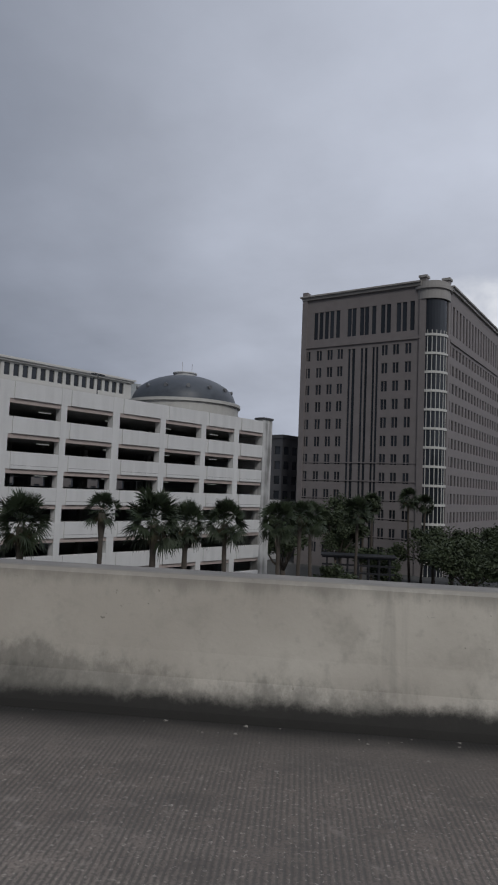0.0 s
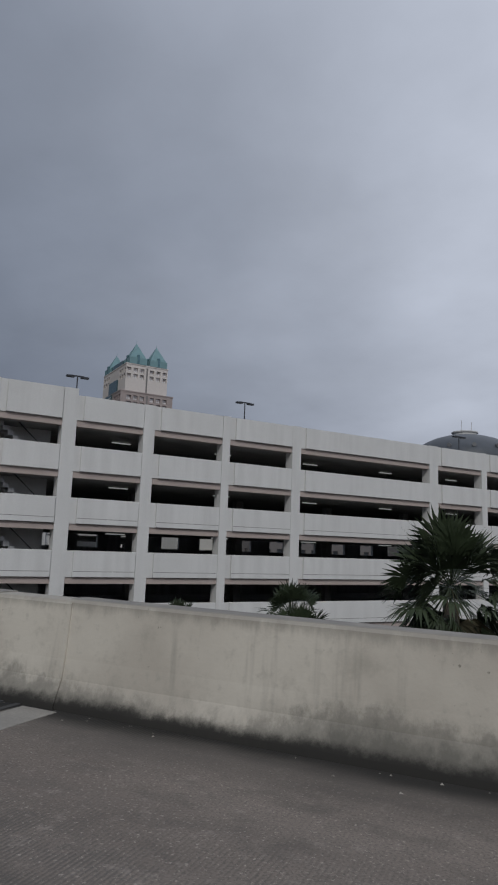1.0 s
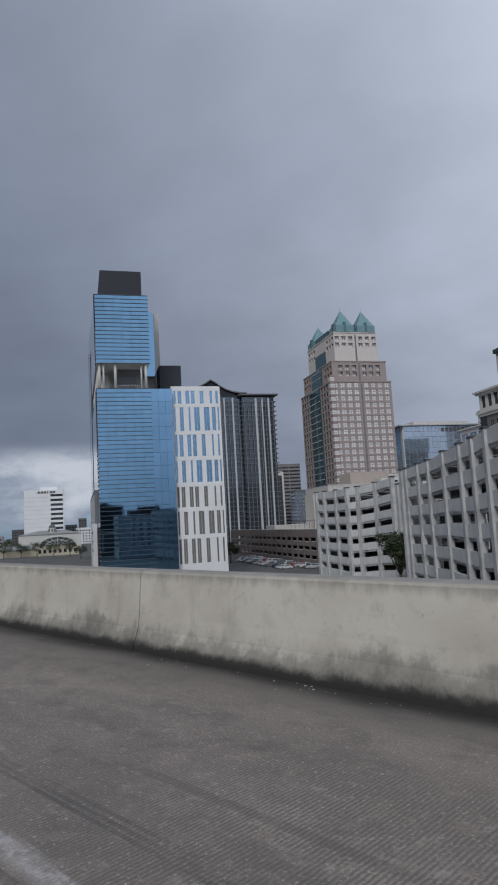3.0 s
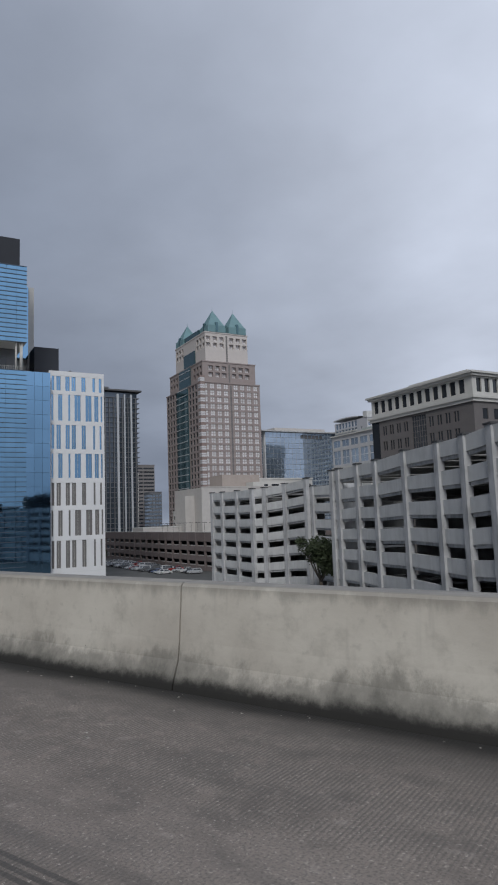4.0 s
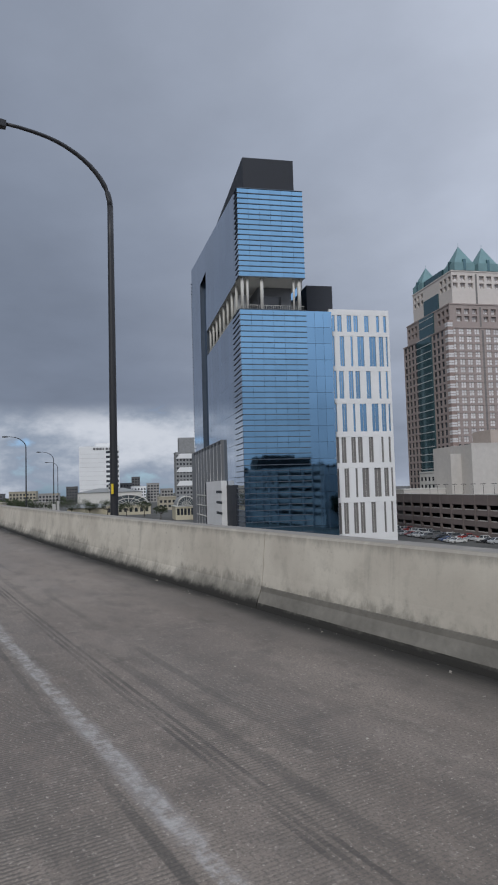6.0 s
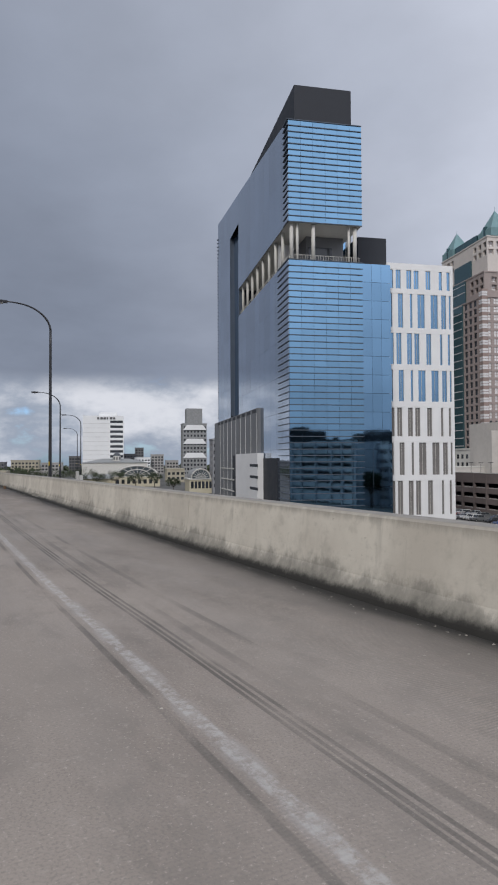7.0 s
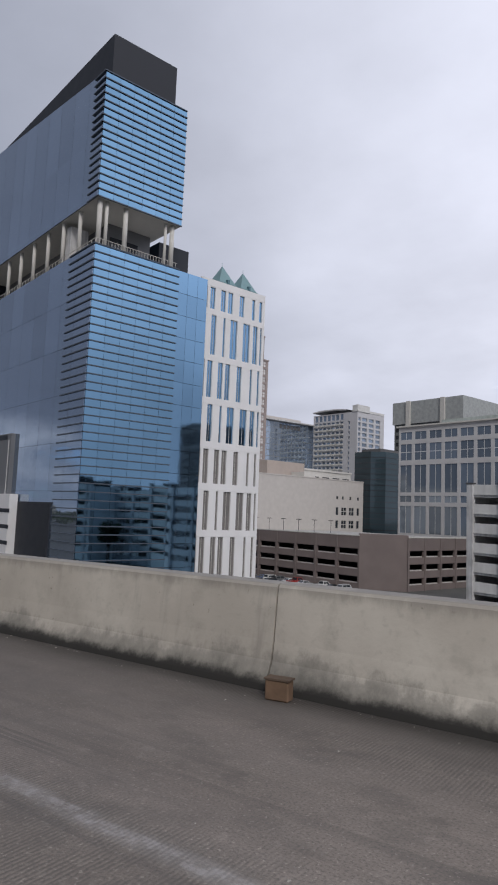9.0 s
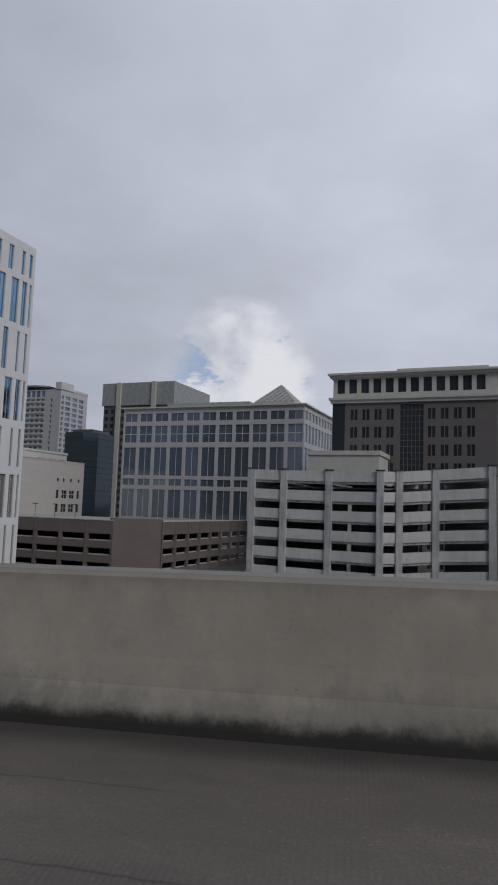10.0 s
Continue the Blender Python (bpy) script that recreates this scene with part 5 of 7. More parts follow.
def gridded_block():
    """Glass office block in a pale stone grid, with a glazed pyramid on its roof."""
    s0, s1, n0, n1, top = 140.0, 180.0, 239.5, 312.0, 38.6
    r = root("office_block", s0, n0, Z0, "glass office block in pale stone grid, lattice pyramid on top", "office block")
    L = n1 - n0
    part("glass_core", MB().box(s0 + 0.5, s1, n0 + 0.5, n1 - 0.5, Z0, top - 0.4), BLACKBOX, r)
    GRIDGLASS = glass("grey_blue_pane", (0.225, 0.275, 0.335), 0.08, metal=0.6, island=0.25)
    zr = [(33.7, 36.7), (25.7, 32.0), (13.3, 23.8), (9.6, 12.0), (-2.2, 8.1), (-11.0, -4.0)]
    cells, n = [], 11
    bw = L / n
    for a, b in zr:
        for i in range(n):
            cells.append((round(bw * i + 0.75, 3), round(bw * (i + 1) - 0.55, 3), a, b))
    side = [(round(1.0 + 4.2 * i, 3), round(4.2 + 4.2 * i, 3), a, b) for a, b in zr for i in range(9)]
    mb = MB()
    shell(mb, s0, s1, n0, n1, Z0, top, side, cells, 0.4)
    part("stone_grid", mb, mat("pale_stone_grid", (0.50, 0.50, 0.51), 0.8, var=0.05), r)
    pieces("window_pane", cells, (s0, n1), WEST, 0.36, GRIDGLASS, r, 200)
    pieces("side_pane", side, (s0, n0), SOUTH, 0.36, GRIDGLASS, r, 100)
    bars = MB()
    for a, b, c, d in cells:
        bars.obox((s0, n1), WEST, (a + b) / 2 - 0.08, (a + b) / 2 + 0.08, -0.36, -0.25, c, d)
        if 25 < c < 26:
            bars.obox((s0, n1), WEST, a, b, -0.36, -0.27, (c + d) / 2 - 0.1, (c + d) / 2 + 0.1)
    part("glazing_bars", bars, GREY, r, kind="stuff")
    part("cornice", MB().box(s0 - 0.8, s1 + 0.8, n0 - 0.8, n1 + 0.8, top, top + 0.5), CREAM, r)
    part("roof_house", MB().box(s0 + 5, s1 - 6, 262.0, 296.0, top, top + 2.6), mat("pale_green_roof", (0.36, 0.40, 0.38), 0.7), r)
    ps, pn, h = 147.0, 250.6, 7.2
    part("pyramid_base", MB().box(ps - h - .3, ps + h + .3, pn - h - .3, pn + h + .3, top, top + 1.3), CREAM, r)
    py = part("pyramid", MB().prism([(ps - h, pn - h), (ps + h, pn - h), (ps + h, pn + h), (ps - h, pn + h)], top + 1.3, top + 8.4, [(ps - .1, pn - .1), (ps + .1, pn - .1), (ps + .1, pn + .1), (ps - .1, pn + .1)]), mat("pyramid_glass", (0.30, 0.33, 0.33), 0.4), r, "pale lattice pyramid")
    lat = MB()
    a = Vector((ps, pn, top + 8.5))
    for c0, c1 in (((-h, h), (-h, -h)), ((-h, -h), (h, -h))):
        p0, p1 = Vector((ps + c0[0], pn + c0[1], top + 1.35)), Vector((ps + c1[0], pn + c1[1], top + 1.35))
        out = Vector((c0[0] + c1[0], c0[1] + c1[1], 0)).normalized() * 0.1
        for k in range(7):
            q = k / 7
            lat.tube([p0.lerp(p1, q) + out, p1.lerp(a, 1 - q) + out], [0.17, 0.17], 4)
            lat.tube([p0.lerp(p1, 1 - q) + out, p0.lerp(a, 1 - q) + out], [0.17, 0.17], 4)
    part("lattice", lat, CREAM, py)
    return r


gridded_block()


def plain_tower(name, s0, s1, n0, n1, top, wall, pane, label, category, fl=3.8, bay=4.0, wu=0.6, wz=0.55, roof=0.0, most=120, group=""):
    """A far tower: openings in even rows on its south and west sides."""
    r = root(name, s0, n0, Z0, label, category, group)
    L, D = s1 - s0, n1 - n0
    nz = max(1, int((top - Z0 - 2) / fl))
    zs = [round(top - 1.2 - fl * (k + 1) + fl * (1 - wz) / 2, 3) for k in range(nz)]
    hs = round(fl * wz, 3)
    na, nb = max(1, int(L / bay)), max(1, int(D / bay))
    south = [(round(L * (i + 0.5 - wu / 2) / na, 3), round(L * (i + 0.5 + wu / 2) / na, 3), z, round(z + hs, 3)) for z in zs for i in range(na)]
    west = [(round(D * (i + 0.5 - wu / 2) / nb, 3), round(D * (i + 0.5 + wu / 2) / nb, 3), z, round(z + hs, 3)) for z in zs for i in range(nb)]
    mb = MB()
    shell(mb, s0, s1, n0, n1, Z0, top, south, west, 0.35)
    part("wall", mb, wall, r)
    pieces("window_pane", south, (s0, n0), SOUTH, 0.3, pane, r, most)
    pieces("window_pane", west, (s0, n1), WEST, 0.3, pane, r, most)
    part("parapet", MB().box(s0 - 0.3, s1 + 0.3, n0 - 0.3, n1 + 0.3, top, top + 0.8), wall, r)
    if roof:
        part("roof_house", MB().box(s0 + L * 0.2, s1 - L * 0.25, n0 + D * 0.2, n1 - D * 0.2, top, top + roof), wall, r)
    return r


def hotel():
    r = root("hotel_tower", 262, 440, Z0, "pale hotel tower with rows of balconies and a shallow curved roof", "hotel tower")
    s0, s1, n0, n1, top = 262.0, 290.0, 437.0, 477.0, 73.0
    bays = [(round(1.2 + 3.9 * i, 3), round(4.3 + 3.9 * i, 3)) for i in range(7)]
    rects = [(a, b, round(z, 3), round(z + 2.2, 3)) for z in (top - 8 - 3.4 * k for k in range(19)) for a, b in bays]
    top_row = [(a, b, top - 4.6, top - 0.6) for a, b in bays]
    strip = [(32.0, 33.6, round(z, 3), round(z + 2.0, 3)) for z in (top - 8 - 3.4 * k for k in range(19))]
    south = [(u, round(u + w, 3), round(z, 3), round(z + 2.2, 3)) for z in (top - 6 - 3.4 * k for k in range(20)) for u, w in ((1.0, 2.4), (5.0, 5.0), (12.0, 5.0), (19.0, 5.0))]
    mb = MB()
    shell(mb, s0, s1, n0, n1, Z0, top, south, rects + top_row + strip, 0.8)
    HOTELGLASS = glass("hotel_pane", (0.31, 0.385, 0.48), 0.08, metal=0.6, island=0.25)
    part("wall", mb, mat("hotel_stucco", (0.52, 0.52, 0.54), 0.85, var=0.05), r)
    pieces("window_pane", rects + top_row + strip, (s0, n1), WEST, 0.75, HOTELGLASS, r, 170)
    pieces("window_pane", south, (s0, n0), SOUTH, 0.75, HOTELGLASS, r, 80)
    bal = MB()
    for a, b, c, d in rects:
        bal.obox((s0, n1), WEST, a, b, 0, 0.6, c - 0.4, c + 0.75)
    part("balcony_fronts", bal, CREAM, r, kind="stuff")
    pts = [(n1 - 31 * i / 12, top + 0.6 + 2.6 * math.sin(math.pi * (0.25 + 0.55 * i / 12))) for i in range(13)]
    cr = MB()
    for o in (s0 - 1.0, s1 - 4):
        cr.poly([(o, n, z) for n, z in pts] + [(o, n, z - 0.8) for n, z in reversed(pts)])
    for (n, z), (m, y) in zip(pts, pts[1:]):
        for q in (0, 0.8):
            cr.quad((s0 - 1.0, n, z - q), (s0 - 1.0, m, y - q), (s1 - 4, m, y - q), (s1 - 4, n, z - q))
    part("curved_roof", cr, GREYPIER, r)
    part("corner_tower", MB().box(s0 - 0.5, s0 + 12, n0 - 0.5, n0 + 4.0, top, top + 4.5), GREY, r)
    part("parapet", MB().box(s0 + 12, s1, n0 - 0.2, n0 + 12, top, top + 1.5), GREY, r)
    return r


hotel()
r = plain_tower("office_tower", 232, 275, 352, 384, 64.0, mat("dark_grey_tower", (0.13, 0.14, 0.14), 0.7), DARKGLASS, "dark office tower with pale upright fins and a grey attic", "office tower", 4.0, 3.4)
part("attic", MB().box(231.4, 276, 340, 385, 56.0, 68.5), mat("grey_attic", (0.34, 0.36, 0.36), 0.8), r)
for q in (374, 352):
    part("fin", MB().box(230.3, 231.5, q - 1.3, q + 1.3, Z0, 68.6), CREAM, r)
r = root("glass_tower", 190, 354, Z0, "dark teal glass tower with a chamfered corner", "glass tower")
plan = [(190.0, 377.0), (190.0, 366.5), (195.0, 361.0), (209.0, 361.0), (209.0, 377.0)]
part("body", MB().prism(plan, Z0, 36.4), glass("slate_glass", (0.055, 0.088, 0.105), 0.06, metal=0.5), r)
part("roof_rail", MB().box(193, 208, 363, 375, 36.4, 38.0), FARDARK, r)
for k in range(17):
    part("spandrel", MB().prism([(s - 0.08 if s < 200 else s, n - (0.08 if n < 365 else 0)) for s, n in plan], -11.5 + 2.8 * k, -11.1 + 2.8 * k), DARKGLASS, r)


def sign_tower():
    r = root("glass_building", 205, 492, Z0, "pale blue glass office building with dark lettering near its roof", "office building")
    s0, s1, n0, n1, top = 200.0, 268.0, 480.0, 520.0, 66.0
    rows = [(round(1 + 3.3 * i, 3), round(4.1 + 3.3 * i, 3), top - 4.0 * (k + 1), top - 4.0 * k - 0.25) for k in range(18) for i in range(20)]
    pieces("glass_panel", rows, (s0, n0), SOUTH, 0.0, PALEGLASS, r, 160, 0.1)
    rows = [(round(1 + 3.3 * i, 3), round(4.1 + 3.3 * i, 3), top - 4.0 * (k + 1), top - 4.0 * k - 0.25) for k in range(18) for i in range(11)]
    pieces("glass_panel", rows, (s0, n1), WEST, 0.0, MIDGLASS, r, 100, 0.1)
    part("core", MB().box(s0 + 0.12, s1, n0 + 0.12, n1, Z0, top), GREY, r)
    part("roof_slab", MB().box(s0 - 3, s1 + 1, n0 - 3, n1, top, top + 0.9), GREYPIER, r)
    part("roof_house", MB().box(s0 + 14, s1 - 8, n0 + 8, n1 - 4, top + 0.9, top + 4.5), BEIGE, r)
    for i in range(6):
        part("sign_bar", MB().box(232 + 3.4 * i, 234.4 + 3.4 * i, n0 - 0.4, n0 - 0.15, top - 4.4, top - 1.8), FARDARK, r, "dark bar of the building's sign")
    return r


sign_tower()
plain_tower("building", 112, 150, 345, 380, 21.5, CREAM, DARKGLASS, "low pale building with wide dark windows", "building", 4.0, 6.0, 0.7, 0.5, most=60)


def city_hall():
    r = root("city_hall", 86, 138, Z0, "pale round hall with a slate dome and small round windows", "public building")
    c, d = 127.5, 138.3
    part("rotunda", MB().cyl(c, d, Z0, 24.6, 15.6, n=48), CREAM, r)
    part("ring", MB().cyl(c, d, 24.6, 25.4, 16.2, n=48), CREAM, r)
    dome = MB()
    R = 14.8
    for k in range(9):
        a0, a1 = math.pi / 2 * k / 9.6, math.pi / 2 * (k + 1) / 9.6
        ring = lambda a: [(c + R * math.cos(a) * math.cos(2 * math.pi * i / 48), d + R * math.cos(a) * math.sin(2 * math.pi * i / 48)) for i in range(48)]
        dome.prism(ring(a0), 25.4 + 8.2 * math.sin(a0), 25.4 + 8.2 * math.sin(a1), ring(a1), cap=k == 8)
    dm = part("dome", dome, DOME, r, "slate-grey dome", smooth=True)
    part("lantern", MB().cyl(c, d, 33.2, 34.1, 3.2, n=24).cyl(c, d, 34.1, 34.4, 3.5, n=24), GREY, dm)
    for a in (2.6, -1.2):
        part("mast", MB().cyl(c + a, d, 34.4, 37.6, 0.07, n=6), GREYPIER, dm)
    for i in range(14):
        a = 2 * math.pi * i / 14
        px, py, pz = c + 12.7 * math.cos(a), d + 12.7 * math.sin(a), 29.0
        part("round_window", MB().tube([(px - 0.7 * math.cos(a), py - 0.7 * math.sin(a), pz), (px + 1.1 * math.cos(a), py + 1.1 * math.sin(a), pz)], [0.55, 0.55], 10), GREYPANEL, dm)
    return r


city_hall()


TAUPE = mat("taupe_stone", (0.215, 0.195, 0.192), 0.85, var=0.08)
PALETAUPE = mat("pale_taupe_stone", (0.33, 0.315, 0.30), 0.85, var=0.08)


def corner_tower():
    """Brown tower with a rounded glazed corner."""
    s0, s1, n0, n1, top = 122.0, 186.0, 57.2, 91.6, 46.0
    r = root("office_tower", s0, n0, Z0, "brown stone office tower with a rounded glazed corner", "office tower")
    zs = [33.6 - 3.86 * k for k in range(12)]
    W = [4.4, 7.3, 10.0, 21.2, 23.9, 26.8]
    wins = []
    for u in [1.3] + W:
        for z in zs:
            wins += [(round(u - 0.72, 3), round(u - 0.06, 3), round(z - 2.2, 3), round(z, 3)), (round(u + 0.06, 3), round(u + 0.72, 3), round(z - 2.2, 3), round(z, 3))]
    tops = [(round(u - 0.55, 3), round(u + 0.55, 3), 36.2, 42.4) for u in (3.3, 4.7, 6.2, 7.6, 9.2, 12.2, 13.4, 15.4, 16.6, 18.4, 20.6, 22.0, 24.4, 25.8, 27.6)]
    strips = [(12.1, 12.7, -11.0, 33.4), (13.1, 13.9, -11.0, 33.4), (15.3, 15.9, -11.0, 33.4), (16.3, 17.0, -11.0, 33.4), (18.2, 18.8, -11.0, 33.4), (19.1, 19.7, -11.0, 33.4)]
    L = n1 - n0
    south = [(round(5 + 2.6 * i, 3), round(6.5 + 2.6 * i, 3), round(z - 2.2, 3), round(z, 3)) for z in zs for i in range(20)]
    stop = [(round(5 + 2.6 * i, 3), round(6.3 + 2.6 * i, 3), 36.2, 42.4) for i in range(20)]
    mb = MB()
    n_c = n0 + 4.2
    wall_with_holes(mb, (s0, n1), WEST, n1 - n_c, Z0, top, wins + tops + strips, 0.35)
    wall_with_holes(mb, (s0 + 4.2, n0), SOUTH, s1 - s0 - 4.2, Z0, top, [(a - 4.2, b - 4.2, c, d) for a, b, c, d in south + stop], 0.35)
    mb.quad((s1, n0, Z0), (s1, n1, Z0), (s1, n1, top), (s1, n0, top))
    mb.quad((s0, n1, Z0), (s1, n1, Z0), (s1, n1, top), (s0, n1, top))
    mb.poly([(s0, n1, top), (s0, n_c, top), (s0 + 4.2, n0, top), (s1, n0, top), (s1, n1, top)])
    part("wall", mb, TAUPE, r)
    pieces("window_pane", wins, (s0, n1), WEST, 0.3, DARKGLASS, r, 200)
    pieces("top_pane", tops, (s0, n1), WEST, 0.3, DARKGLASS, r)
    pieces("glass_strip", strips, (s0, n1), WEST, 0.3, DARKGLASS, r)
    pieces("south_pane", south, (s0, n0), SOUTH, 0.3, DARKGLASS, r, 160)
    pieces("south_top_pane", stop, (s0, n0), SOUTH, 0.3, DARKGLASS, r)
    c = (s0 + 4.2, n_c)
    rad = 3.6
    part("corner_glass", MB().cyl(c[0] - 0.6, c[1] - 0.6, Z0, 42.5, rad, n=36), DARKGLASS, r, "rounded corner glazing", smooth=False)
    for k in range(14):
        z = 35.0 - 3.86 * k
        if z > Z0:
            part("corner_band", MB().cyl(c[0] - 0.6, c[1] - 0.6, z - 0.25, z + 0.25, rad + 0.25, n=36), CREAM, r)
    for i in range(8):
        a = math.pi * (0.95 + 0.6 * i / 7)
        part("corner_mullion", MB().cyl(c[0] - 0.6 + rad * math.cos(a), c[1] - 0.6 + rad * math.sin(a), Z0, 36.0, 0.1, n=6), CREAM, r)
    for a, b in ((s0, n_c - 0.3), (s0 + 3.9, n0)):
        part("corner_pier", MB().box(a - 0.25, a + 1.2, b - 0.25, b + 1.2, Z0, 47.0), TAUPE, r)
        part("pier_cap", MB().box(a - 0.5, a + 1.45, b - 0.5, b + 1.45, 47.0, 47.5), PALETAUPE, r)
    part("corner_cornice", MB().cyl(c[0] - 0.6, c[1] - 0.6, 42.5, 46.2, rad + 0.5, n=36).cyl(c[0] - 0.6, c[1] - 0.6, 44.6, 45.2, rad + 0.9, n=36), PALETAUPE, r)
    for z0, z1, o in ((34.3, 34.9, 0.3), (top - 0.6, top, 0.5), (top, top + 0.35, 0.9)):
        part("cornice", MB().box(s0 - o, s0 + 1, n_c + 0.5, n1 + o, z0, z1).box(s0 + 5.5, s1 + o, n0 - o, n0 + 1, z0, z1), PALETAUPE if z0 > 40 else TAUPE, r)
    part("end_pier", MB().box(s0 - 0.4, s0 + 1.2, n1 - 0.9, n1 + 0.4, Z0, 47.3), TAUPE, r)
    for k in range(5):
        part("floor_band", MB().box(s0 - 0.15, s0 + 0.1, n_c + 1, n1, -6.6 + 3.86 * k - 0.35, -6.6 + 3.86 * k - 0.15), TAUPE, r)
    return r


tower = corner_tower()
# its block stands a little off the street grid
tower.rotation_euler.z += radians(8.5)
tower.location += Vector((-0.6, 2.0, 0))
tower.scale = (1.0, 0.92, 1.0)
plain_tower("dark_tower", 125, 135, 99.8, 112, 14.8, FARDARK, DARKGLASS, "narrow dark building behind the garage", "building", 3.6, 2.8, most=40)
plain_tower("low_building", 100, 122, 98, 125, -1.0, GREYPIER, DARKGLASS, "low grey building beyond the palms", "building", 3.6, 3.2, most=60)


# ---- palms and trees ----
def palm(s, n, z, r, seed, group="cabbage palms below the road"):
    """A fan palm: ringed trunk from the street, a ball of folded fans, a few dry ones hanging."""
    rnd = random.Random(seed)
    slim = r < 1.5
    r = r * 0.86
    ob = root("palm_tree", s, n, Z0, "slim palm with a small dark crown" if slim else "cabbage palm with drooping dark green fans on a grey trunk", "palm tree", group)
    pts, rad = [], []
    bend = (rnd.uniform(-0.5, 0.5), rnd.uniform(-0.4, 0.4))
    for i in range(15):
        q = i / 14
        pts.append((s + bend[0] * (1 - q) ** 2, n + bend[1] * (1 - q) ** 2, Z0 + (z - 0.25 * r - Z0) * q))
        rad.append((0.21 if slim else 0.24) - 0.06 * q + (0.015 if i % 2 else 0) + (0.10 if q > 0.9 else 0))
    part("trunk", MB().tube(pts, rad, 10), BARK, ob, "grey ringed trunk", smooth=True)
    c = Vector((s, n, z))

    def fan(mb, d, stem, size, droop):
        side = d.cross(Vector((0, 0, 1)))
        side = side.normalized() if side.length > 0.05 else Vector((1, 0, 0))
        roll = rnd.uniform(-1.1, 1.1)
        side = (side * math.cos(roll) + side.cross(d) * math.sin(roll)).normalized()
        up = side.cross(d).normalized()
        base = c + d * 0.1
        tip = base + d * stem - Vector((0, 0, 1)) * stem * droop * 0.3
        w = side * 0.022
        mb.quad(tuple(base - w), tuple(base + w), tuple(tip + w), tuple(tip - w))
        blades = 19
        for k in range(blades):
            a = math.radians(-88 + 176 * k / (blades - 1)) + rnd.uniform(-0.06, 0.06)
            ray = (d * math.cos(a) + side * math.sin(a) + up * rnd.uniform(-0.12, 0.12)).normalized()
            ln = size * (0.62 + 0.38 * math.cos(a * 0.85)) * rnd.uniform(0.82, 1.08)
            mid = tip + ray * ln * 0.5
            end = tip + ray * ln - Vector((0, 0, 1)) * ln * droop * rnd.uniform(0.15, 0.55)
            wd = (d * -math.sin(a) + side * math.cos(a)) * 0.050 * size
            j = len(mb.v)
            mb.v += [tuple(tip), tuple(mid + wd), tuple(mid - wd), tuple(end)]
            mb.f += [(j, j + 1, j + 2), (j + 1, j + 3, j + 2)]

    mb = MB()
    count = 36 if slim else 64
    for i in range(count):
        q = (i + 0.5) / count
        el = math.radians(-52 + 134 * q ** 0.9)
        az = i * 2.39996 + rnd.uniform(-0.3, 0.3)
        d = Vector((math.cos(az) * math.cos(el), math.sin(az) * math.cos(el), math.sin(el)))
        fan(mb, d, r * rnd.uniform(0.40, 0.74), r * rnd.uniform(0.46, 0.68), 0.25 + 0.75 * max(0, 0.5 - math.sin(el)))
    part("crown", mb, LEAF, ob, "crown of folded fan leaves")
    mb = MB()
    for i in range(9):
        az = i * 0.73 + rnd.uniform(-0.3, 0.3)
        d = Vector((math.cos(az) * 0.6, math.sin(az) * 0.6, -0.8)).normalized()
        fan(mb, d, r * 0.42, r * 0.4, 1.2)
    part("dry_leaves", mb, DRYLEAF, ob, "dry brown hanging leaves")
    return ob


PALMS = ((28.6, 39.0, 0.0, 1.4), (27.3, 31.8, -0.2, 2.0), (41.4, 39.0, -0.8, 2.0), (34.0, 36.0, -0.8, 1.8), (20.0, 34.8, -0.5, 1.8), (7.2, 30.6, 0.7, 2.6),
         (15.0, 33.0, -0.8, 1.8), (1.0, 31.0, -1.0, 1.3), (2.3, 33.2, -0.5, 1.2), (-2.0, 33.0, -0.8, 1.0), (50.0, 40.0, -1.0, 2.0), (56.0, 42.0, -0.6, 1.8),
         (62.0, 45.0, -1.0, 2.1), (80.0, 50.0, -0.5, 2.2), (110.0, 58.0, 1.6, 2.2), (114.5, 57.0, 0.6, 2.0), (104.0, 62.0, 0.5, 2.0), (98.0, 60.0, -1.0, 2.1))
for i, p in enumerate(PALMS):
    palm(*p, seed=40 + i)


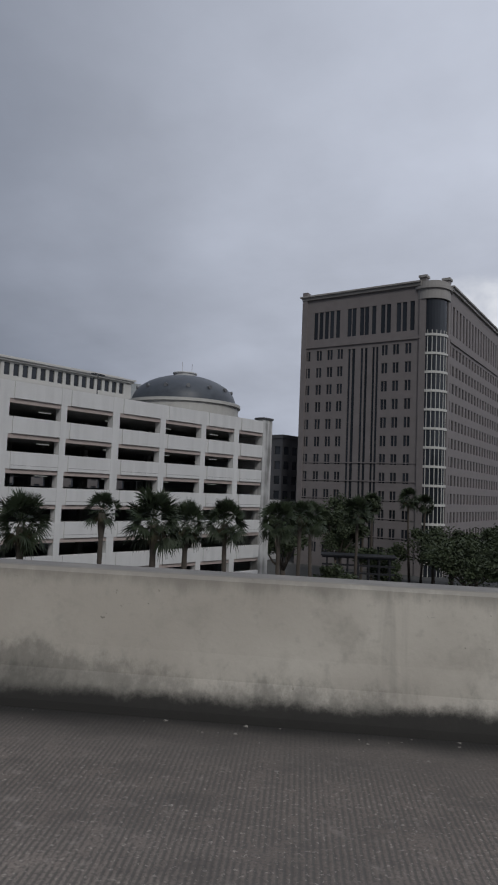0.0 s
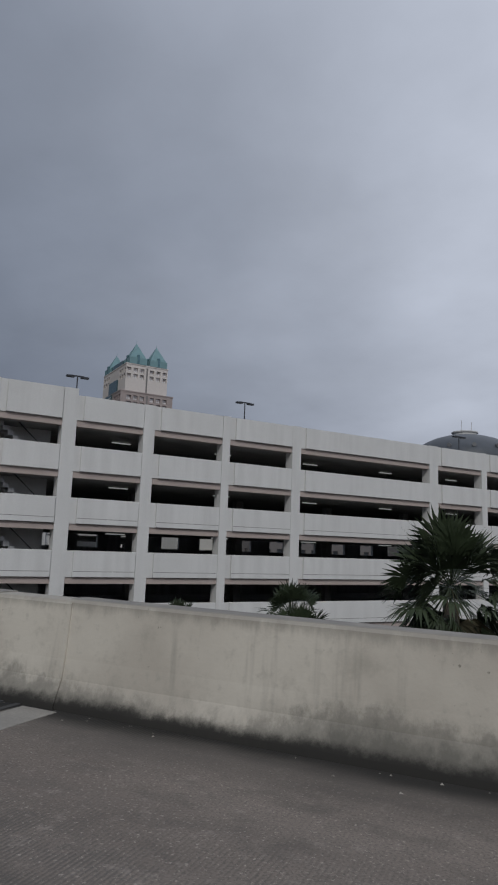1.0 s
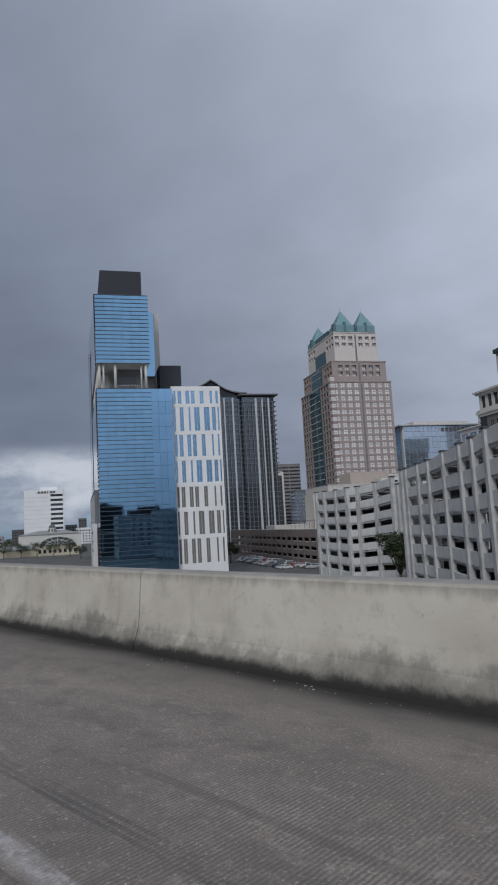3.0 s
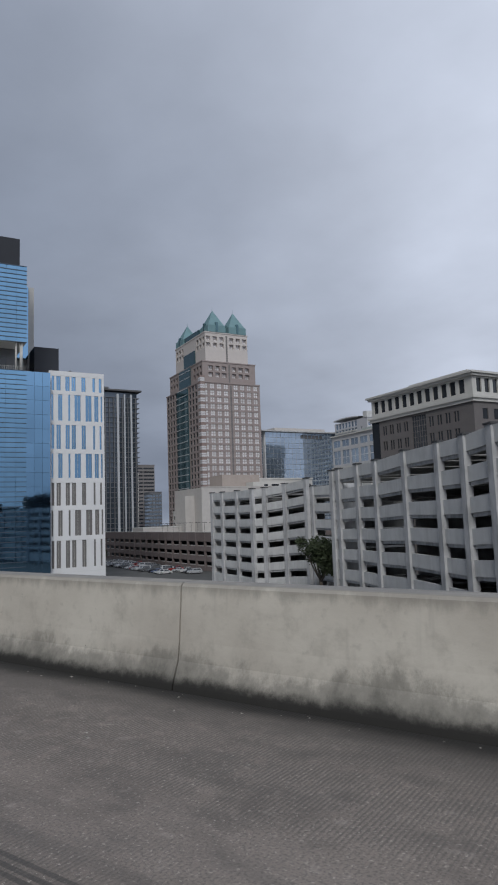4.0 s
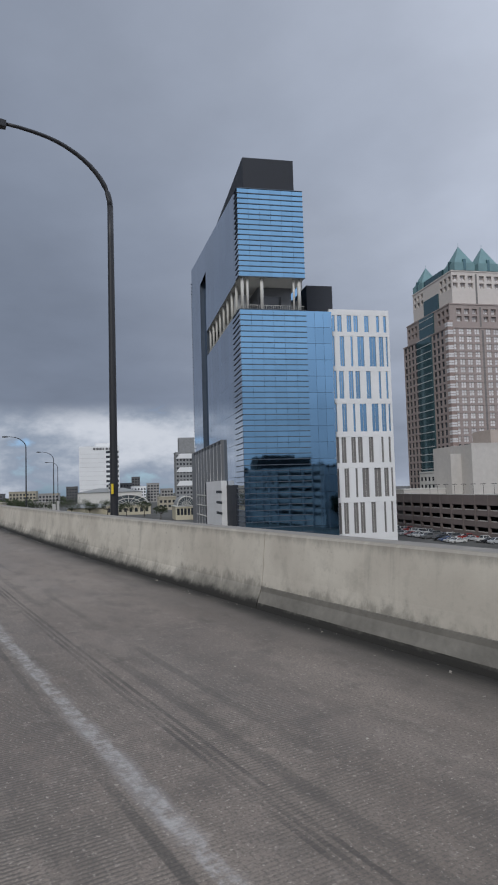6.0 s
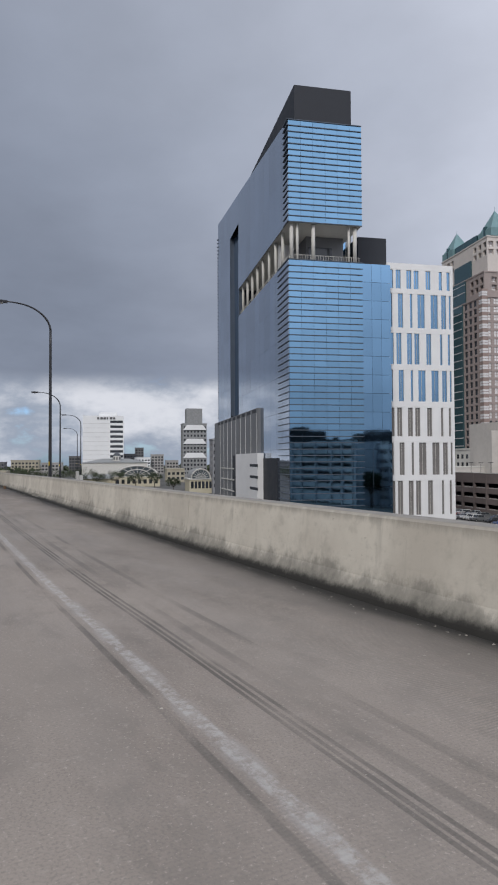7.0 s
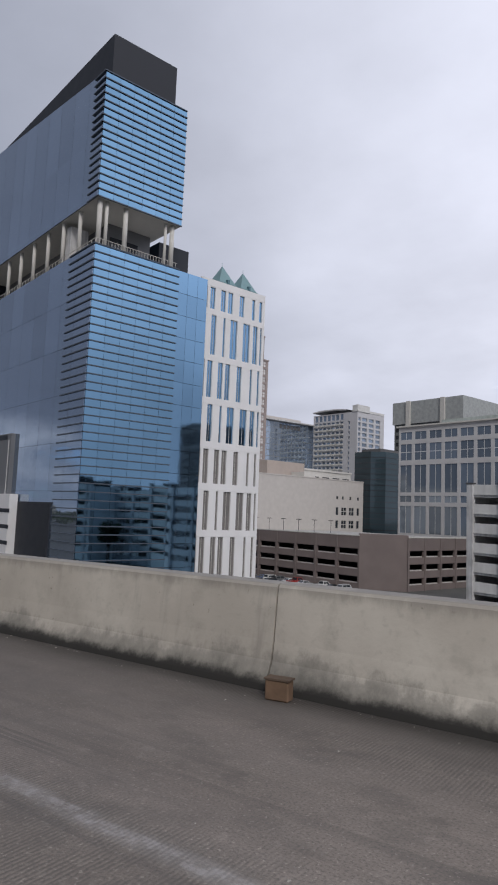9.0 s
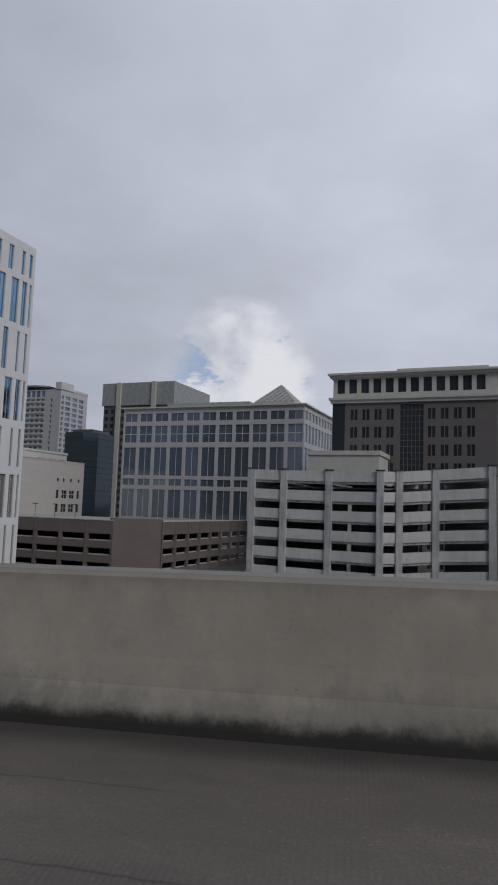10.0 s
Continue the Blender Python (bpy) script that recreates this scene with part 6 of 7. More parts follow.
def broadleaf(s, n, top, spread, seed, label="dark green street tree with an uneven crown", group="street trees", leaves=5200):
    """A tapered trunk with limbs, and a crown of small leaves in clumps round the limbs' ends."""
    rnd = random.Random(seed)
    ob = root("tree", s, n, Z0, label, "tree", group)
    h = top - Z0
    fork = Z0 + h * 0.38
    wood = MB()
    wood.tube([(s, n, Z0), (s + 0.1, n, Z0 + h * 0.2), (s, n + 0.1, fork)], [0.035 * h, 0.028 * h, 0.024 * h], 8)
    ends = []
    for i in range(8):
        az = i * 2.39996 + rnd.uniform(-0.4, 0.4)
        rr = spread * rnd.uniform(0.35, 0.8)
        e = Vector((s + rr * math.cos(az), n + rr * math.sin(az), Z0 + h * rnd.uniform(0.55, 0.88)))
        m = Vector((s, n, fork)).lerp(e, 0.5) + Vector((0, 0, -0.04 * h))
        wood.tube([(s, n, fork - 0.1), tuple(m), tuple(e)], [0.016 * h, 0.011 * h, 0.004 * h], 6)
        ends += [(e, spread * rnd.uniform(0.28, 0.46))]
        for _ in range(2):
            o = Vector((rnd.uniform(-1, 1), rnd.uniform(-1, 1), rnd.uniform(-0.5, 0.8))) * spread * 0.35
            ends.append((e + o, spread * rnd.uniform(0.18, 0.32)))
    ends.append((Vector((s, n, top - 0.2 * spread)), spread * 0.36))
    part("trunk", wood, TRUNK, ob, smooth=True)
    mb = MB()
    for _ in range(leaves):
        c, r = ends[rnd.randrange(len(ends))]
        d = Vector((rnd.gauss(0, 1), rnd.gauss(0, 1), rnd.gauss(0, 0.75))).normalized() * r * rnd.uniform(0.45, 1.05)
        p = c + d
        q = rnd.uniform(0.12, 0.25) * (1 + spread * 0.07)
        a = Vector((rnd.uniform(-1, 1), rnd.uniform(-1, 1), rnd.uniform(-0.6, 0.6))).normalized()
        b = a.cross(Vector((rnd.uniform(-1, 1), rnd.uniform(-1, 1), rnd.uniform(0, 1)))).normalized()
        mb.quad(tuple(p - a * q), tuple(p + b * q * 0.5), tuple(p + a * q), tuple(p - b * q * 0.5))
    part("crown", mb, TREELEAF, ob)
    return ob


for i, (s, n, top, sp) in enumerate(((100, 66, 1.2, 5.4), (93, 62, -1.0, 4.4), (106, 70, 0.2, 4.6), (104, 47, -3.4, 6.0), (112, 46, -3.6, 5.6), (120, 44, -3.2, 6.4), (98, 44, -4.6, 5.0), (108, 52, -3.8, 5.6), (28.6, 163.0, -1.2, 4.6), (30.0, 160.0, -2.0, 4.0), (90, 52, -7.0, 4.0), (70, 47, -7.6, 3.6), (70, 55, 0.3, 3.8), (85, 36, -3.2, 5.4), (91, 31, -2.6, 5.6),
                                    (30, 318, -5.6, 3.8), (22, 330, -5.0, 4.2))):
    broadleaf(s, n, top, sp, 70 + i)
for i, (s, n, top, sp) in enumerate(((-37, 520, -4.2, 6.5), (-48, 528, -5.0, 6.0), (-60, 545, -3.2, 6.0), (-72, 560, -4.0, 7.0), (-84, 560, -2.6, 7.0), (-96, 575, -3.0, 8.0), (-108, 560, -2.0, 7.0), (-122, 590, -1.5, 9.0), (-30, 470, -6.0, 4.0))):
    broadleaf(s, n, top, sp, 90 + i, "dark tree near the old station", "trees by the station", 1800)

def steel_frame(s, n, z):
    """An open frame of dark posts and beams beyond the palms."""
    r = root("steel_frame", s, n, Z0, "open frame of dark steel posts and beams beyond the palms", "pergola")
    w = (-0.56, 0.83)
    for i in range(7):
        u = -4.5 + 1.5 * i
        for q in (0.0, 3.0):
            part("post", MB().obox((s, n), w, u - 0.12, u + 0.12, q - 0.12, q + 0.12, Z0, z), STEEL, r)
    for k in range(3):
        part("beam", MB().obox((s, n), w, -5.2, 5.2, -0.13, 0.13, z - 0.25 - 1.1 * k, z - 1.1 * k), STEEL, r)
    part("roof_slats", MB().obox((s, n), w, -5.4, 5.4, -0.5, 3.5, z, z + 0.18), STEEL, r)


steel_frame(83.0, 51.5, -7.2)

# ---- cars parked in front of the brown garage ----
CARWINDOW = glass("car_window", (0.03, 0.035, 0.04), 0.08, metal=0.0, spec=0.7)
HEADLAMP = glass("car_headlamp", (0.7, 0.72, 0.75), 0.15, metal=0.6)
RIM = mat("alloy_rim", (0.45, 0.46, 0.47), 0.35, metal=0.8, var=0.05, bump=0.0)
CARPAINT = {k: mat(k + "_car_paint", c, 0.3, var=0.03, bump=0.0, coat=0.6) for k, c in (("white", (0.58, 0.58, 0.57)), ("silver", (0.42, 0.43, 0.44)), ("grey", (0.13, 0.135, 0.14)), ("black", (0.02, 0.02, 0.022)), ("red", (0.28, 0.03, 0.025)), ("blue", (0.04, 0.07, 0.16)))}
SHAPES = {  # side outlines of body and cabin: along, up
    "sedan": ([(0, .35), (0, .62), (.25, .80), (1.2, .92), (3.6, .96), (4.5, .90), (4.6, .45), (4.5, .28), (.1, .28)], [(1.15, .92), (1.85, 1.40), (3.05, 1.42), (3.85, .95)]),
    "wagon": ([(0, .40), (0, .75), (.2, .98), (1.15, 1.08), (4.45, 1.10), (4.6, .95), (4.6, .5), (4.5, .32), (.1, .32)], [(1.05, 1.08), (1.7, 1.66), (4.2, 1.68), (4.48, 1.10)]),
    "pickup": ([(0, .50), (0, .95), (.2, 1.10), (1.4, 1.18), (5.5, 1.18), (5.6, 1.1), (5.6, .6), (5.5, .45), (.1, .42)], [(1.35, 1.18), (1.95, 1.82), (3.45, 1.84), (3.7, 1.18)]),
}


def car(kind, paint, s, n, nose):
    """A parked car pointing along the east-west axis; nose is 1 for east, -1 for west."""
    body, cab = SHAPES[kind]
    ln, wd = body[-3][0], 0.92
    r = root("parked_car", s, n, Z0, f"{paint} {kind} parked in the street in a row of cars", "car", "cars parked in a row")

    def at(u, v, w):
        return (s + nose * (ln / 2 - u), n + v, Z0 + w)

    def slab(outline, half, top_half=None):
        mb = MB()
        zs = [p[1] for p in outline]
        lo, hi = min(zs), max(zs)
        hw = lambda w: half if top_half is None else half + (top_half - half) * (w - lo) / (hi - lo)
        a = [at(u, -hw(w), w) for u, w in outline]
        b = [at(u, hw(w), w) for u, w in outline]
        mb.poly(a)
        mb.poly(b[::-1])
        for i in range(len(a)):
            j = (i + 1) % len(a)
            mb.quad(a[i], a[j], b[j], b[i])
        return mb

    bd = part("body", slab(body, wd), CARPAINT[paint], r, bevel=0.05)
    part("cabin", slab(cab, wd - 0.06, wd - 0.24), CARPAINT[paint], bd, bevel=0.03)
    x0, x1, x2, x3 = [p[0] for p in cab]
    b, t = cab[0][1], cab[1][1]
    hw = lambda w: wd - 0.06 - 0.18 * (w - b) / (t - b)
    for g in (-1, 1):
        for q0, q1 in ((0.06, 0.48), (0.52, 0.94)):
            lo0, lo1 = x0 + 0.12 + (x3 - x0 - 0.24) * q0, x0 + 0.12 + (x3 - x0 - 0.24) * q1
            up0, up1 = x1 + (x2 - x1) * q0, x1 + (x2 - x1) * q1
            mb = MB()
            pts = [(lo0, b + .05), (lo1, b + .05), (up1, t - .08), (up0, t - .08)]
            o = [at(u, g * (hw(w) + 0.012), w) for u, w in pts]
            i_ = [at(u, g * (hw(w) - 0.02), w) for u, w in pts]
            mb.poly(o)
            mb.poly(i_)
            for k in range(4):
                mb.quad(o[k], o[(k + 1) % 4], i_[(k + 1) % 4], i_[k])
            part("side_window", mb, CARWINDOW, bd)
    for (u0, w0), (u1, w1), nm in ((cab[0], cab[1], "windscreen"), (cab[3], cab[2], "rear_window")):
        d = -0.015 if nm == "windscreen" else 0.015
        q = lambda f: (u0 + (u1 - u0) * f + d, w0 + (w1 - w0) * f + 0.01)
        (ua, wa), (ub, wb) = q(0.08), q(0.9)
        mb = MB()
        f = [at(ua, -hw(wa) + .1, wa), at(ua, hw(wa) - .1, wa), at(ub, hw(wb) - .08, wb), at(ub, -hw(wb) + .08, wb)]
        g2 = [(p[0] + nose * d * 1.2, p[1], p[2] - 0.02) for p in f]
        mb.poly(f)
        mb.poly(g2)
        for k in range(4):
            mb.quad(f[k], f[(k + 1) % 4], g2[(k + 1) % 4], g2[k])
        part(nm, mb, CARWINDOW, bd)
    for g in (-1, 1):
        part("headlight", MB().box(*sorted((at(-.02, 0, 0)[0], at(.18, 0, 0)[0])), *sorted((n + g * 0.55, n + g * 0.86)), Z0 + body[1][1] - .06, Z0 + body[1][1] + .08), HEADLAMP, bd)
        for u in (ln * 0.19, ln * 0.80):
            rr = 0.38 if kind == "pickup" else 0.33
            cx, cy = at(u, g * (wd - 0.1), 0)[:2]
            w = part("wheel", MB().tube([(cx, cy - 0.12, Z0 + rr), (cx, cy + 0.12, Z0 + rr)], [rr, rr], 18), RUBBER, r, smooth=False)
            part("rim", MB().tube([(cx, cy + g * 0.10, Z0 + rr), (cx, cy + g * 0.135, Z0 + rr)], [rr * 0.62, rr * 0.58], 12), RIM, w)
    return r


rnd = random.Random(5)
kinds = ["pickup", "sedan", "wagon", "wagon", "sedan", "pickup", "wagon", "sedan"]
paints = ["white", "grey", "white", "silver", "black", "white", "white", "silver", "red", "white", "grey", "white", "blue"]
for i in range(3, 32):
    if i in (6, 13, 20, 27):
        continue
    car(kinds[i % 8], paints[i % 13], 43.5 + rnd.uniform(-0.3, 0.3), 246.0 + 2.95 * i + rnd.uniform(-0.15, 0.15), 1 if i % 3 else -1)
for i in range(20):
    if i in (4, 11, 15):
        continue
    car(kinds[(i * 3 + 1) % 8], paints[(i * 5 + 2) % 13], 36.5 + rnd.uniform(-0.3, 0.3), 262.0 + 3.3 * i, -1)

# ---- far buildings to the north ----
FARWHITE = mat("white_far_cladding", (0.72, 0.73, 0.74), 0.7, var=0.04, scale=0.1)
STATIONWALL = mat("yellow_stucco", (0.47, 0.43, 0.325), 0.9, var=0.08, scale=0.2)
TILE = mat("grey_barrel_roof", (0.24, 0.25, 0.25), 0.7, var=0.12, scale=0.3)


def white_office():
    """The white slab with striped windows on one end and a dark sign near its roof."""
    s0, s1, n0, n1, top = -99.0, -49.0, 960.0, 985.0, 60.0
    r = root("office_slab", s0, n0, Z0, "white office slab with dark window stripes and a dark sign", "office building")
    stripes = [(33.5, 49.2, round(top - 9.2 - 6.2 * k, 3), round(top - 6.0 - 6.2 * k, 3)) for k in range(11)]
    mb = MB()
    shell(mb, s0, s1, n0, n1, Z0, top, stripes, (), 0.6)
    part("wall", mb, FARWHITE, r)
    pieces("window_band", stripes, (s0, n0), SOUTH, 0.5, DARKGLASS, r)
    for k in range(12):
        part("joint", MB().box(s0 + 0.2, s0 + 32.8, n0 - 0.12, n0, top - 10 - 5.6 * k, top - 9.7 - 5.6 * k), GREYPIER, r)
    for k, w in enumerate((2.6, 3.2, 2.8, 1.6, 3.0, 2.6)):
        part("sign_bar", MB().box(s0 + 17.5 + 3.9 * k, s0 + 17.5 + 3.9 * k + w, n0 - 0.5, n0 - 0.02, top - 4.6, top - 1.9), FARDARK, r, "dark bar of the sign")
    part("roof_house", MB().box(s0 + 20, s1 - 8, n0 + 6, n1 - 4, top, top + 4.5), FARWHITE, r)


white_office()


def cupola_house():
    r = root("old_building", -58, 792, Z0, "low pale building with a grey domed cupola", "building")
    part("body", MB().box(-92, -28, 785, 820, Z0, 1.5), CREAM, r)
    part("hip_roof", MB().prism([(-93, 784), (-27, 784), (-27, 821), (-93, 821)], 1.5, 5.6, [(-72, 800), (-46, 800), (-46, 806), (-72, 806)]), TILE, r)
    part("drum", MB().cyl(-58, 792, 3.0, 8.2, 3.6, n=16), CREAM, r)
    for i in range(8):
        a = i * math.pi / 4
        part("drum_window", MB().cyl(-58 + 3.5 * math.cos(a), 792 + 3.5 * math.sin(a), 4.2, 7.2, 0.55, n=8), DARKGLASS, r)
    part("dome", MB().cyl(-58, 792, 8.2, 10.2, 3.9, 3.1, 16).cyl(-58, 792, 10.2, 11.8, 3.1, 1.2, 16).cyl(-58, 792, 11.8, 14.2, 0.35, 0.1, 8), DOME, r, "grey dome with a finial")


cupola_house()


def station():
    """The long yellow station with a wide arched gable of glass and steel."""
    r = root("station_building", -61, 558, Z0, "yellow stucco station with a wide arched glass gable", "station")
    s0, s1, n0 = -61.0, -31.0, 558.0
    low = [(round(1.2 + 3.6 * i, 3), round(3.2 + 3.6 * i, 3), -12.0, -9.2) for i in range(8)]
    mb = MB()
    shell(mb, s0, s1, n0, n0 + 34, Z0, -7.4, low, (), 0.4)
    part("wall", mb, STATIONWALL, r)
    pieces("window_pane", low, (s0, n0), SOUTH, 0.35, DARKGLASS, r)
    part("cornice", MB().box(s0 - 0.4, s1 + 0.4, n0 - 0.4, n0 + 34.4, -7.4, -6.9), CREAM, r)
    cx, R, n = (s0 + s1) / 2, 14.0, 24
    arc = lambda rr, q: (cx + rr * math.cos(math.pi * q), -6.9 + rr * 0.5 * math.sin(math.pi * q))
    roof = MB()
    for i in range(n):
        a, b = arc(R, i / n), arc(R, (i + 1) / n)
        roof.quad((a[0], n0 + 0.6, a[1]), (b[0], n0 + 0.6, b[1]), (b[0], n0 + 30, b[1]), (a[0], n0 + 30, a[1]))
    part("barrel_roof", roof, TILE, r, "grey barrel roof", smooth=True)
    gl = MB()
    gl.poly([(arc(R - 1.2, i / n)[0], n0 + 0.3, arc(R - 1.2, i / n)[1]) for i in range(n + 1)])
    part("gable_glass", gl, MIDGLASS, r)
    for rr, w in ((R - 0.5, 0.55), (R * 0.6, 0.3)):
        part("arch", MB().tube([(arc(rr, i / n)[0], n0 + 0.1, arc(rr, i / n)[1]) for i in range(n + 1)], [w] * (n + 1), 6), CREAM, r, "cream arch")
    for i in range(1, 8):
        a, b = arc(1.5, i / 8), arc(R - 0.6, i / 8)
        part("spoke", MB().tube([(a[0], n0 + 0.1, a[1]), (b[0], n0 + 0.1, b[1])], [0.2, 0.2], 5), CREAM, r)
    part("wing", MB().box(s0 - 26, s0, n0 + 6, n0 + 26, Z0, -8.6), STATIONWALL, r)
    part("wing_roof", MB().prism([(s0 - 27, n0 + 5), (s0, n0 + 5), (s0, n0 + 27), (s0 - 27, n0 + 27)], -8.6, -6.0, [(s0 - 22, n0 + 15), (s0, n0 + 15), (s0, n0 + 17), (s0 - 22, n0 + 17)]), TILE, r)


station()


def fan_window_house():
    r = root("arched_building", -23, 455, Z0, "cream building with a large half-round fan window", "building")
    s0, s1, n0 = -23.0, -11.0, 455.0
    low = [(round(0.8 + 1.9 * i, 3), round(2.2 + 1.9 * i, 3), -11.4, -7.8) for i in range(6)]
    mb = MB()
    shell(mb, s0, s1, n0, n0 + 22, Z0, -6.8, low, (), 0.35)
    part("wall", mb, STATIONWALL, r)
    pieces("window_pane", low, (s0, n0), SOUTH, 0.3, DARKGLASS, r)
    part("cornice", MB().box(s0 - 0.5, s1 + 0.5, n0 - 0.5, n0 + 22, -6.8, -6.3), CREAM, r)
    cx, R, n = -17.0, 5.2, 20
    arc = lambda rr, q: (cx + rr * math.cos(math.pi * q), -6.3 + rr * math.sin(math.pi * q))
    wall = MB()
    pts = [arc(R, i / n) for i in range(n + 1)]
    wall.poly([(x, n0 + 0.1, z) for x, z in pts])
    for i in range(n):
        a, b = pts[i], pts[i + 1]
        wall.quad((a[0], n0 + 0.1, a[1]), (b[0], n0 + 0.1, b[1]), (b[0], n0 + 20, b[1]), (a[0], n0 + 20, a[1]))
    part("vault", wall, TILE, r, "grey vault")
    gl = MB()
    gl.poly([(arc(R * 0.86, i / n)[0], n0, arc(R * 0.86, i / n)[1]) for i in range(n + 1)])
    part("fan_glass", gl, MIDGLASS, r)
    for rr, w in ((R * 0.95, 0.35), (R * 0.48, 0.14)):
        part("arch", MB().tube([(arc(rr, i / n)[0], n0 - 0.1, arc(rr, i / n)[1]) for i in range(n + 1)], [w] * (n + 1), 6), CREAM, r, "cream arch")
    for i in range(1, 10):
        a, b = arc(0.6, i / 10), arc(R * 0.9, i / 10)
        part("spoke", MB().tube([(a[0], n0 - 0.1, a[1]), (b[0], n0 - 0.1, b[1])], [0.09, 0.09], 5), CREAM, r)


fan_window_house()
r = plain_tower("office_tower", 7, 31, 778, 800, 40.0, mat("grey_far_tower", (0.24, 0.245, 0.25), 0.8), DARKGLASS, "stepped grey office tower", "office tower", 4.2, 3.2, 0.55, 0.5, most=90)
part("upper_stage", MB().box(11, 27, 781, 797, 40.8, 56.0), MATS["grey_far_tower"], r)
for z in (6.0, 20.0, 34.0):
    part("terrace_band", MB().prism([(7.2, 777.3), (30.8, 777.3), (30.8, 777.98), (7.2, 777.98)], z, z + 5.0, [(11, 777.3), (27, 777.3), (27, 777.98), (11, 777.98)]), FARWHITE, r, "white sloped terrace band")
plain_tower("office_tower", -11.5, -4.0, 450, 462, 13.5, mat("slate_tower", (0.24, 0.245, 0.26), 0.8), DARKGLASS, "narrow grey tower with small dark windows", "office tower", 3.4, 1.8, 0.5, 0.5, most=80)
plain_tower("building", 103, 121, 395, 420, 7.4, CREAM, DARKGLASS, "low pale annex with square windows", "building", 3.8, 3.6, most=60)

rnd = random.Random(23)
for s0, w, n0, top, m in ((-118, 14, 1000, 9, FARDARK), (-48, 16, 1010, 12, FARDARK), (-34, 20, 990, 7, FARWHITE), (-12, 16, 1000, 11, FAR), (-30, 12, 1100, 22, FARDARK), (0, 14, 900, 3, FAR),
                          (-140, 22, 880, 1, FAR), (-175, 30, 900, 4, SAND), (-230, 40, 950, 2, FARDARK), (-290, 30, 1000, 6, FAR), (-360, 44, 1000, 3, SAND), (-20, 14, 640, -4, SAND), (-130, 24, 700, -6, FAR), (-170, 26, 660, -5, SAND)):
    plain_tower("building", s0, s0 + w, n0, n0 + 22, top, m, DARKGLASS, {"far_dark_masonry": "dark low city building in the far distance", "far_masonry": "grey low city building in the far distance", "sand_stucco": "sand-coloured low city building in the far distance", "white_far_cladding": "white low city building in the far distance"}[m.name], "building", 3.8, 3.4, most=24, group="low buildings in the distance")
# seen between the towers
plain_tower("building", 168.0, 192.0, 690, 712, 59.0, mat("grey_brown_brick", (0.21, 0.195, 0.19), 0.9, var=0.1), DARKGLASS, "grey-brown building with long window bands behind the towers", "building", 3.6, 12.0, 0.94, 0.45, most=60)
r = plain_tower("building", 143.0, 157.0, 640, 656, 47.5, CAPDARK, DARKGLASS, "dark slab building with a pale end wall", "building", 3.6, 4.0, 0.3, 0.3, most=20)
part("end_wall", MB().box(156.0, 157.6, 639.2, 656, Z0, 48.1), CREAM, r, "pale end wall")
part("attic_band", MB().box(142.6, 156.0, 639.2, 656, 44.6, 48.4), CREAM, r, "pale attic band")
plain_tower("building", 172.0, 184.0, 650, 665, 30.0, GREYPANEL, PALEGLASS, "small grey building with pale glass bands", "building", 3.4, 2.6, 0.8, 0.6, most=60)
# a dark line of trees on the horizon
woods = MB()
for i in range(420):
    s = -420 + rnd.uniform(0, 560)
    n = rnd.uniform(1040, 1250) if s > -130 else rnd.uniform(640, 1250)
    h = rnd.uniform(7, 13)
    for _ in range(9):
        c = Vector((s + rnd.uniform(-5, 5), n + rnd.uniform(-4, 4), Z0 + h * rnd.uniform(0.25, 0.85)))
        q = rnd.uniform(1.6, 3.4)
        pts = [c + Vector((rnd.gauss(0, 1), rnd.gauss(0, 1), rnd.gauss(0, 0.8))).normalized() * q for _ in range(6)]
        for a, b, d in ((0, 1, 2), (1, 2, 3), (2, 3, 4), (3, 4, 5), (4, 5, 0), (5, 0, 1), (0, 2, 4), (1, 3, 5)):
            woods.poly([tuple(pts[a]), tuple(pts[b]), tuple(pts[d])])
w_ = root("far_woods", 0, 1100, Z0, "dark band of trees along the horizon", "trees", kind="stuff")
part("foliage", woods, TREELEAF, w_, kind="stuff")

# ---- things on the road ----
flat_on_road("road_marking", [(0.0, 1.70), (-0.35, 1.36), (-0.42, 1.42), (-0.12, 1.69), (-0.45, 1.95), (-0.40, 2.01)], -83.62, PAINT, "worn white painted angle mark on the concrete road", "road marking", 0.006)
flat_on_road("paint_strip", [(0.0, 0.345), (0.74, 0.36), (0.74, 0.385), (0.0, 0.375)], -83.3, PAINT, "short white painted strip beside the barrier", "road marking", 0.006)
box_at = edge(-171.6, 0.32)
r = root("utility_box", *box_at, "small rusty brown box lying at the barrier's foot", "box", turned=False)
part("case", MB().box(box_at[0] - 0.11, box_at[0] + 0.11, box_at[1] - 0.06, box_at[1] + 0.06, box_at[2], box_at[2] + 0.17), mat("rusty_orange", (0.15, 0.095, 0.06), 0.8, var=0.2, scale=6.0), r, bevel=0.012)
part("lid", MB().box(box_at[0] - 0.118, box_at[0] + 0.118, box_at[1] - 0.068, box_at[1] + 0.068, box_at[2] + 0.171, box_at[2] + 0.185), mat("rusty_brown", (0.10, 0.07, 0.05), 0.8, var=0.2, scale=6.0), r)
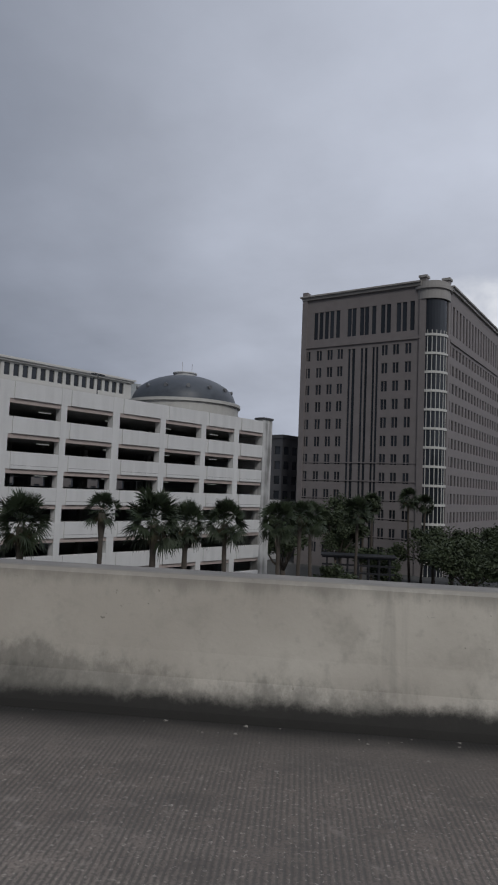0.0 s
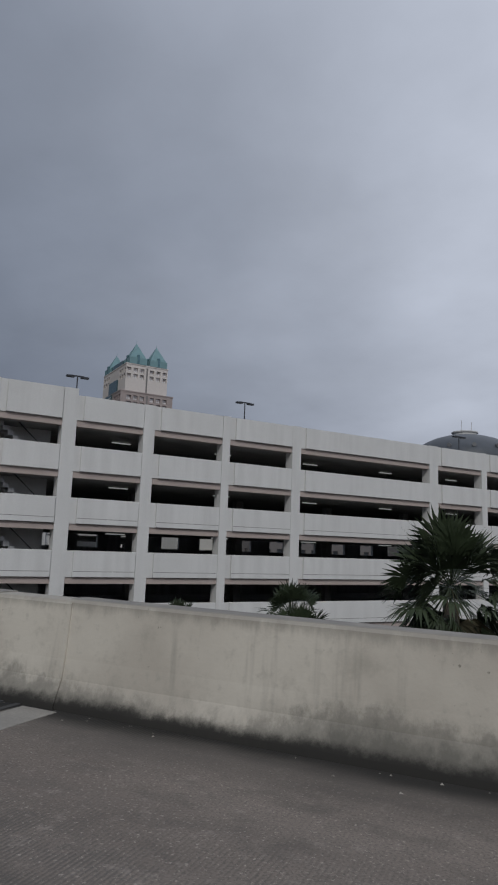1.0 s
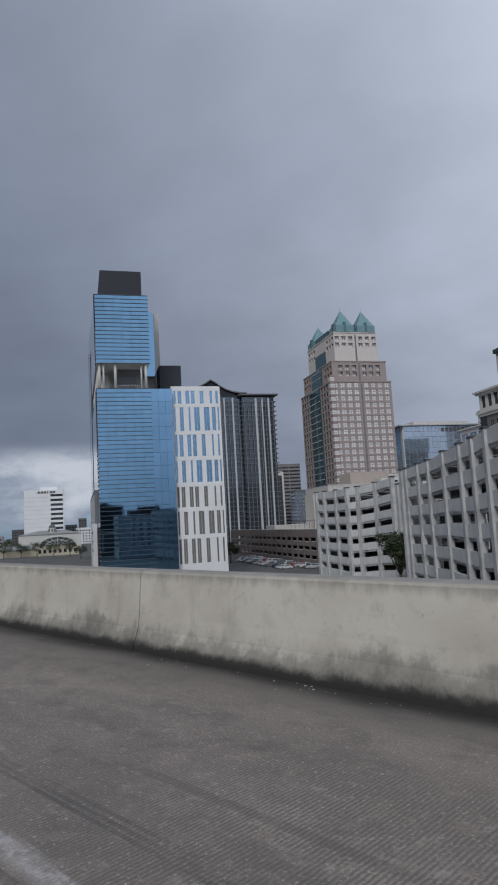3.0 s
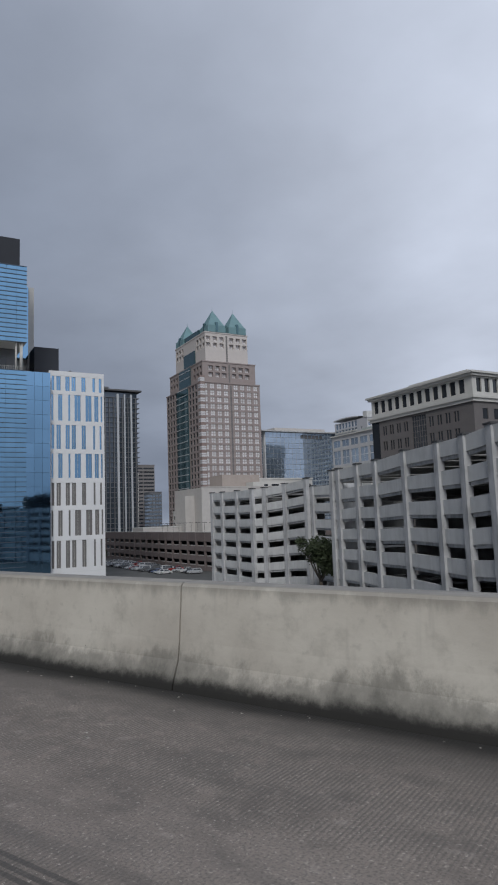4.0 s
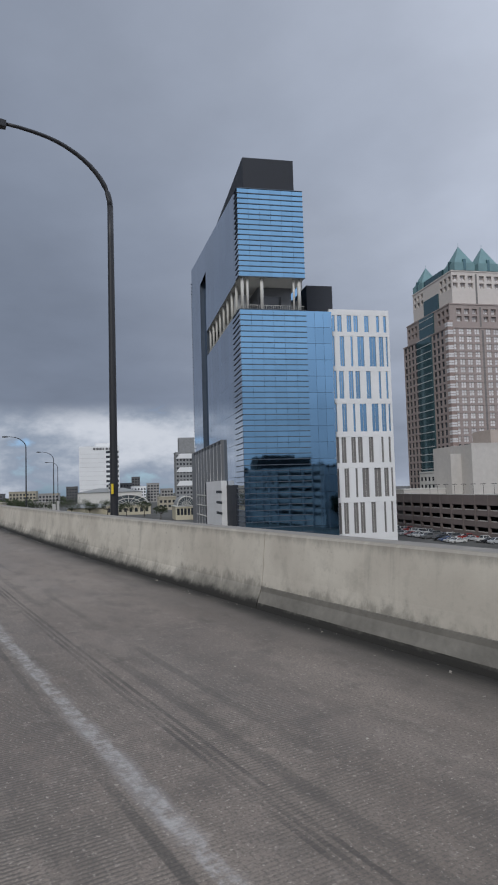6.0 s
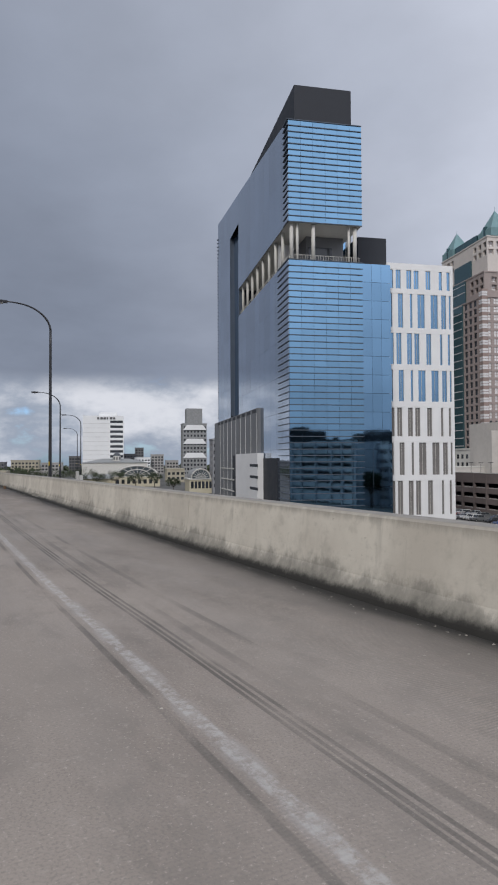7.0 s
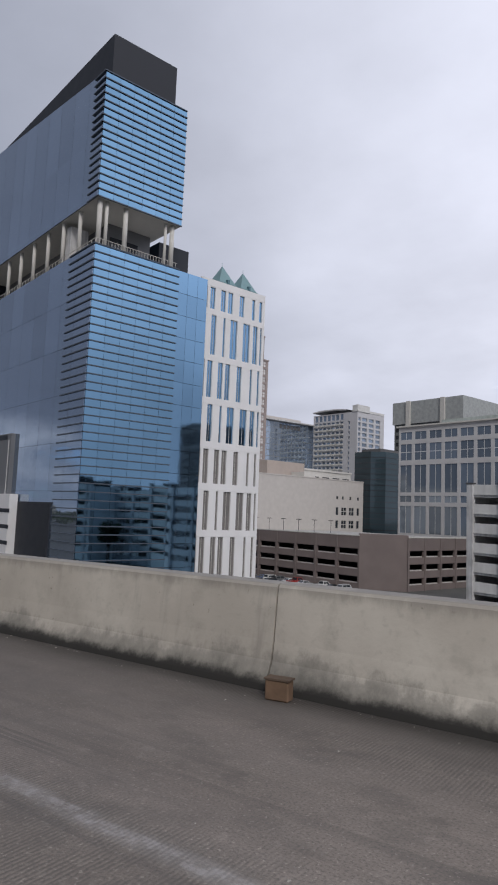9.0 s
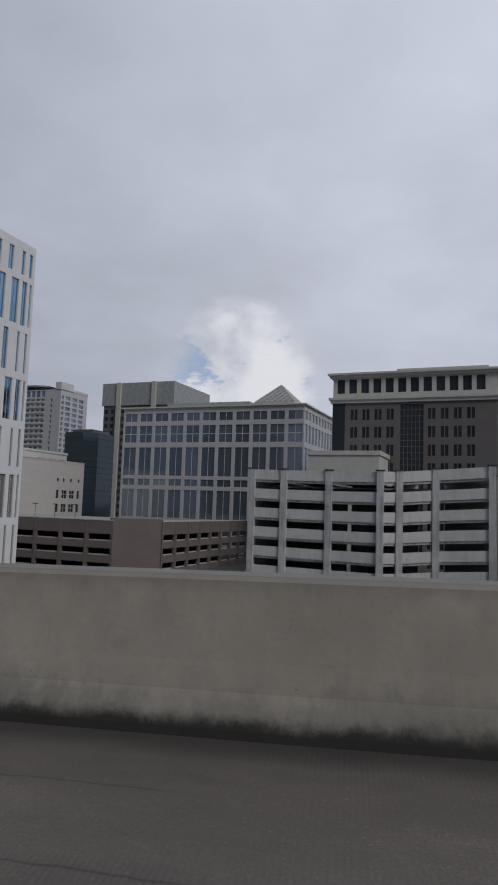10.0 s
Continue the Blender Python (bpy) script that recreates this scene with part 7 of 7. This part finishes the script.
# crumbs of stone and litter swept to the barrier's foot
rnd = random.Random(9)
crumbs = MB()
for i in range(2600):
    x = rnd.uniform(-215, 20)
    off = 0.19 + abs(rnd.gauss(0, 0.16)) + (rnd.uniform(0, 3.2) if rnd.random() < 0.5 else 0)
    p = Vector(edge(x, off))
    q = rnd.choice((0.006, 0.008, 0.011, 0.016))
    a = rnd.uniform(0, 6.28)
    ring = [p + Vector((math.cos(a + k * 2.1), math.sin(a + k * 2.1), 0)) * q * rnd.uniform(0.7, 1.3) for k in range(3)]
    top = p + Vector((rnd.uniform(-0.4, 0.4) * q, rnd.uniform(-0.4, 0.4) * q, q * rnd.uniform(0.3, 0.7)))
    for k in range(3):
        crumbs.poly([tuple(ring[k]), tuple(ring[(k + 1) % 3]), tuple(top)])
g_ = new("gravel", mesh_of("gravel", crumbs, mat("pale_grit", (0.30, 0.28, 0.25), 0.9, var=0.4, scale=9.0, bump=0.0)))
tagged(g_, "pale grit and crumbs along the barrier's foot", "gravel", kind="stuff")

# ---- across the road, seen mirrored in the glass tower ----
DARKBRICK = mat("dark_brick", (0.035, 0.033, 0.033), 0.9, var=0.2, scale=0.3)
for s0, s1, n0, top in ((-90, -45, -125, 17), (-40, 5, -118, 22), (10, 48, -125, 18), (52, 96, -112, 25), (100, 122, -118, 19), (126, 170, -115, 23), (175, 215, -120, 18), (220, 270, -118, 22)):
    r = root("building", s0, n0, Z0, "dark brick building on the road's other side", "building", "dark buildings across the road")
    part("wall", MB().box(s0, s1, n0, n0 + 20, Z0, top), DARKBRICK, r)
    part("roof_house", MB().box(s0 + 8, s1 - 12, n0 + 4, n0 + 14, top, top + 2.5), DARKBRICK, r)

# pale and dark arcs scraped into the barrier by a wheel
SCRAPE, SCRAPELIGHT = mat("scrape_dark", (0.07, 0.068, 0.06), 0.95, var=0.2), mat("scrape_pale", (0.50, 0.47, 0.41), 0.95, var=0.2)


def on_face(x, h, lift):
    off = np.interp(h, (0.055, 0.25, 0.42, 0.905), (0.160, 0.080, 0.055, 0.012)) + lift
    px, py, pz = edge(x, float(off))
    return px, py, pz + h


for name, material, shift in (("dark_scrape", SCRAPE, 0.0), ("pale_scrape", SCRAPELIGHT, 0.055)):
    mb = MB()
    for i in range(26):
        q = i / 25
        x0 = -44.45 + 1.75 * q + shift * 0.6
        rh, rx = (0.17 + 0.26 * min(1, q * 1.6)) * (1 - 0.35 * max(0, q - 0.7)), 0.26 + 0.44 * q
        h0 = 0.30 - 0.10 * q
        pts = []
        for k in range(8):
            a = math.radians(10 * k + 2)
            x, h = x0 + rx * (1 - math.cos(a)), h0 + rh * math.sin(a)
            w = 0.016 * math.sin(math.pi * (k + 0.6) / 8)
            pts.append((on_face(x - w, h, 0.003), on_face(x + w, h, 0.003), on_face(x - w, h, -0.004), on_face(x + w, h, -0.004)))
        for p, q2 in zip(pts, pts[1:]):
            mb.quad(p[0], p[1], q2[1], q2[0])
            mb.quad(p[2], p[0], q2[0], q2[2])
            mb.quad(p[1], p[3], q2[3], q2[1])
    ob = new(name, mesh_of(name, mb, material))
    ob.parent = barrier
    tagged(ob, "", "", "", "stuff")
